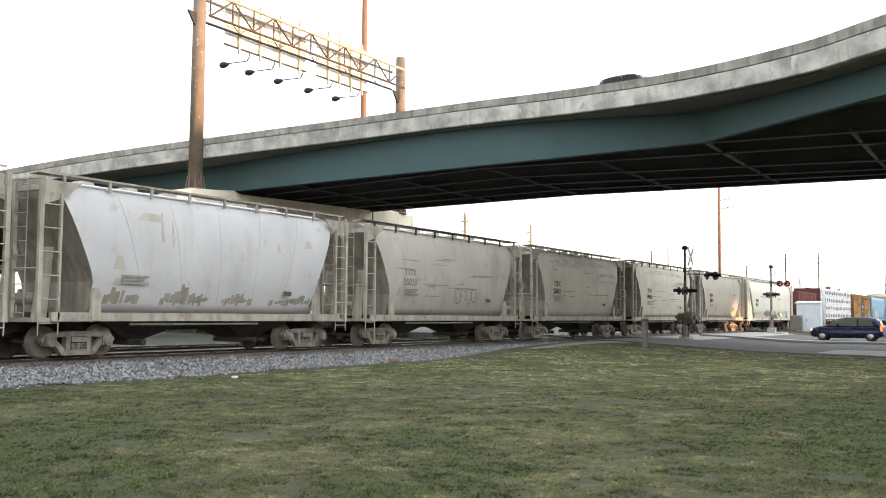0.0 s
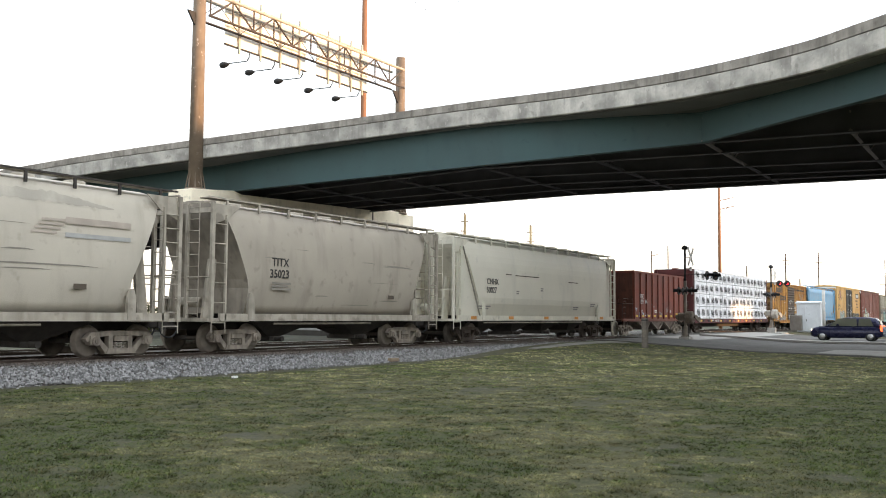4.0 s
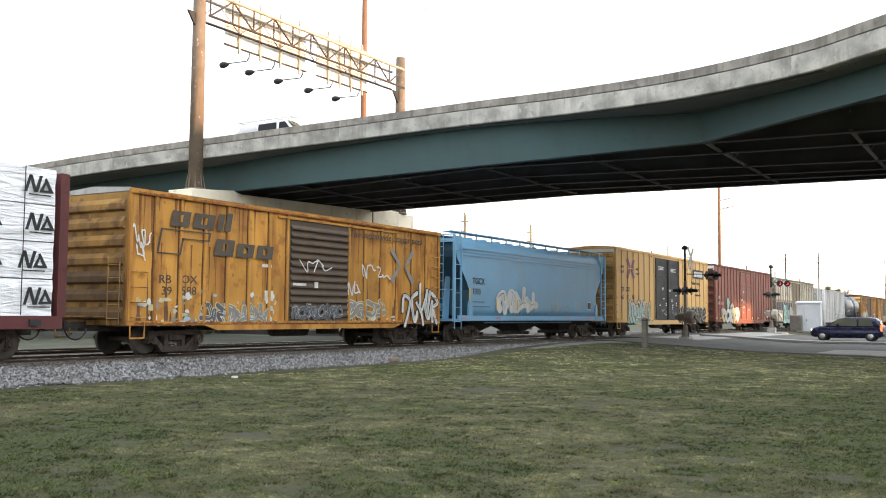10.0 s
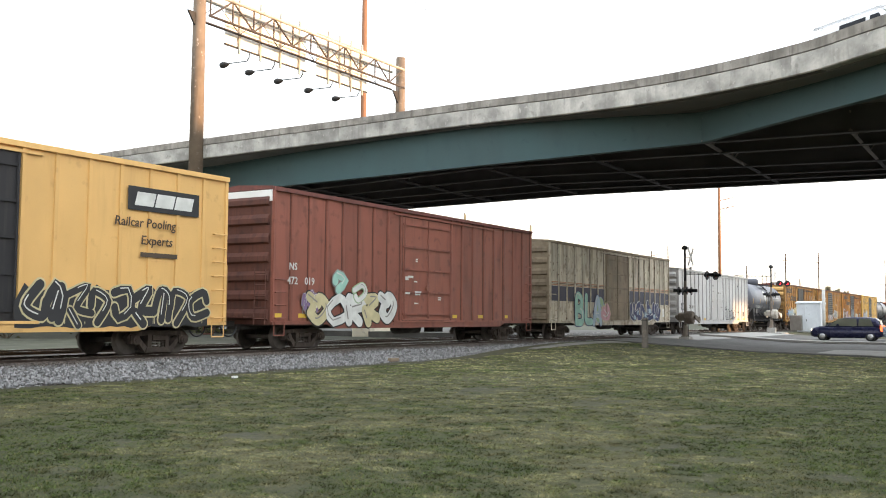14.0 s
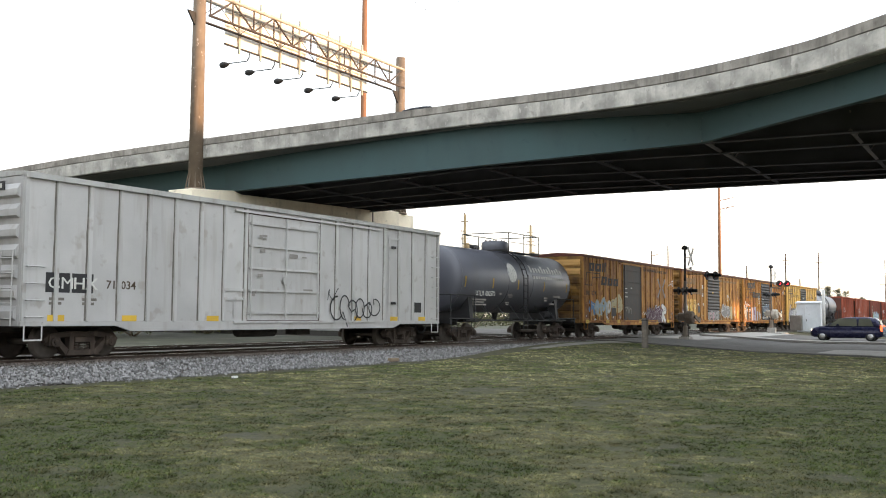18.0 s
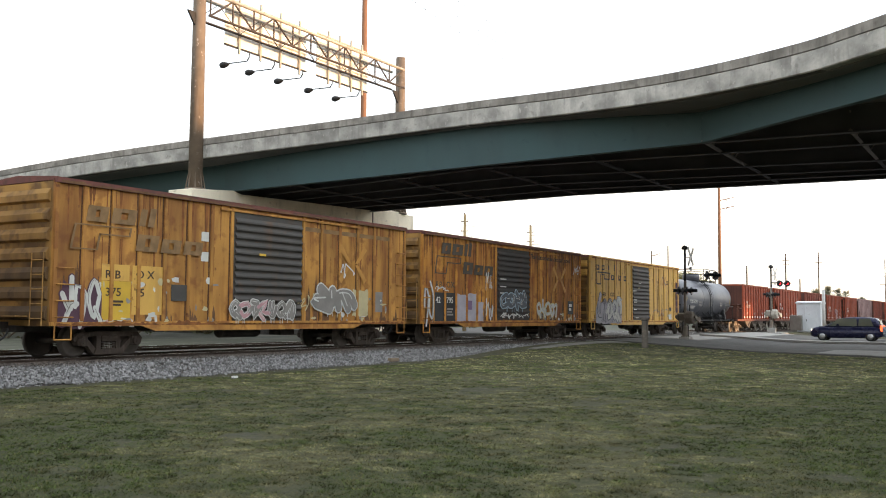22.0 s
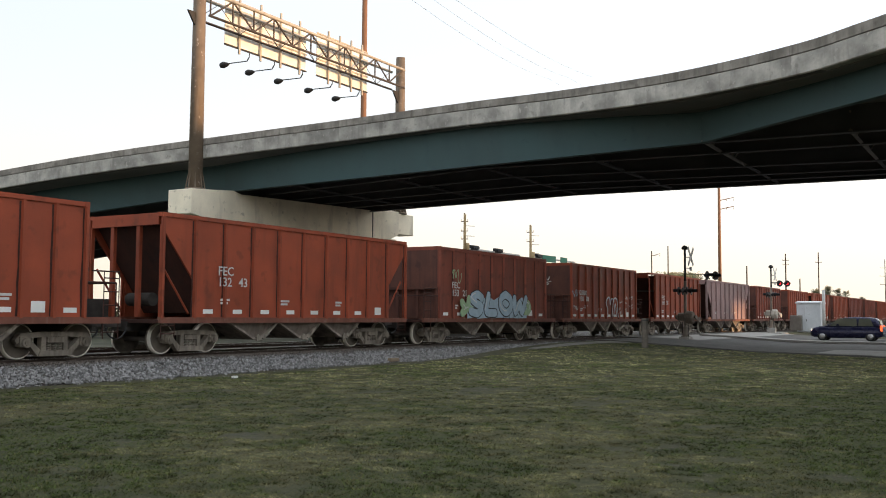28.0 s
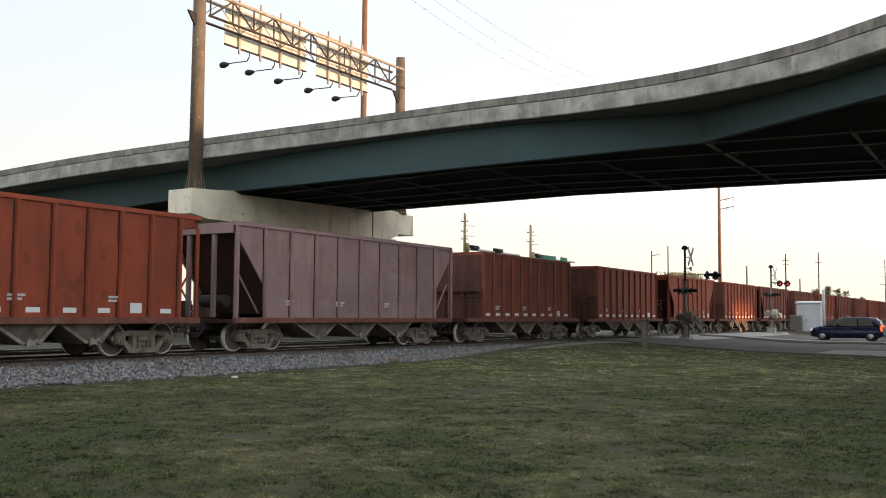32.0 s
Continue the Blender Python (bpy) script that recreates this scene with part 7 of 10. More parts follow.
patch(tb, 5.72, 8.36, 4.03, 4.69, BLACKPAINT, y=-1.588, name="emblem_panel", label="black emblem panel")
slant_blocks(tb, 5.95, 8.15, 4.17, 4.55, (0.8, 0.8, 0.8), GRAF["white"], y=-1.594)
lettering(tb, "Railcar Pooling", 5.28, 3.58, 0.25, BROWNMARK, y=-1.592, wide=1.02, lean=0.1)
lettering(tb, "Experts", 6.2, 3.1, 0.25, BROWNMARK, y=-1.592, wide=1.05, lean=0.1)
bars(tb, 6.2, 2.68, 1.35, 0.2, 1, BROWNMARK, y=-1.592, label="short line of dark painted lettering")
graffiti(tb, -7.6, -3.6, 0.85, 2.3, 8, "white", "black", 11, y=-1.59, second="cream", cloud="mint")
graffiti(tb, 2.5, 8.7, 0.85, 2.1, 9, "black", "cream", 12, y=-1.59, second="black", cloud="black")
for x, z in ((-2.05, 4.3), (0.49, 4.25)):
    bars(tb, x, z, 1.1, 0.26, 3, GRAF["white"], y=-1.618, name="stencil", label="three lines of white stencil")
for x, z, w_, h_ in ((-1.3, 2.95, 0.3, 0.22), (0.1, 2.9, 0.5, 0.16), (-1.2, 2.35, 0.35, 0.1), (0.6, 2.2, 0.3, 0.2), (1.4, 2.6, 0.4, 0.12), (-1.9, 1.9, 0.3, 0.12), (-0.6, 1.9, 0.25, 0.25), (0.8, 1.75, 0.25, 0.3), (1.6, 1.9, 0.2, 0.3)):
    bars(tb, x, z, w_, h_, 2 if h_ > 0.15 else 1, GRAF["white"], y=-1.618, name="stencil", label="small white stencil")
for k, (x, z) in enumerate(((-1.4, 1.5), (-0.8, 1.25), (0.7, 1.4), (1.3, 1.2))):
    scrawl(tb, x, x + 0.45, z, z + 0.3, "white", 13 + k, 0.025, y=-1.62, n=2)
for x in (-8.95, -2.9, 2.6, 8.3):
    patch(tb, x, x + 0.5, 1.0, 1.2, MATS["yellow_marking"], y=-1.548, name="reflector_plate", label="yellow reflective plate")
bm = B()
block(bm, -9.62, -9.601, -1.45, 1.45, 4.97, 5.26)
part("end_panel", bm, WHITE, tb, "white painted top of the end")
# brown-red car
lettering(ns, "NS", -8.77, 2.68, 0.24, GRAF["white"], y=-1.592)
lettering(ns, "472", -8.84, 2.2, 0.25, GRAF["white"], y=-1.592)
lettering(ns, "019", -7.95, 2.2, 0.25, GRAF["white"], y=-1.592)
graffiti(ns, -7.8, -2.5, 0.72, 2.15, 5, "cream", "black", 21, y=-1.592, second="white")
graffiti(ns, -6.35, -5.55, 1.95, 2.9, 1, "mint", "grey", 22, y=-1.606)
graffiti(ns, -5.2, -4.5, 1.6, 2.4, 1, "white", "green", 23, y=-1.606)
graffiti(ns, -8.1, -7.2, 1.3, 2.05, 3, "purple", "grey", 24, y=-1.588)
for x in (-9.5, -8.2, 1.9, 4.2, 6.6):
    patch(ns, x, x + 0.45, 1.08, 1.22, MATS["yellow_marking"], name="reflector_plate", label="yellow reflective plate")
door_notes(ns, -1.9, 1.7, 1.4, 3.4, 8, 4, -1.615)
bm = B()
block(bm, -9.58, -9.551, -1.5, 1.5, 4.9, 5.27)
part("end_panel", bm, WHITE, ns, "white painted top of the end")
# cream car with its band
for a, b in ((-9.6, -2.15), (1.75, 9.6)):
    patch(gt, a, b, 2.0, 2.78, NAVYBAND, y=-1.5395, name="colour_band", label="navy colour band")
    for q in range(3):
        patch(gt, a, b, 2.82 + 0.075 * q, 2.86 + 0.075 * q, SEAMRUST if q % 2 else RUSTSTRIPE, y=-1.5395, name="colour_stripe", label="thin coloured stripe")
lettering(gt, "71", -7.4, 1.9, 0.27, GREYMARK, y=-1.59, wide=1.2)
lettering(gt, "148", -6.62, 1.92, 0.27, GREYMARK, y=-1.59, wide=1.2)
graffiti(gt, -6.55, -2.7, 0.66, 2.5, 3, "pale", "navy", 31, y=-1.592, second="mint", word="BLA")
graffiti(gt, -2.75, -1.5, 0.75, 2.1, 1, "pink", "cream", 33, y=-1.6)
graffiti(gt, -3.6, -2.6, 0.8, 2.3, 1, "green", "pale", 34, y=-1.588)
graffiti(gt, 1.8, 7.5, 0.8, 2.2, 5, "navy", "white", 32, y=-1.59, second="navy")
for x, z in ((3.0, 1.3), (4.4, 1.15), (5.2, 1.4), (6.0, 1.05), (2.4, 1.0)):
    graffiti(gt, x, x + 0.4, z, z + 0.35, 1, "pale", "navy", int(10 * x), y=-1.625)
patch(gt, 8.2, 8.7, 1.2, 1.75, GRAF["white"], name="data_plate", label="white data plate")
# silver car
for a, b in ((-9.06, -8.34), (-8.28, -7.62)):
    patch(cm, a, b, 1.7, 2.2, BLACKPAINT, y=-1.5395, name="number_panel", label="black panel behind the reporting mark")
lettering(cm, "CM", -9.01, 1.8, 0.3, GRAF["white"], y=-1.545, wide=1.25)
lettering(cm, "HX", -8.25, 1.8, 0.3, GRAF["white"], y=-1.545, wide=1.25)
bm = B()
block(bm, -9.86, -9.84, -0.9, 0.1, 4.22, 4.45)
sign = part("end_number_panel", bm, BLACKPAINT, cm, "small black number panel on the end")
bm = B()
block(bm, -9.865, -9.86, -0.8, 0.0, 4.28, 4.39)
part("lettering_bar", bm, GRAF["white"], sign, "white reporting mark")
lettering(cm, "71", -7.21, 1.84, 0.22, BROWNMARK, y=-1.545, wide=1.1)
lettering(cm, "034", -6.72, 1.84, 0.22, BROWNMARK, y=-1.545, wide=1.1)
for x in (-8.95, -7.95):
    bars(cm, x, 1.35, 0.45, 0.22, 2, SEAMPALE, y=-1.541)
for a, b, c, d in ((-2.85, -2.0, 1.62, 1.7), (-2.85, -2.0, 1.9, 1.98), (-2.4, -2.3, 1.1, 1.62), (6.0, 6.08, 0.95, 4.2), (6.72, 6.8, 0.95, 4.1), (6.05, 6.75, 4.1, 4.17)):
    patch(cm, a, b, c, d, SILVER, y=-1.59, name="bracket", label="welded steel bracket")
for z in (3.75, 1.6):
    patch(cm, 6.15, 6.5, z, z + 0.1, BLACKPAINT, y=-1.592, name="latch", label="small black latch")
for k in range(6):
    loops(cm, 2.5 + 0.46 * k, 3.05 + 0.46 * k, 0.95, 1.95 - 0.05 * (k % 3), 1, "black", 41 + k, 0.055, y=-1.592)
scrawl(cm, 2.2, 2.8, 1.7, 2.1, "black", 42, 0.035, y=-1.592, n=3)
patch(cm, 7.9, 8.4, 1.3, 1.7, BLACKPAINT, name="data_plate", label="black data plate")
for x in (-8.98, -6.65, -3.5, 3.8, 6.2, 8.2):
    patch(cm, x, x + 0.5, 0.97, 1.13, MATS["yellow_marking"], name="reflector_plate", label="yellow reflective plate")
door_notes(cm, -1.7, 1.7, 1.2, 3.6, 8, 5, -1.59, "grey")
# rust-streaked box cars
box_emblem(h1, -6.95, 2.95, -2.2, 4.25, GREYMARK)
for sx, sz in ((-1, 1), (1, 1), (-1, -1), (1, -1)):
    stub_cross(h1, 5.3, 3.1, sx, sz, GRAF["grey"])
for word, x, z in (("RB", -7.05, 2.05), ("OX", -6.2, 2.07), ("39", -6.95, 1.72), ("588", -6.2, 1.74)):
    lettering(h1, word, x, z, 0.24, GREYMARK, y=-1.545, wide=1.2)
lettering(h1, "The nationwide boxcar pool", 1.82, 4.03, 0.26, GREYMARK, y=-1.59, wide=1.14, label="faded dark slogan", lean=0.15)
scrawl(h1, -7.98, -7.45, 3.0, 3.6, "white", 55, 0.045, y=-1.59, n=4)
scrawl(h1, -8.0, -7.6, 2.7, 3.2, "white", 56, 0.04, y=-1.59, n=2)
graffiti(h1, 5.3, 7.9, 0.8, 2.4, 5, "white", "black", 51, y=-1.592, second="white")
graffiti(h1, -5.4, -2.5, 0.85, 1.5, 6, "grey", "cream", 57, y=-1.552, second="slate")
graffiti(h1, 1.64, 4.0, 1.06, 1.74, 4, "grey", "cream", 58, y=-1.55)
blotches(h1, -7.9, -1.9, 0.8, 1.75, 80, ("white", "white", "grey", "cream", "pale"), 5)
blotches(h1, 1.9, 5.0, 0.82, 1.1, 12, ("grey", "cream", "white"), 6)
for x, z, k in ((2.54, 2.6, 52), (3.53, 2.55, 53), (1.68, 1.86, 54)):
    scrawl(h1, x, x + 0.75, z, z + 0.48, "white", k, 0.06, y=-1.592, n=3)
bars(h1, -1.34, 2.11, 0.7, 0.13, 1, GRAF["white"], y=-1.636, name="stencil", label="white stencil on the door")
scrawl(h1, -0.9, 0.45, 2.62, 3.05, "white", 59, 0.045, y=-1.636, n=4)
patch(h1, -0.2, 0.0, 2.1, 2.3, GRAF["white"], y=-1.636, name="door_disc", label="white spot on the door")
graffiti(h1, -1.4, 1.4, 1.0, 1.55, 8, "slate", "grey", 60, y=-1.636)
patch(h1, -2.62, -2.2, 1.62, 1.95, GRAF["white"], y=-1.545, name="data_plate", label="white paper notice")
patch(h1, -2.75, -2.3, 2.7, 2.8, GRAF["white"], y=-1.545, name="data_plate", label="white paper notice")
blotches(oo, -7.6, -2.0, 0.9, 1.6, 20, ("cream", "grey", "white"), 7)
blotches(oo, 2.0, 7.8, 0.9, 1.5, 16, ("grey", "purple", "white"), 8)
blotches(pp, -7.6, -2.0, 0.9, 2.1, 30, ("cream", "white", "grey"), 9)
blotches(pp, 2.0, 7.6, 0.9, 1.8, 20, ("cream", "grey", "white"), 10)
blotches(q42, 2.0, 7.6, 0.9, 1.4, 20, ("white", "grey", "cream"), 11)
blotches(pale, -7.6, -2.0, 0.9, 1.4, 10, ("white", "grey"), 12)
box_emblem(oo, -7.4, 3.0, -2.55, 4.3, GREYMARK)
for sx, sz in ((-1, 1), (1, 1), (-1, -1), (1, -1)):
    stub_cross(oo, 5.3, 3.1, sx, sz, GRAF["grey"])
    stub_cross(pp, 4.55, 3.02, sx, sz, GRAF["orange"])
    stub_cross(q42, 5.25, 3.1, sx, sz, GRAF["orange"])
lettering(oo, "The nationwide boxcar pool", 1.69, 4.1, 0.25, GREYMARK, y=-1.59, wide=1.14, label="faded dark slogan", lean=0.15)
for word, x, z in (("RB", -7.42, 2.38), ("OX", -6.6, 2.4)):
    lettering(oo, word, x, z, 0.26, GREYMARK, y=-1.545, wide=1.2)
graffiti(oo, -7.0, -6.1, 1.35, 2.05, 1, "blue", "blue", 63, y=-1.548)
graffiti(oo, -6.3, -3.9, 1.3, 2.25, 4, "pale", "cream", 61, y=-1.592, second="white")
graffiti(oo, -3.95, -2.0, 1.4, 2.45, 2, "cream", "cream", 64, y=-1.55)
patch(oo, -3.82, -3.0, 1.22, 1.72, DOORSOOT, y=-1.57, name="paint_patch", label="dark painted-over square")
graffiti(oo, 2.3, 5.25, 0.9, 1.8, 6, "plum", "grey", 62, y=-1.592, second="plum", cloud="plum")
graffiti(oo, 5.2, 6.05, 0.78, 2.1, 1, "white", "plum", 68, y=-1.594)
graffiti(oo, 3.9, 4.9, 1.5, 2.0, 2, "plum", "white", 69, y=-1.6)
scrawl(oo, 1.6, 2.4, 1.3, 1.6, "white", 65, 0.05, y=-1.592, n=3)
scrawl(oo, 6.9, 7.7, 3.1, 3.7, "white", 66, 0.05, y=-1.592, n=3)
for x in (-7.6, -4.6, -2.8, 0.9, 2.6, 4.2, 6.4):
    patch(oo, x, x + 0.48, 0.82, 1.02, MATS["yellow_marking"], y=-1.59, name="reflector_plate", label="yellow reflective plate")
for x, z, w_ in ((-1.6, 2.85, 0.35), (-1.6, 2.6, 0.4), (-0.6, 2.9, 0.25), (-1.6, 2.35, 0.45)):
    bars(oo, x, z, w_, 0.09, 1, GRAF["white"], y=-1.618, name="stencil", label="small white stencil")
scrawl(oo, -1.5, -0.5, 1.4, 1.8, "grey", 67, 0.06, y=-1.62, n=4)
GHOST = mat("ghosted_marking", (0.23, 0.14, 0.065), 0.75, var=0.25, scale=3)
box_emblem(pp, -7.35, 2.9, -2.85, 4.1, GHOST)
bars(pp, 1.46, 3.95, 5.5, 0.22, 1, GHOST, y=-1.545, label="ghost of a faded slogan")
patch(pp, -6.53, -5.55, 1.0, 2.05, MATS["yellow_marking"], y=-1.545, name="number_panel", label="yellow repainted panel")
patch(pp, -6.53, -5.6, 2.06, 2.5, PALEYELLOW, y=-1.545, name="number_panel", label="pale yellow repainted panel")
patch(pp, -5.5, -4.4, 1.15, 2.5, PALEYELLOW, y=-1.545, name="number_panel", label="pale yellow repainted panel")
for word, x, z in (("R B", -6.42, 2.12), ("O X", -5.38, 2.15), ("375", -6.4, 1.65), ("15", -5.42, 1.65)):
    lettering(pp, word, x, z, 0.22, BROWNMARK, y=-1.552, wide=1.15)
bars(pp, -6.2, 1.35, 0.4, 0.18, 2, BROWNMARK, y=-1.552)
graffiti(pp, -7.75, -6.6, 0.85, 2.2, 3, "white", "plum", 71, y=-1.55, second="grey", cloud="plum")
blotches(pp, -7.7, -4.4, 0.8, 1.3, 26, ("white", "white", "grey", "pink"), 9)
patch(pp, -4.1, -3.45, 1.55, 2.02, DOORGREY, y=-1.56, name="data_plate", label="dark steel placard board")
for z in (2.75, 3.35):
    patch(pp, -2.95, -2.65, z, z + 0.28, GRAF["white"], y=-1.545, name="data_plate", label="white paper notice")
graffiti(pp, 2.25, 4.5, 1.22, 2.25, 2, "grey", "white", 72, y=-1.592, second="grey")
patch(pp, 4.6, 5.55, 1.15, 2.1, GRAF["cream"], y=-1.545, label="cream painted-over patch", ragged=0.05, seed=3)
scrawl(pp, 3.7, 4.5, 2.45, 3.0, "white", 74, 0.05, y=-1.594, n=3)
scrawl(pp, 1.5, 2.2, 1.3, 1.9, "cream", 75, 0.04, y=-1.592, n=3)
patch(pp, 6.04, 6.5, 1.3, 2.06, GRAF["grey"], name="data_plate", label="grey data plate")
graffiti(pp, -1.8, 1.2, 1.0, 1.7, 7, "grey", "white", 73, y=-1.636, second="pink")
bars(pp, -0.5, 3.0, 0.3, 0.12, 1, MATS["yellow_marking"], y=-1.636, name="stencil", label="yellow sticker on the door")
box_emblem(q42, -6.9, 3.0, -2.0, 4.35, GREYMARK)
lettering(q42, "The nationwide boxcar pool", 1.74, 4.02, 0.26, BROWNMARK, y=-1.59, wide=1.13, label="faded dark slogan", lean=0.15)
for word, x, z in (("RB", -7.0, 2.35), ("OX", -6.15, 2.37)):
    lettering(q42, word, x, z, 0.26, GREYMARK, y=-1.545, wide=1.2)
patch(q42, -7.2, -5.36, 0.86, 2.15, BLACKPAINT, name="number_panel", label="black number panel")
lettering(q42, "42", -7.05, 1.72, 0.25, GRAF["white"], y=-1.592, wide=1.05)
lettering(q42, "795", -6.2, 1.72, 0.25, GRAF["white"], y=-1.592, wide=1.05)
bars(q42, -6.1, 1.15, 0.5, 0.35, 3, GRAF["grey"], y=-1.553)
patch(q42, -5.36, -3.5, 0.78, 2.13, GRAF["lilac"], ragged=0.05, seed=5, label="pale lilac painted-over patch")
patch(q42, -3.55, -2.92, 0.77, 1.78, GRAF["lilac"], ragged=0.05, seed=6, label="pale lilac painted-over patch")
patch(q42, -4.4, -3.95, 1.45, 1.85, GRAF["purple"], y=-1.55, label="dark square in the painted-over patch")
scrawl(q42, -7.1, -6.2, 2.2, 2.4, "white", 81, 0.05, n=4, y=-1.592)
graffiti(q42, -7.95, -7.3, 0.85, 2.7, 2, "white", "grey", 82, y=-1.592)
scrawl(q42, -2.75, -2.1, 1.0, 1.9, "white", 84, 0.07, y=-1.592, n=4)
scrawl(q42, -2.7, -2.2, 2.2, 3.2, "white", 91, 0.045, y=-1.592, n=4)
graffiti(q42, 2.5, 4.95, 1.15, 2.05, 5, "white", "cream", 83, y=-1.592)
blotches(q42, 5.4, 7.6, 0.85, 1.2, 14, ("white", "cream"), 13)
for z, w_ in ((2.85, 0.6), (2.5, 0.6), (2.2, 0.7), (1.95, 0.4)):
    bars(q42, -1.45, z, w_, 0.08, 1, GRAF["white"], y=-1.636, name="stencil", label="white stencil on the door")
graffiti(q42, -1.4, 1.15, 1.5, 2.4, 4, "slate", "pale", 85, y=-1.636)
scrawl(q42, -1.4, 0.2, 1.1, 1.35, "white", 88, 0.05, y=-1.65, n=8)
scrawl(q42, 0.3, 1.5, 1.1, 1.3, "white", 89, 0.04, y=-1.65, n=5)
patch(q42, 6.3, 7.0, 1.3, 2.0, BLACKPAINT, name="data_plate", label="black data plate", y=-1.6)
bars(q42, 6.45, 1.42, 0.35, 0.42, 2, GRAF["white"], y=-1.604)
scrawl(q42, 7.1, 7.8, 3.4, 3.95, "white", 90, 0.05, y=-1.6, n=3)
for x, z in ((-7.1, 3.86), (-6.3, 3.87), (-4.85, 3.35), (-3.66, 3.36), (-2.78, 3.36)):
    for a, b, c, d in ((0.0, 0.11, 0.0, 0.3), (0.11, 0.3, 0.22, 0.3), (0.3, 0.41, 0.0, 0.3), (0.11, 0.3, 0.0, 0.08)):
        patch(pale, x + a + 0.25 * c, x + b + 0.25 * c, z + c, z + d, BLACKPAINT, y=-1.588, name="emblem_block", label="black emblem shape")
for x, z, hgt in ((-5.3, 3.9, 0.3), (-4.35, 3.92, 0.34)):
    patch(pale, x, x + 0.11, z, z + hgt, BLACKPAINT, y=-1.588, name="emblem_block", label="black emblem shape")
for a, b, c, d in ((-6.95, 3.7, -5.05, 3.77), (-7.12, 3.03, -7.03, 3.74), (-7.1, 3.03, -6.45, 3.1), (-6.5, 3.05, -6.42, 3.66), (-6.3, 3.58, -5.85, 3.64), (-5.95, 3.34, -5.87, 3.62), (-5.92, 3.34, -5.15, 3.41), (-5.2, 3.36, -5.1, 3.74)):
    bm = B()
    block(bm, a, c, -1.591, -1.588, b, d)
    part("emblem_line", bm, BLACKPAINT, pale, "thin emblem line")
for word, x, z in (("RB", -6.3, 2.36), ("OX", -5.15, 2.38), ("33", -6.25, 1.95), ("876", -5.45, 1.97)):
    lettering(pale, word, x, z, 0.24, BROWNMARK, y=-1.64, wide=1.15)
graffiti(pale, -7.1, -3.3, 0.85, 2.45, 5, "white", "slate", 91, y=-1.592, second="lilac", cloud="lilac")
graffiti(pale, -3.75, -3.15, 1.8, 2.4, 1, "white", "grey", 93, y=-1.592)
for sx, sz in ((-1, 1), (1, 1), (-1, -1), (1, -1)):
    bm = B()
    prism(bm, [(4.77 + sx * px, 3.6 + sz * pz) for px, pz in ((0.05, 0.02), (0.14, 0.02), (0.36, 0.24), (0.28, 0.3))], "y", -1.592, -1.588)
    part("cross_emblem", bm, PLUM if sx * sz > 0 else STEELBLUE, pale, "small bent arm of an emblem")
for word, x, z in (("next", 3.7, 3.62), ("load", 3.7, 3.44), ("any", 5.4, 3.56), ("road", 5.4, 3.38)):
    lettering(pale, word, x, z, 0.12, BROWNMARK, y=-1.545, wide=1.1, lean=0.2)
for x, z0_, z1_ in ((3.35, 1.42, 3.58), (4.28, 1.2, 2.7)):
    patch(pale, x, x + 0.07, z0_, z1_, DARKSEAM, y=-1.592, name="rust_run", label="long run of rust", ragged=0.012, seed=4)
patch(pale, 7.25, 7.62, 1.5, 3.6, mat("purple_brown_patch", (0.11, 0.06, 0.07), 0.8, var=0.2, scale=3), y=-1.6, name="paint_patch", label="dark purple-brown painted strip", ragged=0.02, seed=8)
scrawl(pale, 2.6, 5.6, 1.2, 1.75, "grey", 92, 0.05, y=-1.592, n=5)
patch(pale, 5.85, 6.25, 1.6, 1.85, BLACKPAINT, y=-1.592, name="data_plate", label="black data plate")
patch(pale, 5.7, 6.3, 1.05, 1.4, GRAF["white"], y=-1.592, label="white painted-over patch", ragged=0.05, seed=9)
for x, z, w_, m_ in ((-0.3, 3.25, 0.5, "white"), (-0.4, 2.95, 0.35, "cream"), (-1.3, 2.75, 0.6, "white"), (-1.2, 2.2, 0.6, "white"), (-1.2, 2.05, 0.6, "white"), (-1.2, 1.6, 0.5, "white"), (-0.9, 1.08, 0.6, "white")):
    bars(pale, x, z, w_, 0.08, 1, GRAF[m_], y=-1.636, name="stencil", label="small stencil on the door")
# blue hopper
graffiti(blue, -4.75, -1.85, 1.3, 2.5, 3, "white", "white", 101, y=-1.585)
graffiti(blue, -1.65, -0.8, 1.35, 2.3, 1, "white", "white", 102, y=-1.585)
for x in (-7.28, -4.88, -2.75, -0.69, 1.86, 4.6, 7.15):
    patch(blue, x, x + 0.09, 1.45, 1.95 if x > -7 else 2.4, MATS["yellow_marking"], y=-1.62 if -5 < x < -2 else -1.585, name="marker_stripe", label="upright orange-yellow stripe")
patch(blue, 5.95, 6.45, 1.55, 2.0, GRAF["white"], y=-1.582, name="data_plate", label="white rim of a data plate")
patch(blue, 6.0, 6.4, 1.6, 1.95, BLACKPAINT, y=-1.587, name="data_plate", label="black data plate")
bars(blue, -7.0, 1.75, 1.1, 0.08, 1, BLUETRIM, y=-1.585)
bars(blue, -7.0, 1.55, 1.6, 0.07, 1, BLUETRIM, y=-1.585)
scrawl(blue, 0.95, 3.3, 1.45, 1.8, "grey", 103, 0.03, y=-1.583, n=5)
for x in (-7.9, -4.8, 3.0, 6.0):
    patch(blue, x, x + 0.35, 1.05, 1.14, PINKMARK, y=-1.603, name="reflector_plate", label="small red plate")
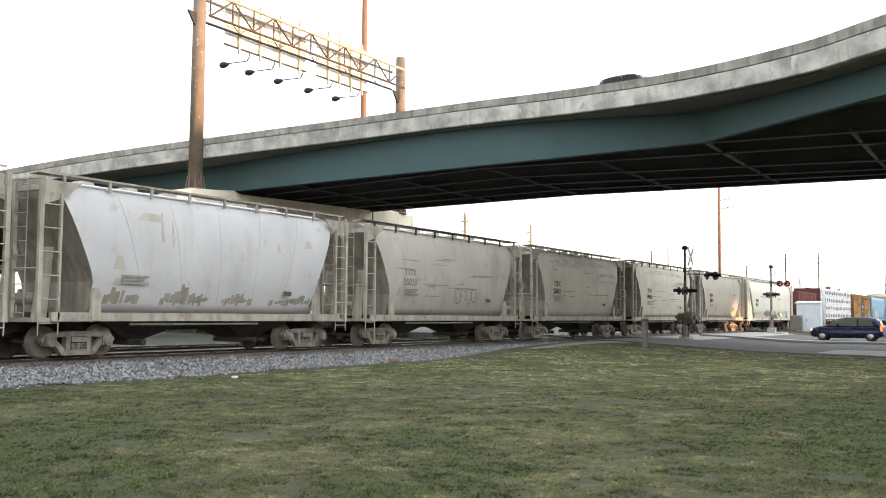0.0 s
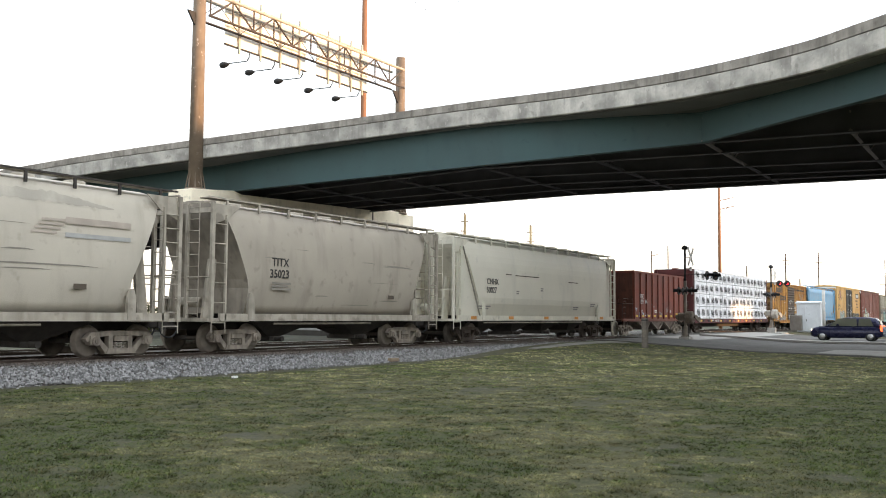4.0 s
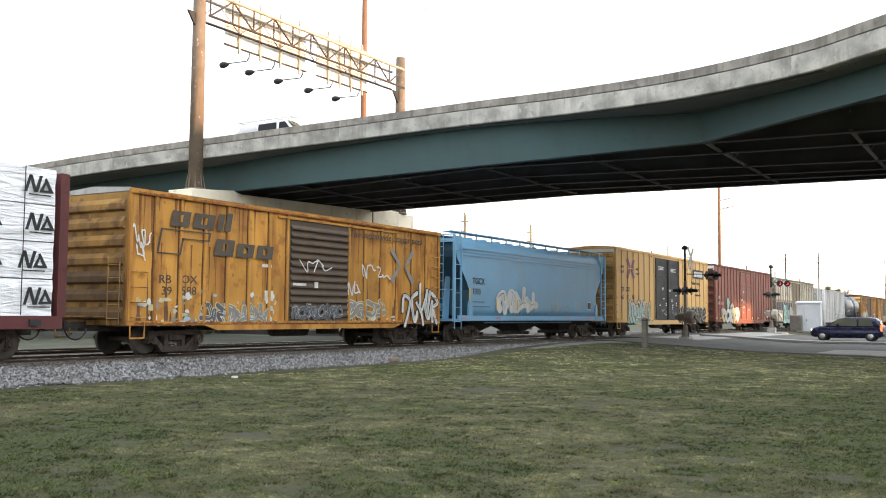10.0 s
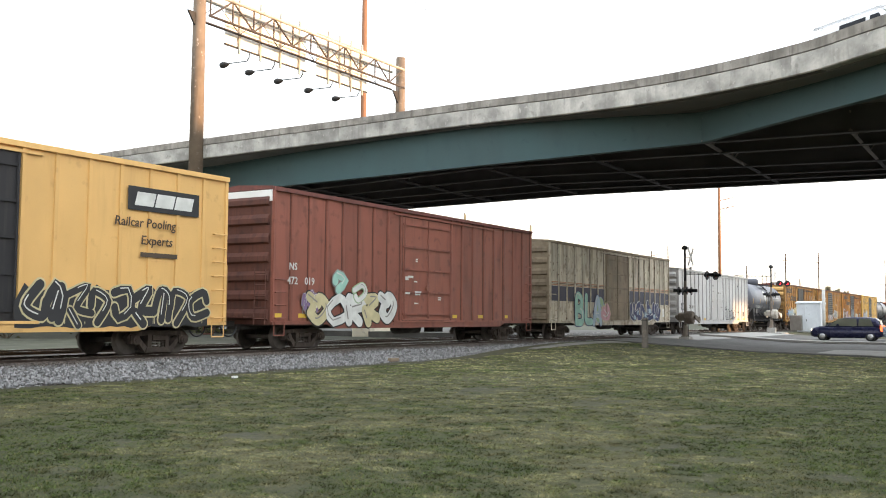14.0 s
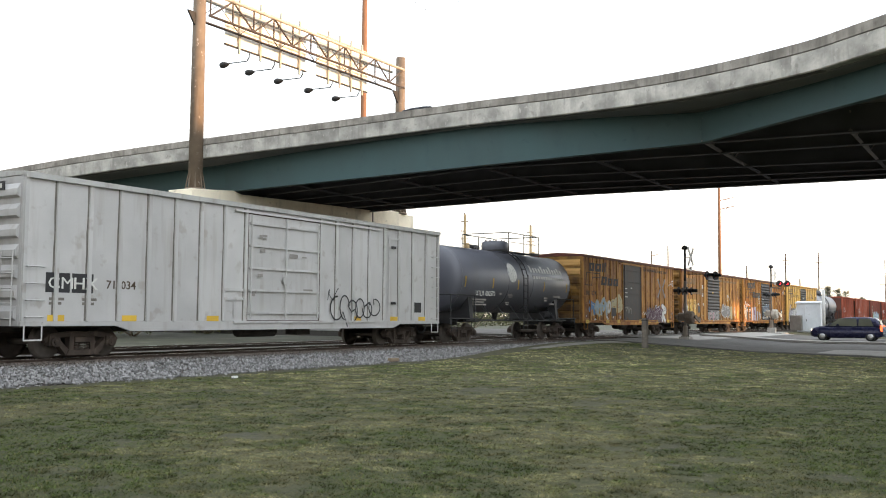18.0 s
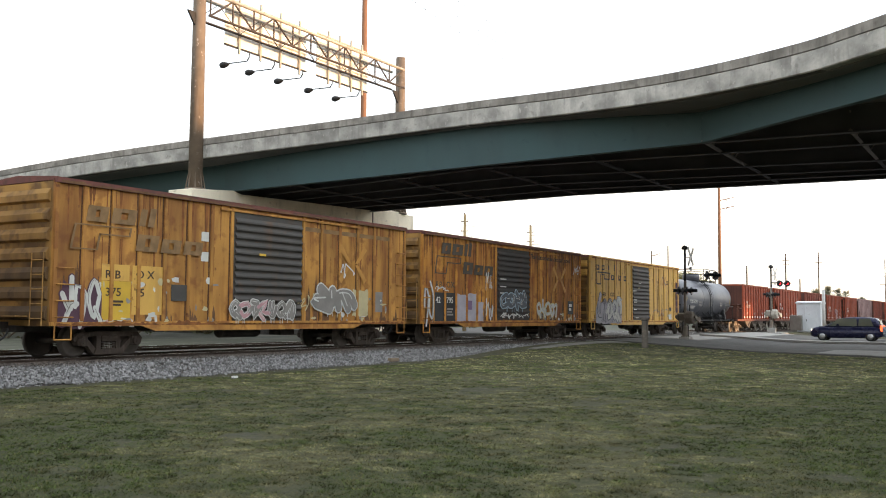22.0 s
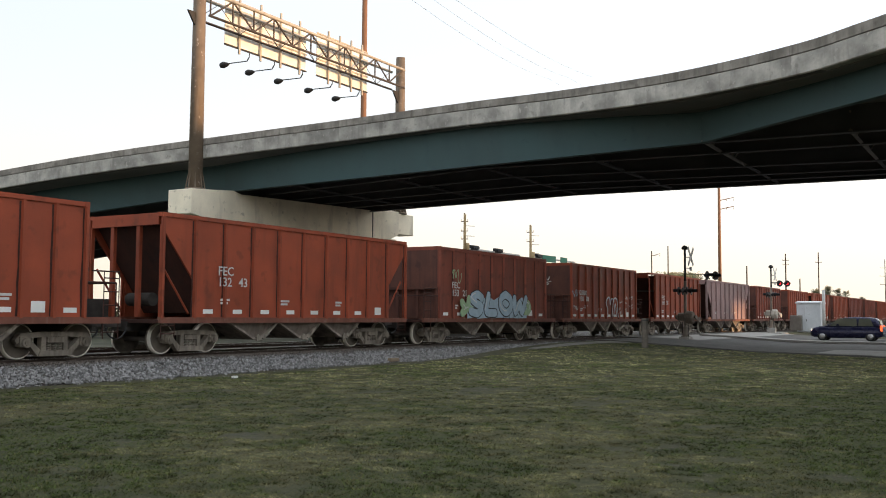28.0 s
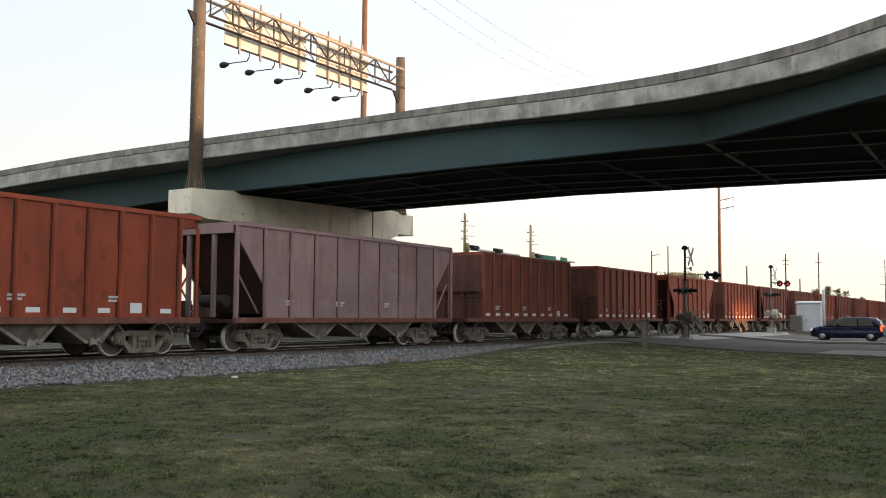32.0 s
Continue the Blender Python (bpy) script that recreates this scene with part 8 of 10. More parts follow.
# ivory hopper
ivory = TRAIN[6][0]
for x in (-7.9, -4.3, -0.4, 3.4, 7.0):
    patch(ivory, x, x + 0.5, 1.03, 1.17, ORANGEMARK, y=-1.603, name="reflector_plate", label="orange reflective plate")
for x, w in ((-4.6, 0.6), (-3.6, 2.6), (2.6, 1.3)):
    bars(ivory, x, 3.0 - 0.02 * x, w, 0.07, 1, GREYMARK, y=-1.6, name="scuff_line", label="thin grey scuff line")
for x, z, w in ((-7.3, 1.45, 1.2), (3.2, 1.5, 0.7), (5.6, 1.7, 0.7), (-3.5, 2.2, 0.3), (-0.8, 2.4, 0.3)):
    bars(ivory, x, z, w, 0.2, 2, GRAF["grey"], y=-1.6)
# cement hoppers: scuffs that follow the curved belly
def belly(z, bottom=1.2, height=4.62, wide=1.56):
    u = (z - bottom) / (height - 0.16 - bottom)
    return -(wide - (0.26 * (1 - u / 0.45) ** 2 if u < 0.45 else 0) - (0.24 * ((u - 0.55) / 0.45) ** 2.2 if u > 0.55 else 0))


def scuff(car, x0, x1, z0, z1, material, seed, rag=0.1):
    rng = random.Random(seed)
    bm = B()
    n, m = max(4, int((x1 - x0) / 0.12)), 5
    rows = []
    for i in range(n + 1):
        x = x0 + (x1 - x0) * i / n
        taper = min(1.0, 4 * min(i, n - i) / n + 0.15)
        lo, hi = z0 + rng.uniform(0, rag), z0 + (z1 - z0) * taper * (1 - rng.uniform(0, rag * 3))
        rows.append([bm.verts.new((x, belly(lo + (hi - lo) * j / m) - 0.006, lo + (hi - lo) * j / m)) for j in range(m + 1)])
    for a, b in zip(rows, rows[1:]):
        for j in range(m):
            bm.faces.new((a[j], b[j], b[j + 1], a[j + 1]))
    part("scuff", bm, material, car, "scuffed bare patch")


PRIMER = mat("scuffed_primer", (0.27, 0.24, 0.2), 0.85, var=0.2, scale=3)
rng = random.Random(8)
bm = B()
x = -4.25
while x < 4.6:
    thick = noise.noise((x * 0.9, 3.3, 0.0))
    if thick > -0.12:
        top = 1.52 + 0.55 * max(0.0, thick + 0.3) * rng.uniform(0.5, 1.25)
        wid = rng.uniform(0.08, 0.2)
        lo = 1.42 + rng.uniform(0.0, 0.16)
        cols = [[bm.verts.new((x + dx + 0.012 * j, belly(lo + (top - lo) * j / 4) - 0.006, lo + (top - lo) * j / 4)) for j in range(5)] for dx in (0.0, wid)]
        if top > lo + 0.05:
            for j in range(4):
                bm.faces.new((cols[0][j], cols[1][j], cols[1][j + 1], cols[0][j + 1]))
    x += rng.uniform(0.07, 0.16)
part("scuff", bm, PRIMER, TRAIN[1][0], "scratched band of bare primer")
for x, w, z0, z1 in ((-4.0, 0.4, 2.35, 2.75), (-4.0, 0.35, 1.95, 2.15), (-2.35, 0.12, 3.2, 4.1), (-1.95, 0.1, 3.1, 3.9), (-3.2, 1.0, 3.75, 4.0), (4.0, 0.4, 3.4, 3.7), (0.9, 0.12, 2.8, 3.1), (2.6, 0.15, 3.2, 3.5)):
    scuff(TRAIN[1][0], x, x + w, z0, z1, MATS["cement_grey_paint_dusty"], int(z0 * 10), 0.03)
for c in (0, 2, 3, 4, 5):
    for k in range(9):
        x, z = rng.uniform(-4.4, 2.6), rng.uniform(1.5, 3.6)
        scuff(TRAIN[c][0], x, x + rng.uniform(0.5, 2.2), z, z + rng.uniform(0.02, 0.05), FAINTMARK, k, 0.008)
# grime on the shoulders, a faded brand panel kept as bars, and washed-out red tags
GRIMEGREY = mat("cement_shoulder_grime", (0.42, 0.39, 0.335), 0.8, var=0.15, scale=1.5, dirt=(0.36, 0.33, 0.285), amount=0.4)
FADEDBLUE = mat("faded_blue_marking", (0.38, 0.38, 0.37), 0.8, var=0.12, scale=2)
FADEDRED = mat("faded_red_marking", (0.42, 0.365, 0.315), 0.8, var=0.12, scale=2)
for c, x0, x1, z0, z1 in ((3, -4.3, 4.2, 3.95, 4.3), (3, -3.6, 0.6, 3.8, 4.1), (4, -4.3, 4.2, 3.95, 4.3)):
    scuff(TRAIN[c][0], x0, x1, z0, z1, GRIMEGREY, int(10 * x1) + c, 0.06)
for c in (3, 4):
    for k in range(4):
        patch(TRAIN[c][0], 1.6 + 0.1 * k, 2.35 + 0.1 * k, 3.18 + 0.11 * k, 3.24 + 0.11 * k, FADEDRED, y=-1.578, name="emblem_bar", label="faded emblem bar")
    bars(TRAIN[c][0], 2.6, 3.38, 2.1, 0.26, 1, FADEDRED, y=-1.578)
    bars(TRAIN[c][0], 2.6, 3.06, 2.1, 0.18, 1, FADEDBLUE, y=-1.578)
for k in range(6):
    bm = B()
    rr = random.Random(300 + k)
    x0 = -0.5 + 0.9 * k
    stroke(bm, rounded([(x0 + 0.8 * i / 5 + rr.uniform(-0.1, 0.1), 1.75 + 0.4 * rr.random()) for i in range(6)], 4), 0.035, -1.575)
    part("tag", bm, FADEDRED, TRAIN[3][0], "washed-out red tag")
# rust that runs down the old box cars from seams and roof edge, and crusts on their sills
def rust_runs(car, x0, x1, z0, z1, n, material, seed, y=-1.5405, wide=0.07, rise=False):
    rng = random.Random(seed)
    bm = B()
    for k in range(n):
        x, w = rng.uniform(x0, x1), wide * rng.uniform(0.3, 1.4)
        top, tall = (z0, rng.uniform(0.15, 1.0) ** 2 * (z1 - z0)) if rise else (z1, rng.uniform(0.15, 1.0) * (z1 - z0))
        edge, m = [], 6
        for i in range(m + 1):
            z = top + (tall if rise else -tall) * i / m
            edge.append((w * (1 - (i / m) ** 1.5) * rng.uniform(0.6, 1.1) + 0.004, z))
        drift = rng.uniform(-0.02, 0.02)
        left = [bm.verts.new((x - e + drift * i / m, y - 0.00002 * k, z)) for i, (e, z) in enumerate(edge)]
        right = [bm.verts.new((x + e + drift * i / m, y - 0.00002 * k, z)) for i, (e, z) in enumerate(edge)]
        for i in range(m):
            bm.faces.new((left[i], right[i], right[i + 1], left[i + 1]))
    part("rust_wash", bm, material, car, "runs of rust down the paint", kind="stuff")


def crust(car, x0, x1, z0, z1, material, seed, y):
    """A ragged crust of rust along an edge."""
    rng = random.Random(seed)
    bm = B()
    n = int((x1 - x0) / 0.07)
    rows = [[bm.verts.new((x0 + (x1 - x0) * i / n, y, z)) for z in (z0, z0 + (z1 - z0) * max(0.05, min(1.0, 0.5 + 0.6 * noise.noise((i * 0.09, seed, 0.0)) + rng.uniform(-0.25, 0.25))))] for i in range(n + 1)]
    for a, b in zip(rows, rows[1:]):
        bm.faces.new((a[0], b[0], b[1], a[1]))
    part("rust_crust", bm, material, car, "ragged crust of rust along the edge")


RUSTRUN = mat("running_rust", (0.25, 0.1, 0.032), 0.9, var=0.25, scale=4, dirt=(0.11, 0.045, 0.022), amount=0.4)
BROWNRUN = mat("brown_grime_run", (0.15, 0.08, 0.042), 0.9, var=0.25, scale=4)
ORANGERUST = mat("orange_edge_rust", (0.33, 0.11, 0.03), 0.9, var=0.25, scale=6, dirt=(0.13, 0.05, 0.025), amount=0.45)
for k, (c, much, high) in enumerate(((h1, 18, 4.66), (oo, 30, 4.66), (pp, 26, 4.66), (q42, 40, 4.66), (pale, 4, 4.66))):
    half = 7.9
    for a, b in ((-half, -1.9), (1.9, half)):
        rust_runs(c, a, b, 2.6, high - 0.14, much, RUSTRUN, 200 + k, wide=0.05)
        rust_runs(c, a, b, 0.98, 2.6, much, BROWNRUN if c is not pale else RUSTRUN, 220 + k, wide=0.09, rise=True)
        rust_runs(c, a, b, 1.0, 3.2, much // 2, RUSTRUN, 240 + k, y=-1.542, wide=0.03)
    crust(c, -half, half, 0.86, 1.0, RUSTRUN if c is not pale else ORANGERUST, 260 + k, -1.5875)
    crust(c, -half, half, high - 0.155, high - 0.05, ORANGERUST if c in (pale, h1) else BROWNRUN, 270 + k, -1.6225)
    rust_runs(c, -1.6, 1.9, 0.9, 1.5, 8, BROWNRUN, 280 + k, y=-1.5612, wide=0.1, rise=True)
for x in (-1.27, 1.87):
    crust(pale, x - 0.02, x + 0.1, 1.0, 1.9, ORANGERUST, 290, -1.587)
# tank cars
def emblem_disc(car, x, z, r, radius, zc):
    """Curved staves of a round emblem, laid on the tank's shell."""
    on = lambda px, pz: (px, -math.sqrt((radius + 0.008) ** 2 - (pz - zc) ** 2), pz)
    for k in range(5):
        u0, u1 = -1 + 2 * k / 5 + 0.02, -1 + 2 * (k + 1) / 5 - 0.02
        bm = B()
        rows = []
        for i in range(13):
            q = math.pi * (i / 12 - 0.5) * 0.97
            rows.append([bm.verts.new(on(x + r * u * math.cos(q), z + r * math.sin(q))) for u in (u0, (u0 + u1) / 2, u1)])
        for a, b in zip(rows, rows[1:]):
            for i in range(2):
                bm.faces.new((a[i], a[i + 1], b[i + 1], b[i]))
        part("emblem_stave", bm, GRAF["white"], car, "white stave of a round emblem")


emblem_disc(t1, -0.78, 3.25, 0.46, 1.5, 2.85)


def shell_blocks(car, x0, x1, z0, tall, lifts, radius, zc):
    """A brand name kept as plain blocks on the tank's shell."""
    n = len(lifts)
    for k, t in enumerate(lifts):
        a = x0 + (x1 - x0) * k / n
        b = a + 0.62 * (x1 - x0) / n
        bm = B()
        rows = []
        for i in range(4):
            z = z0 + tall * t * i / 3
            yy = -math.sqrt((radius + 0.008) ** 2 - (z - zc) ** 2)
            rows.append([bm.verts.new((px, yy, z)) for px in (a, b)])
        for p, q in zip(rows, rows[1:]):
            bm.faces.new((p[0], p[1], q[1], q[0]))
        part("name_block", bm, GRAF["white"], car, "white block of a brand name")


shell_blocks(t1, 1.3, 5.15, 3.36, 0.36, (1, 0.66, 0.66, 0.66, 1, 0.66, 0.66, 1, 0.66, 0.66, 0.9, 0.66), 1.5, 2.85)
shell_blocks(t1, 1.5, 5.2, 3.06, 0.13, [1] * 13, 1.5, 2.85)
lettering(t1, "UTLX", -4.3, 2.1, 0.22, GRAF["white"], y=-1.43)
lettering(t1, "600570", -3.4, 2.1, 0.22, GRAF["white"], y=-1.43)
bars(t1, -4.5, 1.62, 1.3, 0.34, 3, GRAF["grey"], y=-1.36)
for x, z, w, h_, r in ((-1.34, 2.05, 0.5, 0.25, 4), (-1.47, 1.68, 0.34, 0.18, 2), (3.72, 2.12, 1.05, 0.5, 4), (3.34, 1.72, 0.65, 0.14, 1), (2.7, 1.9, 0.42, 0.26, 2), (-2.26, 2.14, 0.3, 0.24, 2)):
    bars(t1, x + 0.3, z, w, h_, r, GRAF["grey"], y=-1.3 - 0.2 * (z - 1.7))
lettering(t2, "TCIX", -4.7, 2.24, 0.25, GRAF["white"], y=-1.4)
lettering(t2, "175242", -3.85, 2.24, 0.25, GRAF["white"], y=-1.4)
bars(t2, -4.75, 1.8, 1.7, 0.26, 2, GRAF["grey"], y=-1.29)
for x, w in ((-2.4, 0.9), (0.4, 0.9), (3.4, 0.7), (5.0, 0.6)):
    bars(t2, x, 2.0, w, 0.4, 2, GRAF["grey"], y=-1.37)
for c, x, z, w_, h_, k in STONE_TAGS:
    scrawl(c, x, x + w_, z, z + h_, "pale" if k < 3 else "grey", 140 + k, 0.035, y=-1.545, n=4)
# red hoppers
slow, gb = [c for c, u in TRAIN if 193 < u < 195][0], [c for c, u in TRAIN if 206 < u < 208][0]
graffiti(slow, -3.4, -2.6, 1.15, 2.0, 1, "green", "green", 114, y=-1.62)
graffiti(slow, 2.4, 3.2, 1.15, 2.0, 1, "green", "green", 115, y=-1.62)
graffiti(slow, -2.8, 2.8, 1.12, 2.3, 4, "pale", "black", 111, y=-1.63, word="SLOW", cloud="pale")
for x in (-3.9, -2.9, -1.9):
    patch(slow, x, x + 0.75, 3.25, 3.85, BROWNRED, y=-1.535, label="browner painted-over patch", ragged=0.03, seed=int(x * 10))
scrawl(slow, -4.2, -3.4, 2.6, 3.2, "green", 112, 0.04, y=-1.63, n=4)
for pts in ([(-0.2, 2.0), (0.0, 2.25), (0.35, 2.3), (0.45, 1.9), (0.6, 2.2), (0.9, 2.25), (1.0, 2.1)], [(-0.2, 2.0), (0.05, 1.6), (0.05, 1.2)], [(0.75, 1.2), (0.95, 2.1), (1.3, 2.3), (1.6, 2.1), (1.65, 1.5), (1.75, 1.2)], [(1.0, 1.25), (1.25, 1.95), (1.45, 1.3)]):
    bm = B()
    stroke(bm, rounded(pts), 0.07, -1.63)
    part("tag", bm, GRAF["white"], gb, "looping white outline of graffiti")
    bm = B()
    stroke(bm, rounded([(px + 0.03, pz - 0.02) for px, pz in pts]), 0.11, -1.62)
    part("tag_shadow", bm, GRAF["purple"], gb, "dull purple edge of the graffiti")
for k, (x, z, w_, h_) in enumerate(((1.95, 2.0, 0.66, 0.24), (2.94, 2.22, 0.6, 0.2), (3.83, 2.25, 0.56, 0.2), (3.78, 1.7, 0.56, 0.25), (2.02, 1.33, 0.4, 0.22), (3.0, 1.95, 0.3, 0.2), (-4.6, 1.5, 0.5, 0.3), (-3.3, 1.6, 0.6, 0.25))):
    for q in (0, 1):
        scrawl(gb, x, x + w_, z, z + h_, "white", 130 + k + 40 * q, 0.022, y=-1.54 - 0.005 * q, n=3)
for x, z in ((2.2, 1.85), (3.2, 1.8), (3.2, 1.62)):
    bars(gb, x, z - 0.24, 0.14, 0.16, 3, PALEMARK, y=-1.538)

# white tag across the brown end sheet
rng = random.Random(77)
ends = [ob for ob in gb.children if ob.name.startswith("end_wall")]
for y0, z0_, w_, h_ in ((-0.3, 2.95, 1.1, 0.5), (-0.15, 3.0, 0.9, 0.4), (-0.3, 2.85, 1.0, 0.25)):
    bm = B()
    stroke(bm, rounded([(y0 + w_ * (k + rng.uniform(-2, 2)) / 15, z0_ + h_ * rng.random()) for k in range(16)], 5), 0.03, 0.0)
    edge = min((ob.data.vertices[0].co.x for ob in ends), default=-5.2)
    for v in bm.verts:
        v.co = (edge - 0.08 + v.co.y, v.co.x, v.co.z)
    part("tag", bm, GRAF["white"], gb, "looping white tag on the end sheet")
scrawl(gb, -5.0, -4.3, 2.2, 2.75, "pale", 171, 0.05, y=-1.64, n=3)

# number on the flat car's sill
lettering(lum, "626 79", -6.36, 0.88, 0.15, PALEMARK, y=-1.606, wide=1.75)
for x in (-7.3, -7.08):
    bars(lum, x, 0.88, 0.17, 0.15, 1, PALEMARK, y=-1.606, label="white block of a reporting mark")
# a faint sprayed tag and long grime streaks on one dusty hopper
loops(TRAIN[2][0], 0.1, 2.0, 1.75, 2.4, 4, "slate", 91, 0.03, y=-1.575)
for x, w, z in ((-2.6, 2.4, 2.42), (-0.6, 3.1, 2.33), (-4.4, 1.5, 3.0), (1.4, 2.2, 2.9)):
    scuff(TRAIN[2][0], x, x + w, z, z + 0.05, FAINTMARK, int(z * 100), 0.008)
for c in (3, 4):
    for x, w, z in ((-3.6, 2.9, 2.5), (0.3, 3.4, 2.38)):
        scuff(TRAIN[c][0], x, x + w, z, z + 0.045, FAINTMARK, int(z * 100) + c, 0.008)


# ---- unseen blocks added behind the camera, which keep the evening sun off the ground ----
SUNBLOCK = mat("sun_blocker_sheet", (0.3, 0.28, 0.25), 0.85, var=0.1, scale=0.3)
# the gap in the middle block passes one patch of sun to the train
for walls in (((-60, 28, 0, 17),), ((28.5, 103.6, 0, 24.2), (103.6, 112.0, 13.1, 24.2), (112.0, 160, 0, 20)), ((160.5, 330, 0, 19),)):
    x0, x1 = walls[0][0], walls[-1][1]
    w = thing("sun_blocker", "plain tan block out of view, added to shade the ground" if len(walls) == 1 else "tall tan block out of view with a gap, added to shape the sun", "building", (0.5 * (x0 + x1), -90, -0.5), "warehouses")
    for a, b, z0, hgt in walls:
        bm = B()
        prism(bm, [(-4, z0), (4, z0), (4, hgt - 1.5), (3.6, hgt), (-3.6, hgt), (-4, hgt - 1.5)], "x", a - 0.5 * (x0 + x1), b - 0.5 * (x0 + x1))
        part("wall", bm, SUNBLOCK, w, "plain tan side of the added block")

# ---- level crossing signals ----
SIGNALGREY = mat("signal_aluminium", (0.2, 0.18, 0.16), 0.5, 0.4, var=0.12, scale=4)
MASTGREY = mat("weathered_mast_paint", (0.2, 0.17, 0.14), 0.6, 0.2, var=0.15, scale=3, dirt=(0.16, 0.12, 0.09), amount=0.25)
REDLENS_ON = glow("lit_red_lens", (0.9, 0.04, 0.05), 1.6)
REDLENS = mat("unlit_red_lens", (0.18, 0.02, 0.02), 0.25)


def lamp_pair(mast, at, along, facing0, lit=False, r=0.235, gap=0.3, twist=0.0):
    """Two round flashers on a short arm: backplate, hood and red lens each."""
    at, along = Vector(at), Vector(along)
    bm = B()
    tube(bm, at - along * gap, at + along * gap, 0.035, seg=6)
    arm = part("lamp_arm", bm, DARKSTEEL, mast, "dark lamp crossarm")
    for s in (-1, 1):
        facing = (Vector(facing0) + along * 0.35 * (s < 0) * twist).normalized()
        c = at + along * gap * s + facing * 0.1
        bm = B()
        tube(bm, c, c + facing * 0.05, r, seg=16)
        tube(bm, c - facing * 0.16, c, 0.08, 0.13, seg=10)
        part("backplate", bm, BLACKPAINT, arm, "round black backplate")
        bm = B()
        for k in range(9):
            a0, a1 = math.pi * (k / 9 * 1.3 - 0.15), math.pi * ((k + 1) / 9 * 1.3 - 0.15)
            vs = []
            for q in (a0, a1):
                for d in (0.05, 0.34):
                    vs.append(bm.verts.new(c + along * 0.13 * math.cos(q) + Vector((0, 0, 0.13 * math.sin(q))) + facing * d))
            bm.faces.new((vs[0], vs[1], vs[3], vs[2]))
        bmesh.ops.solidify(bm, geom=bm.faces[:], thickness=0.01)
        part("hood", bm, BLACKPAINT, arm, "black lamp hood")
        bm = B()
        tube(bm, c + facing * 0.05, c + facing * 0.075, 0.115, 0.1, seg=16)
        part("lens", bm, REDLENS_ON if lit else REDLENS, arm, "lit red lens" if lit else "dark red lens")


def crossing_signal(x, y, base, k, lit, up=0.0, board=4.45, reach=(0.62, -1.02), machine=None):
    m = thing("crossing_signal", "railway crossing signal mast with crossbuck and red flashers", "crossing signal", (x, y, base), "crossing signals")
    bm = B()
    tube(bm, (0, 0, 0.0), (0, 0, 3.4 * k), 0.085, seg=10)
    part("mast", bm, MASTGREY, m, "weathered grey tubular mast")
    bm = B()
    tube(bm, (0, 0, 3.4 * k), (0, 0, 5.0 * k + up), 0.065, seg=10)
    part("mast_top", bm, BLACKPAINT, m, "black upper mast")
    bm = B()
    revolve(bm, [(0.1, 0.27), (0.16, 0.27), (0.2, 0.2), (0.6, 0.13), (0.75, 0.12)], 14, "z")
    part("pedestal", bm, MASTGREY, m, "cast pedestal of the mast", bevel=0.02)
    bm = B()
    block(bm, -0.3, 0.3, -0.3, 0.3, -0.3, 0.12)
    part("footing", bm, CONCRETE, m, "concrete footing")
    bm = B()
    revolve(bm, [(4.98 * k + up, 0.05), (5.0 * k + up, 0.17), (5.1 * k + up, 0.2), (5.2 * k + up, 0.12), (5.25 * k + up, 0.02)], 14, "z")
    part("bell", bm, BLACKPAINT, m, "black warning bell")
    # crossbuck faces the road traffic
    for s in (-1, 1):
        bm = B()
        a = math.radians(45 * s)
        pts = [(u * math.cos(a) - v * math.sin(a), board * k + u * math.sin(a) + v * math.cos(a)) for u, v in ((-0.74, -0.12), (0.74, -0.12), (0.74, 0.12), (-0.74, 0.12))]
        prism(bm, [(px + 0.3, pz) for px, pz in pts], "y", -0.265 - 0.008 * s, -0.257 - 0.008 * s)
        part("crossbuck_board", bm, PALEMARK, m, "white crossbuck board")
    bm = B()
    block(bm, 0.1, 0.55, -0.26, -0.24, (board - 0.85) * k, (board - 0.62) * k)
    tube(bm, (0, 0, board - 0.05), (0.3, -0.25, board - 0.05), 0.03, seg=5)
    tube(bm, (0, 0, board - 0.7), (0.3, -0.25, board - 0.7), 0.03, seg=5)
    part("track_count_plate", bm, PALEMARK, m, "small white plate")
    bm = B()
    tube(bm, (0, 0, 3.8 * k), (reach[0] - 0.12, reach[1] + 0.2, 3.8 * k), 0.03, seg=6)
    part("bracket_arm", bm, DARKSTEEL, m, "lamp bracket")
    lamp_pair(m, (*reach, 3.72 * k), *(((0.66, -0.75, 0), (-0.75, -0.66, 0)) if lit else ((0.9, -0.43, 0), (-0.43, -0.9, 0))), lit, 0.26, gap=0.38 - 0.05 * lit, twist=0.0 if lit else 1.0)
    for s in (-1, 1):
        lamp_pair(m, (0.0, 0.12 * s, 2.8 * k), (1, 0, 0), (0.1, 1.0 * s, 0), gap=0.42)
    bm = B()
    prism(bm, [(-0.52, 1.18), (-0.42, 1.5), (-0.12, 1.62), (0.22, 1.56), (0.26, 1.05), (0.12, 0.86), (-0.3, 0.9)], "y", -0.5, -0.06)
    part("gate_mechanism", bm, machine, m, "rounded gate mechanism casing", bevel=0.05)
    bm = B()
    prism(bm, [(0.1, 1.08), (0.42, 1.02), (0.6, 1.2), (0.55, 1.42), (0.3, 1.54), (0.06, 1.46)], "y", 0.08, 0.5)
    part("junction_box", bm, machine, m, "bulky junction box", bevel=0.03)
    bm = B()
    for y in (-0.58, 0.55):
        prism(bm, [(-0.1, 1.3), (0.05, 1.4), (0.75, 1.2), (0.9, 1.3), (0.98, 1.1), (0.86, 0.92), (0.66, 0.98), (-0.05, 1.2)], "y", y - 0.04, y + 0.04)
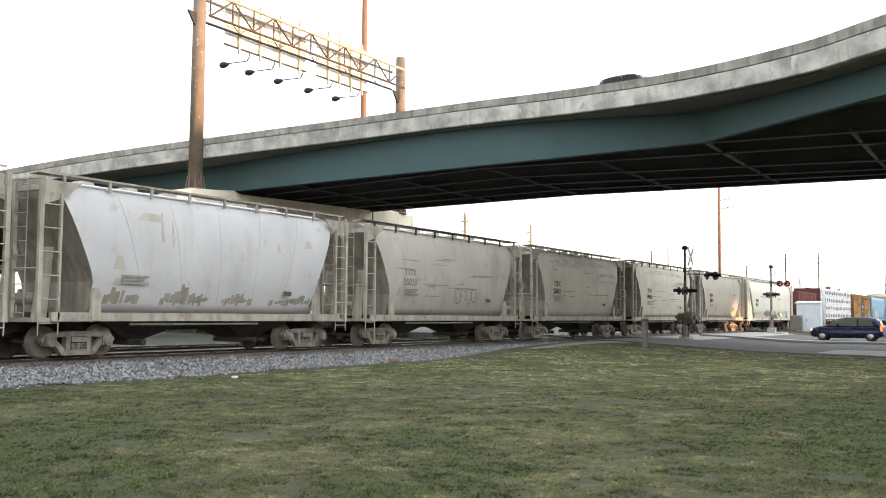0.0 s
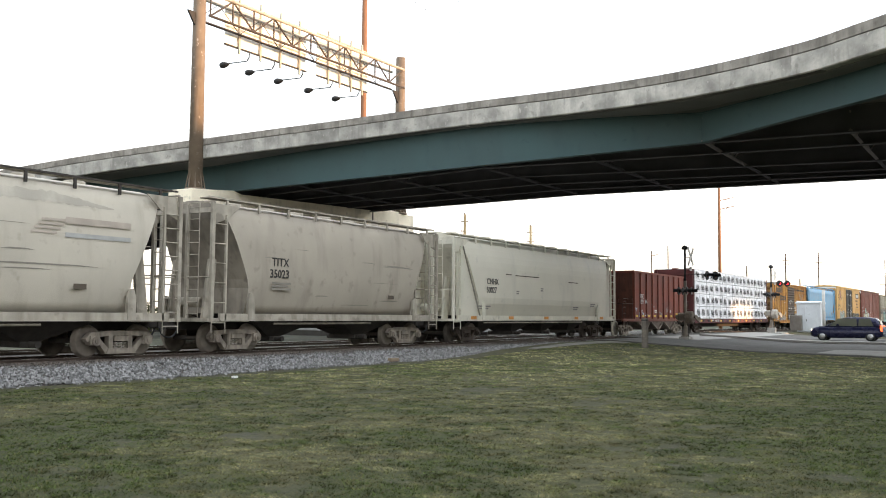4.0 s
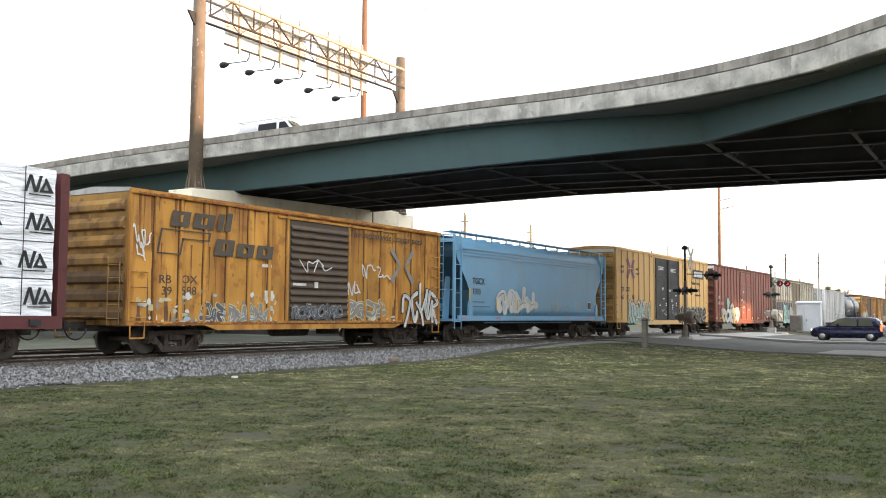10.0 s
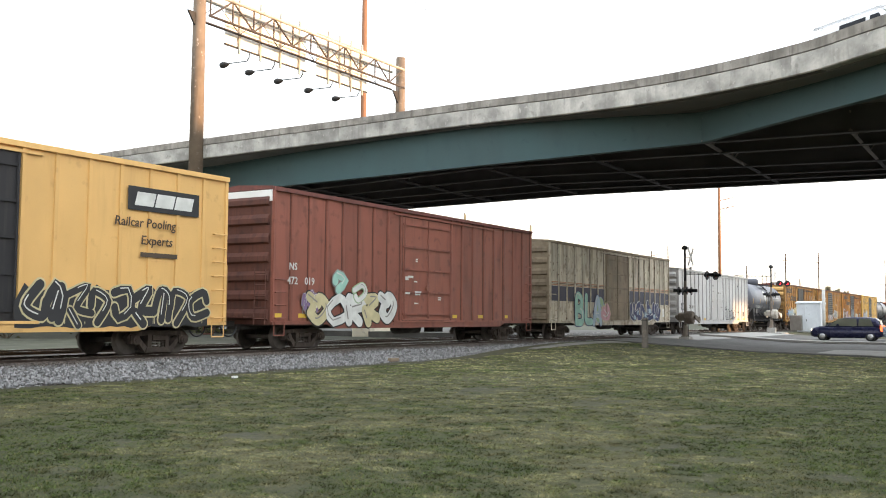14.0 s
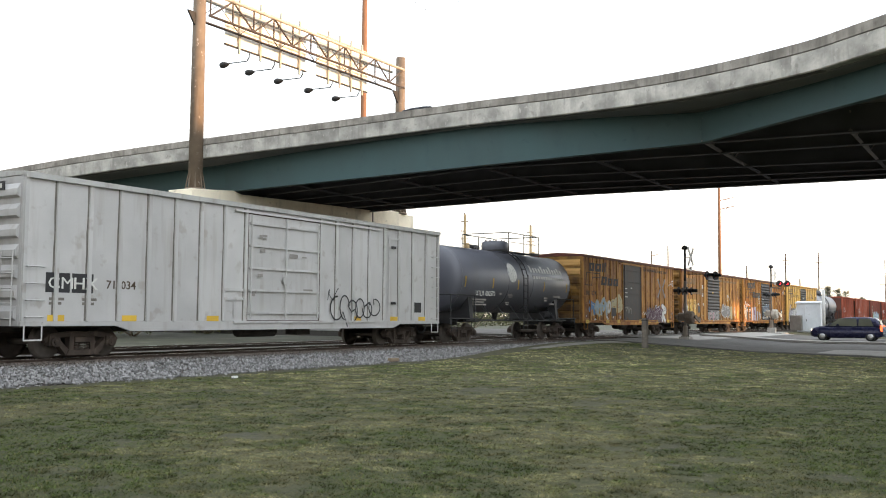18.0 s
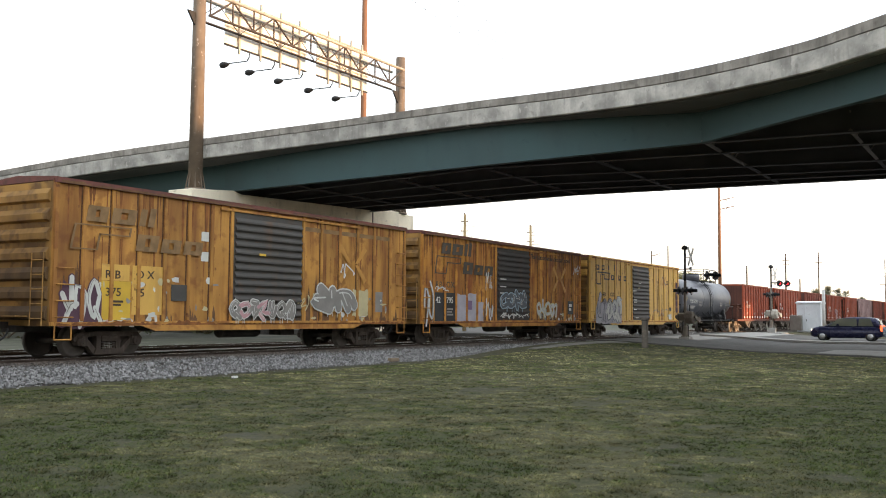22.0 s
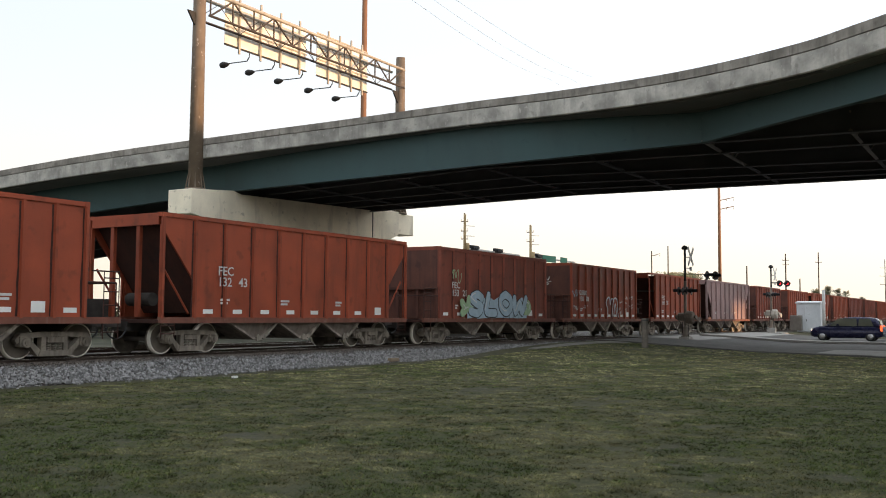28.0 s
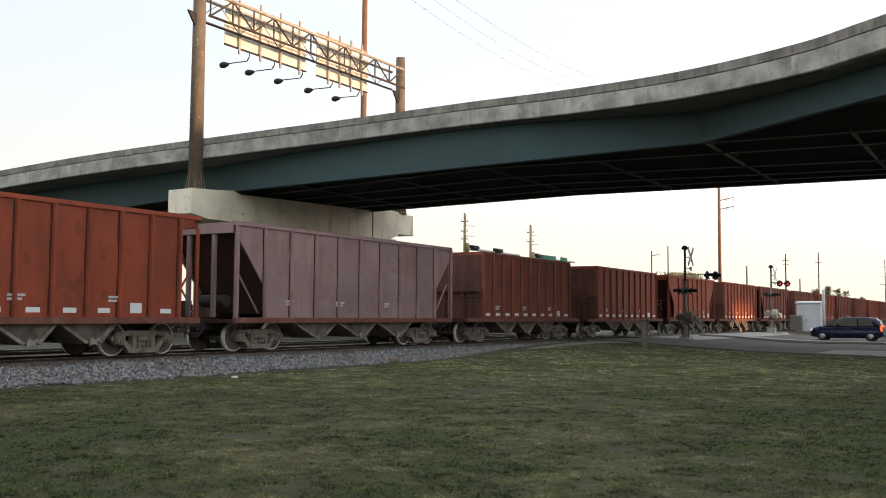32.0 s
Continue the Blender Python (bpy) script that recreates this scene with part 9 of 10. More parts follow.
    part("counterweight", bm, machine, m, "gate arm counterweights")
    bm = B()
    for x, y in ((-0.14, -0.2), (0.1, 0.22)):
        tube(bm, (x, y, 0.1), (x, y, 1.0), 0.03, seg=5)
    part("conduit", bm, DARKSTEEL, m, "cable conduits")
    return m


BROWNBOX = mat("weathered_machine_casing", (0.14, 0.11, 0.085), 0.8, 0.1, var=0.2, scale=4, dirt=(0.3, 0.27, 0.22), amount=0.25)
crossing_signal(56.0, 17.3, -0.06, 1.0, False, 0.25, 4.85, (0.74, -1.24), BROWNBOX)
crossing_signal(81.2, 17.95, 0.28, 1.0, True, reach=(0.5, -0.8), machine=mat("pale_machine_casing", (0.5, 0.46, 0.4), 0.7, 0.1, var=0.15, scale=4, dirt=(0.2, 0.16, 0.12), amount=0.3))
bm = B()
block(bm, 80.4, 83.0, 17.0, 18.9, -0.4, 0.0)
solid("signal_island", bm, PAVING, "raised pale concrete island under the signal", kind="structure", bevel=0.05)
TRAIN_BOX = thing("signal_cabinet", "pale grey railway signal cabinet beside the tracks", "cabinet", (95.0, 17.45, -0.3))
PALECAB = mat("pale_cabinet_paint", (0.68, 0.71, 0.74), 0.5, var=0.06, dirt=(0.35, 0.34, 0.32), amount=0.12)
bm = B()
block(bm, -1.1, 1.1, -1.05, 1.05, 0.25, 2.85)
part("housing", bm, PALECAB, TRAIN_BOX, "pale sheet-metal housing", bevel=0.03)
bm = B()
prism(bm, [(-1.2, 2.85), (1.2, 2.85), (1.2, 2.95), (0, 3.08), (-1.2, 2.95)], "y", -1.15, 1.15)
part("roof", bm, PALECAB, TRAIN_BOX, "shallow pitched roof")
bm = B()
block(bm, -1.2, 1.2, -1.15, 1.15, -0.2, 0.25)
part("plinth", bm, CONCRETE, TRAIN_BOX, "concrete plinth")
bm = B()
block(bm, -1.125, -1.1, -0.75, 0.3, 0.3, 2.4)
dr = part("door", bm, PALECAB, TRAIN_BOX, "sheet-metal door")
bm = B()
block(bm, -1.15, -1.12, 0.15, 0.22, 1.2, 1.4)
part("handle", bm, DARKSTEEL, dr, "dark handle")
bm = B()
for k in range(5):
    block(bm, -1.12, -1.1, -0.6, 0.15, 2.45 + 0.06 * k, 2.48 + 0.06 * k)
part("vent", bm, PALECAB, TRAIN_BOX, "slatted vent")
eb = thing("meter_box", "small grey metal equipment box beside the cabinet", "cabinet", (92.9, 18.35, -0.3))
bm = B()
block(bm, -0.35, 0.35, -0.5, 0.5, 0.35, 1.75)
part("housing", bm, SIGNALGREY, eb, "grey metal box", bevel=0.04)
bm = B()
block(bm, -0.3, 0.3, -0.5, 0.5, -0.15, 0.25)
part("stand", bm, DARKSTEEL, eb, "steel stand")
mp = thing("marker_post", "slim white marker post beside the cabinet", "post", (93.6, 16.05, -0.3))
bm = B()
tube(bm, (0, 0, 0), (0, 0, 4.1), 0.14, 0.14, 10)
part("post", bm, PALEMARK, mp, "white pipe")

# squat post at the end of the grass
bp = thing("bollard", "weathered grey timber post in the grass edge", "post", (43.6, 15.4, -0.27))
bm = B()
block(bm, -0.125, 0.125, -0.125, 0.125, -0.1, 1.4)
part("post", bm, mat("weathered_post_timber", (0.15, 0.13, 0.11), 0.9, var=0.25, scale=6, streak=8, dirt=(0.08, 0.07, 0.06), amount=0.3), bp, "grey weathered post", bevel=0.02)
bm = B()
block(bm, -0.132, 0.132, -0.132, 0.132, 1.28, 1.32)
part("cap_band", bm, DARKSTEEL, bp, "dark metal band")

# ---- cars waiting at the crossing ----
GLASS = mat("tinted_glass", (0.22, 0.225, 0.17), 0.06, var=0.05, bump=0, spec=0.6)
DARKGLASS = mat("dark_tinted_glass", (0.03, 0.032, 0.04), 0.12, var=0.05, bump=0, spec=0.4)
TYRE = mat("tyre_rubber", (0.03, 0.03, 0.03), 0.9, var=0.1)
ALLOY = mat("alloy_rim", (0.5, 0.5, 0.5), 0.35, 0.8, var=0.08)
TAIL_ON = glow("lit_tail_lamp", (0.9, 0.12, 0.03), 1.6)
HEAD_ON = glow("lit_head_lamp", (1.0, 0.9, 0.75), 1.5)


def loft(bm, rows):
    """Rows of (x, half widths and heights as [(y, z), ...]) for one half, mirrored."""
    rings = []
    for x, half in rows:
        full = [(-y, z) for y, z in half] + [(y, z) for y, z in half[::-1]]
        rings.append([bm.verts.new((x, y, z)) for y, z in full])
    n = len(rings[0])
    for a, b in zip(rings, rings[1:]):
        for k in range(n):
            bm.faces.new((a[k], a[(k + 1) % n], b[(k + 1) % n], b[k])).smooth = True
    bm.faces.new(rings[0])
    bm.faces.new(rings[-1][::-1])


def motor_car(name, label, loc, rz, paint, length=4.25, height=1.5, van=False, lights=True, tall=False):
    """x forward, wheels on z = 0."""
    c = thing(name, label, "car", loc, rz=rz)
    h, w = length / 2, 0.87
    zb = 1.15 if van else 1.03 if tall else 0.97
    nose = 0.95 if van else 0.9 if tall else 0.76
    bm = B()
    def sec(x, wid, z0, z1):
        return (x, [(wid * 0.88, z0), (wid, z0 + 0.12), (wid * 1.02, z0 + 0.35), (wid * 0.985, z1 - 0.08), (wid * 0.92, z1)])
    loft(bm, [sec(-h, 0.72, 0.42, zb - 0.05), sec(-h + 0.1, 0.82, 0.3, zb), sec(-h + 0.6, w, 0.22, zb + 0.02), sec(-0.3, w, 0.2, zb), sec(0.8, w, 0.2, zb - 0.03),
              sec(h - 0.65, w, 0.22, nose + 0.1), sec(h - 0.2, 0.8, 0.26, nose - 0.02), sec(h, 0.66, 0.36, nose - 0.16)])
    body = part("body", bm, paint, c, "painted car body")
    bm = B()
    def cab(x, wid, z1):
        return (x, [(w * 0.97, zb - 0.06), (wid, 0.5 * (zb + z1)), (wid * 0.92, z1 - 0.05), (wid * 0.8, z1)])
    rear = -h + (0.12 if not van else 0.05)
    if van:
        loft(bm, [cab(rear, 0.78, zb + 0.02), cab(rear + 0.38, 0.76, height - 0.1), cab(rear + 0.9, 0.77, height - 0.01), cab(-0.1, 0.78, height), cab(0.9, 0.77, height - 0.05), cab(1.55, 0.8, zb - 0.02)])
    elif tall:
        loft(bm, [cab(rear, 0.78, zb + 0.02), cab(rear + 0.16, 0.77, height - 0.26), cab(rear + 0.32, 0.77, height - 0.09), cab(rear + 0.8, 0.78, height - 0.01), cab(-0.6, 0.79, height), cab(0.1, 0.78, height - 0.04), cab(0.5, 0.78, height - 0.2), cab(1.38, 0.82, zb - 0.04)])
    else:
        loft(bm, [cab(rear, 0.78, zb + 0.02), cab(rear + 0.14, 0.75, height - 0.16), cab(rear + 0.3, 0.75, height - 0.07), cab(rear + 0.8, 0.77, height - 0.01), cab(-0.55, 0.78, height), cab(-0.1, 0.77, height - 0.05), cab(0.35, 0.78, height - 0.27), cab(0.92, 0.8, zb - 0.04)])
    part("roof", bm, paint, c, "car roof and pillars")
    zw0, zw1 = zb + 0.01, height - (0.17 if van else 0.1)
    for sy in (-1, 1):
        spans = ((-h + 0.42, -0.82), (-0.74, 0.62)) if not van else ((-0.95, 0.35), (0.5, 1.35))
        if tall:
            spans = ((-h + 0.55, -0.82), (-0.72, 1.08))
        for i, (a, b) in enumerate(spans):
            bm = B()
            slope = (0.45 if i == 1 else 0.03) if van else (0.62 if i == 1 else 0.03)
            back = 0.22 if i == 0 and not van else 0.02
            pts = [(a, zw0), (b, zw0), (b - slope, zw1), (a + back, zw1)]
            vs = [bm.verts.new((px, sy * (0.862 if pz < zw0 + 0.1 else 0.765), pz)) for px, pz in pts]
            bm.faces.new(vs)
            bmesh.ops.solidify(bm, geom=bm.faces[:], thickness=0.012)
            part("side_window", bm, GLASS if tall else DARKGLASS, c, "dark side window")
        bm = B()
        block(bm, 0.42, 0.58, sy * 0.88 - 0.02, sy * 0.88 + 0.1 * sy, zb + 0.02, zb + 0.14)
        part("mirror", bm, paint, c, "door mirror", bevel=0.02)
        for x in (-0.55, 0.35):
            bm = B()
            block(bm, x - 0.2, x - 0.05, sy * 0.89 - 0.01, sy * 0.89 + 0.01, zb - 0.14, zb - 0.11)
            part("door_handle", bm, paint, c, "door handle")
        bm = B()
        block(bm, -h + 0.02, -h + (0.17 if tall else 0.16), sy * 0.66, sy * 0.83, zb - (0.36 if tall else 0.16), zb + 0.06)
        part("tail_lamp", bm, TAIL_ON if lights else REDLENS, c, "red tail lamp", bevel=0.02)
        bm = B()
        block(bm, h - 0.26, h - 0.05, sy * 0.46, sy * 0.74, nose - 0.25, nose - 0.09)
        part("headlamp", bm, HEAD_ON if lights else ALLOY, c, "headlamp", bevel=0.03)
        for x in (-h + 0.78, h - 0.82):
            bm = B()
            revolve(bm, [(-0.1, 0.22), (-0.1, 0.3), (-0.07, 0.315), (0.07, 0.315), (0.1, 0.3), (0.1, 0.22)], 22, "y", (x, sy * 0.78, 0.315))
            wheel = part("wheel", bm, TYRE, c, "black tyre")
            bm = B()
            revolve(bm, [(sy * 0.101 - 0.01, 0.2), (sy * 0.101, 0.21), (sy * 0.101 + 0.008, 0.06)] if sy > 0 else [(-0.109, 0.06), (-0.101, 0.21), (-0.09, 0.2)], 18, "y", (x, sy * 0.78, 0.315))
            part("rim", bm, ALLOY, wheel, "alloy rim")
    front, brow = (1.58, 1.0) if van else (1.39, 0.25) if tall else (0.94, 0.0)
    bm = B()
    vs = [bm.verts.new(p) for p in ((front, -0.7, zb + 0.03), (front, 0.7, zb + 0.03), (brow, 0.62, height - 0.06), (brow, -0.62, height - 0.06))]
    bm.faces.new(vs)
    bmesh.ops.solidify(bm, geom=bm.faces[:], thickness=0.01)
    part("windscreen", bm, GLASS, c, "windscreen")
    bm = B()
    vs = [bm.verts.new(p) for p in ((rear - 0.01, -0.66, zb + 0.08), (rear - 0.01, 0.66, zb + 0.08), (rear + (0.32 if van else 0.12), 0.6, height - 0.18), (rear + (0.32 if van else 0.12), -0.6, height - 0.18))]
    bm.faces.new(vs)
    bmesh.ops.solidify(bm, geom=bm.faces[:], thickness=0.01)
    part("rear_window", bm, GLASS, c, "rear window")
    bm = B()
    block(bm, -h - 0.02, -h + 0.06, -0.7, 0.7, 0.36, 0.56)
    part("rear_bumper", bm, paint, c, "rear bumper", bevel=0.03)
    return c


NAVY = mat("navy_car_paint", (0.012, 0.014, 0.05), 0.25, 0.3, var=0.05, bump=0, spec=0.6)
LIGHTBLUE = mat("pale_blue_car_paint", (0.32, 0.4, 0.47), 0.3, 0.3, var=0.05, bump=0, spec=0.6)
BLACKCAR = mat("black_car_paint", (0.02, 0.02, 0.024), 0.25, 0.3, var=0.05, bump=0, spec=0.6)
VANWHITE = mat("white_van_paint", (0.66, 0.67, 0.69), 0.35, 0.1, var=0.05, bump=0, spec=0.5)
motor_car("hatchback_car", "dark navy hatchback with lit tail lamp waiting on the road", (72.6, 10.9, road_z(11.0)), 90, NAVY, 4.7, 1.66, tall=True)
motor_car("hatchback_car", "pale blue car waiting in the next lane of the road", (76.2, 7.0, road_z(7.0)), 90, LIGHTBLUE, 4.4, 1.52)

# ---- vehicles on the overpass ----
car_a = motor_car("sedan_car", "black car driving over the overpass", (0, 0, 0), 0, BLACKCAR, 4.8, 1.68, lights=False)
car_b = motor_car("sedan_car", "dark car driving over the overpass", (0, 0, 0), 0, BLACKCAR, 4.6, 1.48, lights=False)
van = motor_car("work_van", "white van with a ladder rack driving over the overpass", (0, 0, 0), 0, VANWHITE, 5.35, 1.86, van=True, lights=False)
bm = B()
for y in (-0.6, 0.6):
    tube(bm, (-2.4, y, 1.98), (0.9, y, 1.98), 0.03, seg=5)
for x in (-2.2, -0.8, 0.7):
    tube(bm, (x, -0.7, 1.97), (x, 0.7, 1.97), 0.03, seg=5)
    for y in (-0.65, 0.65):
        tube(bm, (x, y, 1.74), (x, y, 1.98), 0.025, seg=5)
part("roof_rack", bm, VANWHITE, van, "white tubular roof rack")
bm = B()
tube(bm, (-2.7, -0.35, 2.03), (1.6, -0.35, 2.03), 0.035, seg=5)
tube(bm, (-2.7, 0.0, 2.03), (1.6, 0.0, 2.03), 0.035, seg=5)
for k in range(12):
    tube(bm, (-2.5 + 0.35 * k, -0.35, 2.03), (-2.5 + 0.35 * k, 0.0, 2.03), 0.02, seg=4)
part("roof_ladder", bm, VANWHITE, van, "ladder on the rack")

# ---- poles, wires and trees in the distance ----
def utility_pole(x, y, top, r, arms=(), mat_=WOODPOLE, label="tall wooden utility pole with crossarms"):
    p = thing("utility_pole", label, "utility pole", (x, y, -0.45), "utility poles")
    bm = B()
    tube(bm, (0, 0, 0), (0, 0, top + 0.45), r, r * 0.62, 10)
    part("shaft", bm, mat_, p, "tapered shaft")
    for z, l, side in arms:
        bm = B()
        a = Vector((0.52, -0.85, 0))
        p0, p1 = (-a * l * 0.5, a * l * 0.5) if not side else (Vector((0, 0, 0)), a * l)
        tube(bm, p0 + Vector((0, 0, z)), p1 + Vector((0, 0, z + (0.5 if side else 0))), 0.07, 0.05, 5)
        arm = part("crossarm", bm, mat_, p, "crossarm")
        for k in (0.05, 0.5, 0.95):
            q = p0.lerp(p1, k) + Vector((0, 0, z))
            bm = B()
            tube(bm, q, q + Vector((0, 0, 0.35)), 0.06, 0.03, 6)
            part("insulator", bm, PALEMARK, arm, "insulator")
    return p


STEELPOLE = mat("weathering_steel_pole", (0.24, 0.12, 0.065), 0.7, var=0.12, scale=1)
utility_pole(71.2, 52.0, 38.0, 0.36, (), STEELPOLE, "tall rust-brown steel mast behind the overpass")
utility_pole(139.6, 38.0, 25.0, 0.27, ((18.6, 2.2, True), (17.3, 2.2, True)), STEELPOLE, "tall orange-brown steel pole with side brackets")
for x, y, top, arms in ((103.8, 60, 14.0, ((13.4, 0.9, False), (12.2, 0.9, False), (11.2, 0.9, False))), (122.4, 60, 14.1, ((13.5, 1.0, False), (12.2, 1.0, False))),
                        (173.8, 60, 13.5, ((13.0, 1.6, True),)), (183.4, 60, 15.1, ()), (225, 46.5, 15.6, ((14.6, 1.4, False), (13.6, 1.4, False))),
                        (262.0, 46.0, 18.2, ((16, 1.6, False),)), (380.0, 44.0, 22.6, ((20, 4, False), (17, 4, False), (14, 4, False))), (196, 48, 11.5, ()), (238, 46, 10.5, ())):
    utility_pole(x, y, top, 0.16 if y > 50 else 0.2, arms)
# wires strung high behind the overpass
wires = thing("overhead_wires", "thin overhead wires high behind the overpass", "wires", (71.2, 52.0, 37.0))
for k, (a, b) in enumerate((((82, 54, 34), (180, 84, 50.5)), ((83, 52, 34), (181, 80, 50.5)), ((84, 50, 34), (186, 76, 51)))):
    a, b = Vector(a), Vector(b)
    bm = B()
    pts = []
    for i in range(25):
        u = -1.0 + 3.0 * i / 24
        p = a.lerp(b, u)
        p.z -= 4 * u * (1 - u) if 0 < u < 1 else 0
        pts.append(p - Vector((71.2, 52.0, 37.0)))
    for p, q in zip(pts, pts[1:]):
        tube(bm, p, q, 0.016, seg=3, caps=False)
    bmesh.ops.remove_doubles(bm, verts=bm.verts[:], dist=0.004)
    part("wire", bm, DARKSTEEL, wires, "thin dark wire")

# ---- traffic signals beyond the crossing ----
TANPOLE = mat("tan_concrete_pole", (0.42, 0.31, 0.17), 0.85, var=0.1, scale=2)
GREENSIGN = mat("green_sign", (0.02, 0.16, 0.1), 0.5, var=0.05)


def mast_arm(x, y, top, reach, heads, signs):
    m = thing("traffic_signal", "tan concrete mast-arm traffic signal beyond the tracks", "traffic signal", (x, y, -0.4), "traffic signals")
    bm = B()
    tube(bm, (0, 0, 0), (0, 0, top + 0.4), 0.16, 0.1, 10)
    part("pole", bm, TANPOLE, m, "tan concrete pole")
    for z in (top - 0.5, top - 1.3, top - 2.1):
        bm = B()
        tube(bm, (0, 0, z), (0.7, -0.5, z), 0.02, seg=4)
        part("bracket", bm, DARKSTEEL, m, "thin side bracket")
    bm = B()
    tube(bm, (0, 0, 6.9), (reach, 0, 6.9), 0.11, 0.07, 8)
    part("mast_arm", bm, PALEMARK, m, "pale horizontal arm")
    for hx in heads:
        bm = B()
        block(bm, hx - 0.52, hx + 0.52, -0.18, 0.12, 6.85, 7.22)
        head = part("signal_head", bm, BLACKPAINT, m, "black horizontal signal head", bevel=0.03)
        for k in (-0.33, 0.0, 0.33):
            bm = B()
            tube(bm, (hx + k, -0.2, 7.03), (hx + k, -0.36, 7.03), 0.14, 0.15, seg=10)
            part("visor", bm, BLACKPAINT, head, "round visor")
    for sx, w in signs:
        bm = B()
        block(bm, sx, sx + w, -0.15, -0.1, 6.6, 7.2)
        part("street_sign", bm, GREENSIGN, m, "green overhead street sign")
    bm = B()
    tube(bm, (0.0, -0.25, 6.4), (0.0, -0.25, 7.3), 0.16, 0.16, 8)
    part("transformer", bm, TANPOLE, m, "small can on the pole")


mast_arm(65.8, 38.0, 9.2, 9.6, (1.3, 5.4), ())
mast_arm(77.6, 38.0, 9.3, 9.8, (1.3,), ((2.2, 2.9), (6.2, 1.5)))

# ---- trees and bushes in the distance ----
LEAF = mat("dull_green_leaf", (0.06, 0.075, 0.03), 0.8, var=0.3, scale=1.5, second=(0.11, 0.105, 0.05), rand=0.2)
# haze over the far trees put into paler leaf colours
HAZELEAF = mat("haze_pale_leaf", (0.2, 0.205, 0.12), 0.85, var=0.25, scale=1.5, second=(0.27, 0.26, 0.16), rand=0.1)
# fronds paled and greyed to stand for haze
PALMLEAF = mat("palm_frond", (0.24, 0.235, 0.16), 0.7, var=0.25, scale=3, rand=0.2)
BARK = mat("palm_bark", (0.17, 0.14, 0.1), 0.9, var=0.2, scale=4)


def palm(x, y, tall, seed):
    rng = random.Random(seed)
    p = thing("palm_tree", "cabbage palm with a round fan-leaved crown", "tree", (x, y, -0.45), "palms")
    bm = B()
    px = [Vector((0.25 * math.sin(k * 0.5 + seed), 0.1 * k * 0.1, tall * k / 6)) for k in range(7)]
    for a, b in zip(px, px[1:]):
        tube(bm, a, b, 0.24 - 0.01 * px.index(a), 0.23 - 0.01 * px.index(a), 8)
    part("trunk", bm, BARK, p, "ringed grey trunk")
    top = px[-1]
    bm = B()
    for k in range(46):
        az, el = rng.uniform(0, 6.283), rng.uniform(-0.9, 1.35)
        way = Vector((math.cos(az) * math.cos(el), math.sin(az) * math.cos(el), math.sin(el)))
        length = rng.uniform(1.1, 1.9)
        side = way.cross(Vector((0, 0, 1))).normalized()
        prev = None
        tip = top + way * length
        for j in range(9):
            a = (j - 4) * 0.16
            d = (way * math.cos(a) + side * math.sin(a)).normalized()
            q = top + way * length * 0.45
            e = q + d * length * 0.6 - Vector((0, 0, 0.12 * abs(j - 4) * 0.3))
            w = side * 0.11
            vs = [bm.verts.new(v) for v in (q - w, q + w, e)]
            bm.faces.new(vs)
        tube(bm, top, top + way * length * 0.5, 0.02, seg=3, caps=False)
    crown = part("crown", bm, PALMLEAF, p, "rounded crown of fan leaves")
    return p


for k, (x, y, tall) in enumerate(((224, 40, 6.6), (237, 39.5, 7.6), (242, 40.5, 7.0), (253, 40, 7.6), (268, 40.5, 7.4), (300, 41, 6.4))):
    palm(x, y, tall, k)


def bush(x, y, w, tall, seed, name="bush", label="rounded dull green bush beyond the tracks"):
    rng = np.random.default_rng(seed)
    b = thing(name, label, "bush" if name == "bush" else "tree", (x, y, -0.45), "bushes")
    bm = B()
    for k in range(5):
        a = k * 1.26
        tube(bm, (0, 0, 0), (0.35 * w * math.cos(a), 0.35 * w * math.sin(a), tall * 0.6), 0.07, 0.03, 5)
    part("stems", bm, BARK, b, "woody stems")
    far = tall > 10
    n = 5000 if far else 1400
    c = rng.normal(size=(14, 3)) * (w * 0.24, w * 0.24, tall * (0.05 if far else 0.16)) + (0, 0, tall * (0.8 if far else 0.58))
    v = c[rng.integers(0, 14, n)] + rng.normal(size=(n, 3)) * (w * 0.11, w * 0.11, tall * 0.11)
    v[:, 2] = np.clip(v[:, 2], 0.05, tall)
    t1, t2 = rng.normal(size=(n, 3)), rng.normal(size=(n, 3))
    s = 0.2 if far else 0.06 + 0.03 * tall
    tri = np.stack([v, v + t1 * s, v + t2 * s], 1).reshape(-1, 3)
    me = bpy.data.meshes.new("crown")
    me.from_pydata(tri.tolist(), [], np.arange(3 * n).reshape(n, 3).tolist())
    me.materials.append(LEAF if tall < 10 else HAZELEAF)
    part("crown", me, None, b, "uneven leafy crown")


for k, (x, y, w, tall) in enumerate(((168, 52, 9, 9.2), (180, 53, 8, 8.2), (191, 52, 9, 7.4), (30, 52, 5, 2.2), (37, 54, 6, 2.6), (46, 53, 5, 2.0), (24, 47, 5, 1.8), (56, 56, 6, 2.4), (90, 60, 9, 3.2), (110, 62, 10, 3.4),
                                     (191, 62, 7, 10.2), (199, 62, 8, 10.9), (207, 63, 7, 10.9), (290, 60, 26, 7.0), (340, 60, 30, 7.5), (420, 62, 34, 8.5))):
    bush(x, y, w, tall, k, "bush" if tall < 4 else "broad_tree", "rounded dull green bush beyond the tracks" if tall < 4 else "broad green tree behind the railway yard")

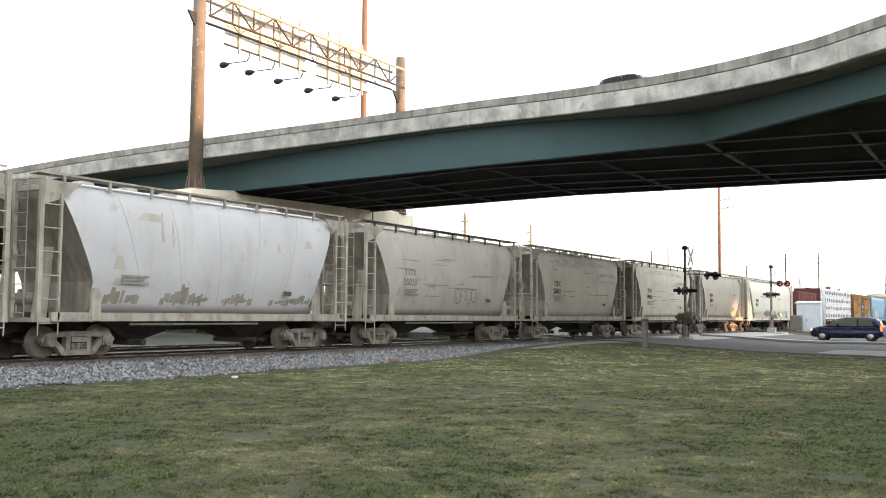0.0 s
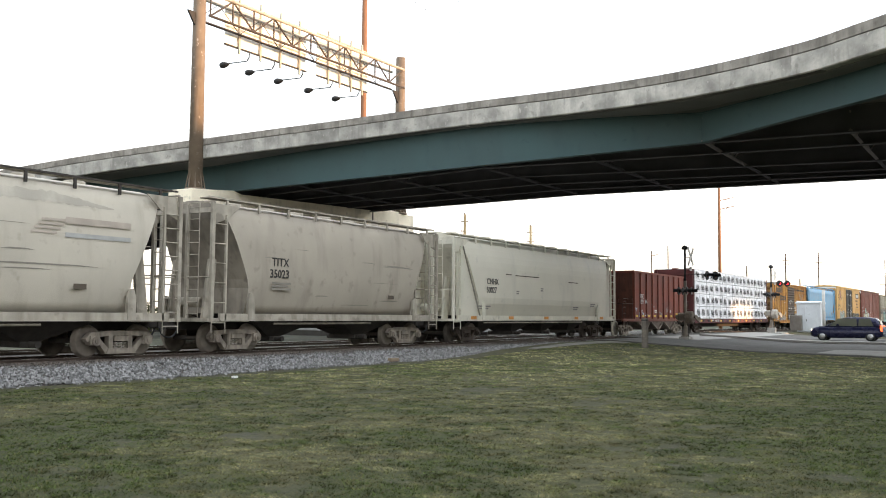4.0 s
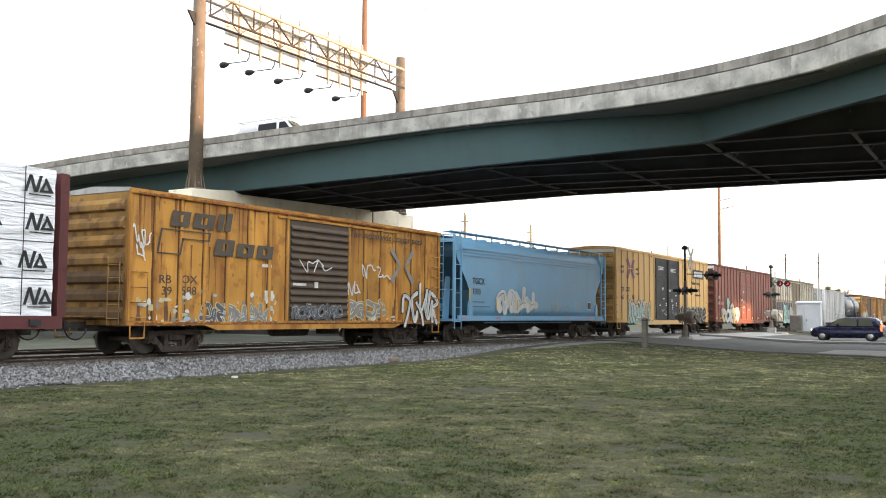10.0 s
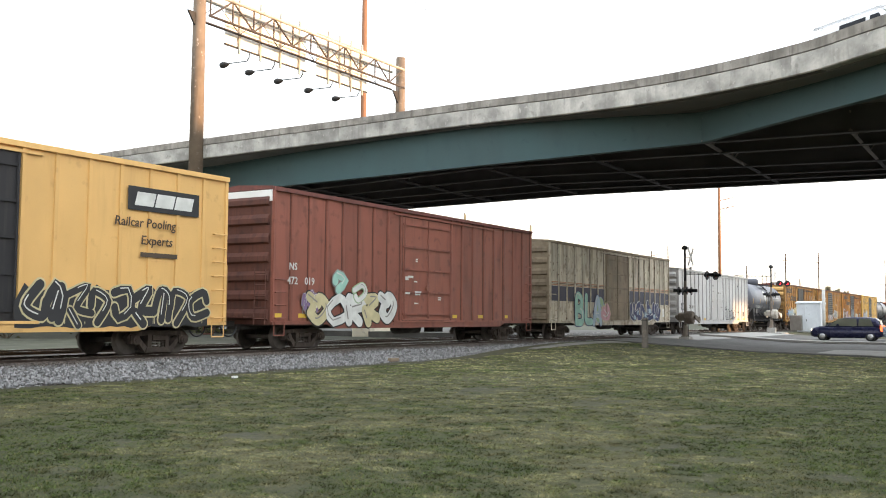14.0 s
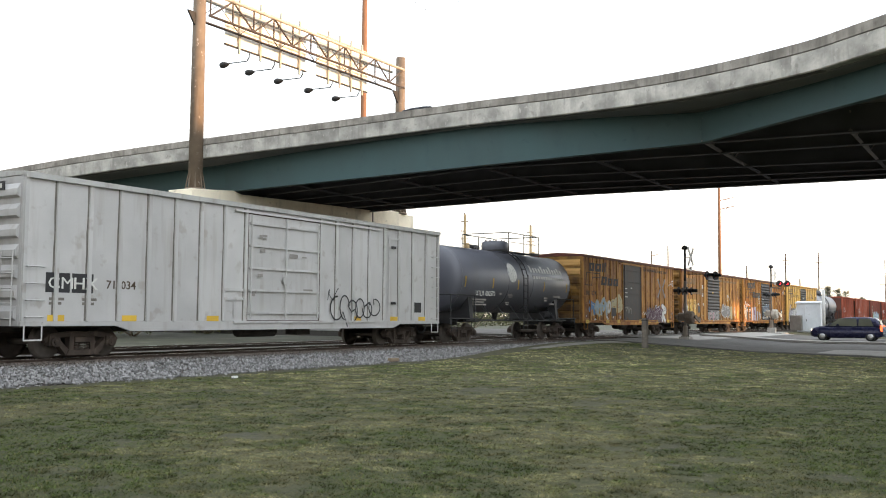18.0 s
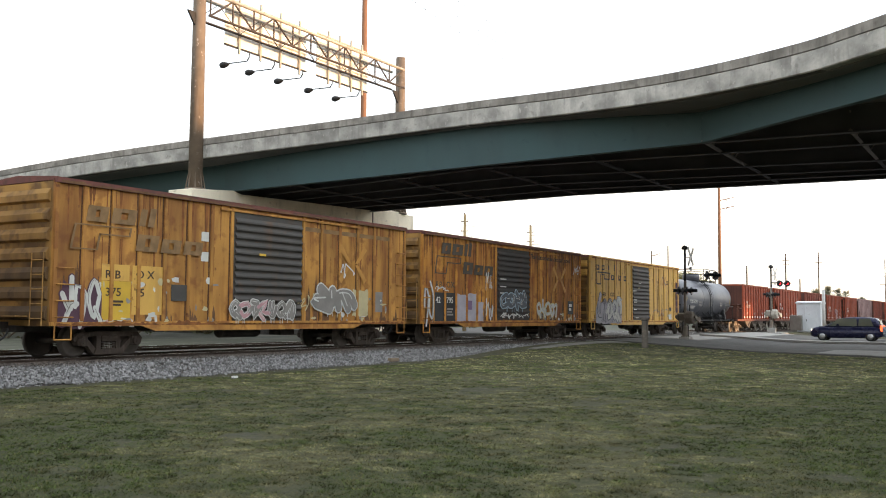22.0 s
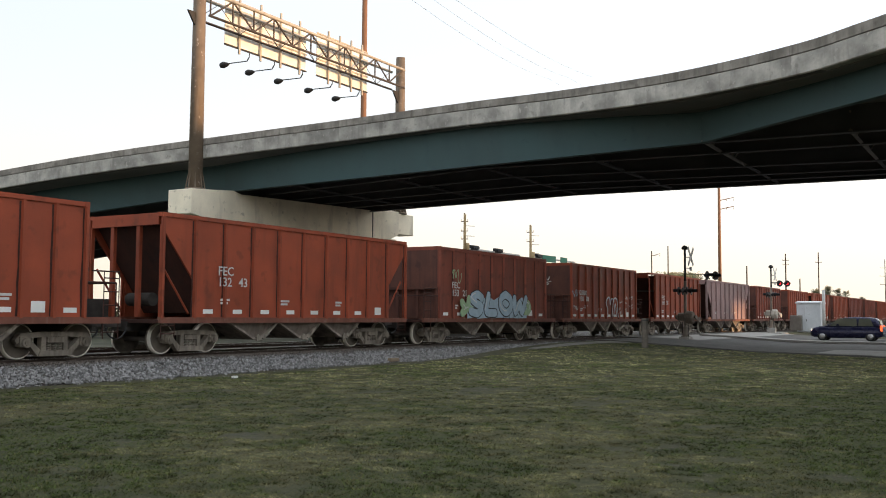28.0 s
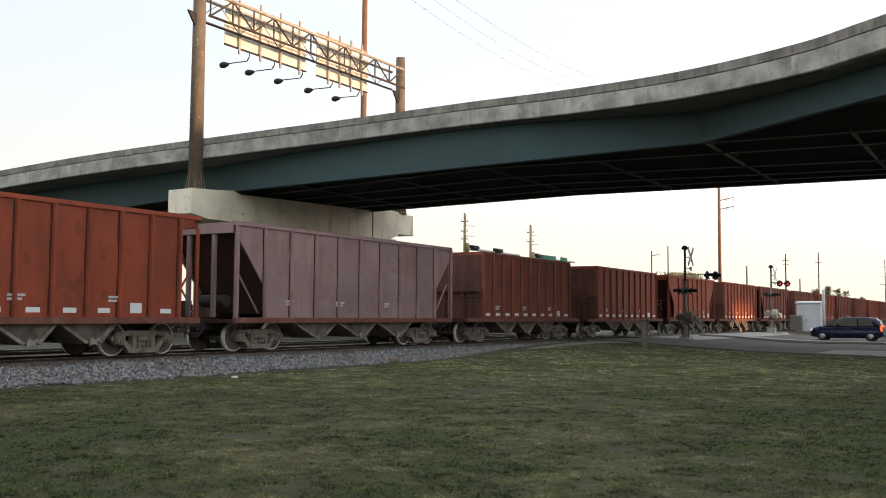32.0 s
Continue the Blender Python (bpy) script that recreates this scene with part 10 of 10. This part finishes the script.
# overgrown scrub along the far side of the yard
def scrub():
    rng = np.random.default_rng(12)
    n = 60000
    x = -60 + 420 * rng.random(n)
    tall = np.array([1.9 + 1.3 * noise.noise((a * 0.11, 0.0, 5.0)) + 0.7 * noise.noise((a * 0.5, 3.0, 0.0)) for a in x])
    v = np.stack([x, 74 + 3.5 * rng.random(n), -0.5 + (tall + 0.5) * rng.random(n) ** 0.7], -1)
    t1, t2 = rng.normal(size=(n, 3)), rng.normal(size=(n, 3))
    me = bpy.data.meshes.new("scrub")
    me.from_pydata(np.stack([v, v + 0.16 * t1, v + 0.16 * t2], 1).reshape(-1, 3).tolist(), [], np.arange(3 * n).reshape(n, 3).tolist())
    me.materials.append(mat("dry_scrub_leaf", (0.04, 0.045, 0.02), 0.85, var=0.3, scale=0.3, second=(0.085, 0.078, 0.04)))
    tagged(new("scrub", me), "overgrown dull green scrub along the yard", "scrub", kind="stuff")


scrub()
# a scrap of litter on the grass edge
bm = B()
prism(bm, [(18.4, 17.4), (18.56, 17.42), (18.58, 17.5), (18.5, 17.54), (18.38, 17.48)], "z", -0.45, -0.4)
solid("paper_scrap", bm, WHITE, "crumpled scrap of white paper on the grass", "litter")
bm = B()
block(bm, 27.7, 28.2, 18.9, 19.05, -0.42, -0.3)
solid("timber_offcut", bm, mat("raw_timber", (0.22, 0.17, 0.12), 0.9), "short pale timber offcut at the ballast edge", "timber", bevel=0.01)

# ---- what moves ----
def travel(t):
    """How far the train has come along its track, nought at half time."""
    u = (t - 16) / 16
    return 206.71 * u - 1.81 * u ** 2 + 0.257 * u ** 3 + 1.745 * u ** 4 - 1.376 * u ** 5


LANE = []
for i, p in enumerate(STATIONS):
    LANE.append(p + side_way(i) * 2.5 + Vector((0, 0, -0.86)))
LANE_S = [0.0]
for p, q in zip(LANE, LANE[1:]):
    LANE_S.append(LANE_S[-1] + (q - p).length)


def lane_pose(s):
    i = max(k for k in range(len(LANE_S) - 1) if LANE_S[k] <= max(s, 0.0))
    u = (s - LANE_S[i]) / (LANE_S[i + 1] - LANE_S[i])
    p, d = LANE[i].lerp(LANE[i + 1], u), (LANE[i + 1] - LANE[i]).normalized()
    return pose(p.x, p.y, p.z, 0, math.degrees(math.asin(d.z)), math.degrees(math.atan2(-d.y, -d.x)))


def lane_at(y):
    for k in range(len(LANE) - 1):
        if LANE[k].y <= y <= LANE[k + 1].y:
            return LANE_S[k] + (LANE_S[k + 1] - LANE_S[k]) * (y - LANE[k].y) / (LANE[k + 1].y - LANE[k].y)


def motions():
    times = [0, 2, 4, 6, 8, 10, 12, 14, 16, 18, 20, 22, 24, 26, 28, 30, 32]
    for car, u in TRAIN + STACKS:
        walk(car, [(t, pose(u - travel(t), TRACK_Y, 0)) for t in times])
    for vehicle, t0, y0, speed in ((car_a, 0.4, 11.9, 9.4), (van, 11.0, 29.65, 8.75), (car_b, 19.0, 17.8, 10.0)):
        s0 = lane_at(y0)
        walk(vehicle, [(t, lane_pose(s0 - speed * (t - t0))) for t in range(33)])


motions()
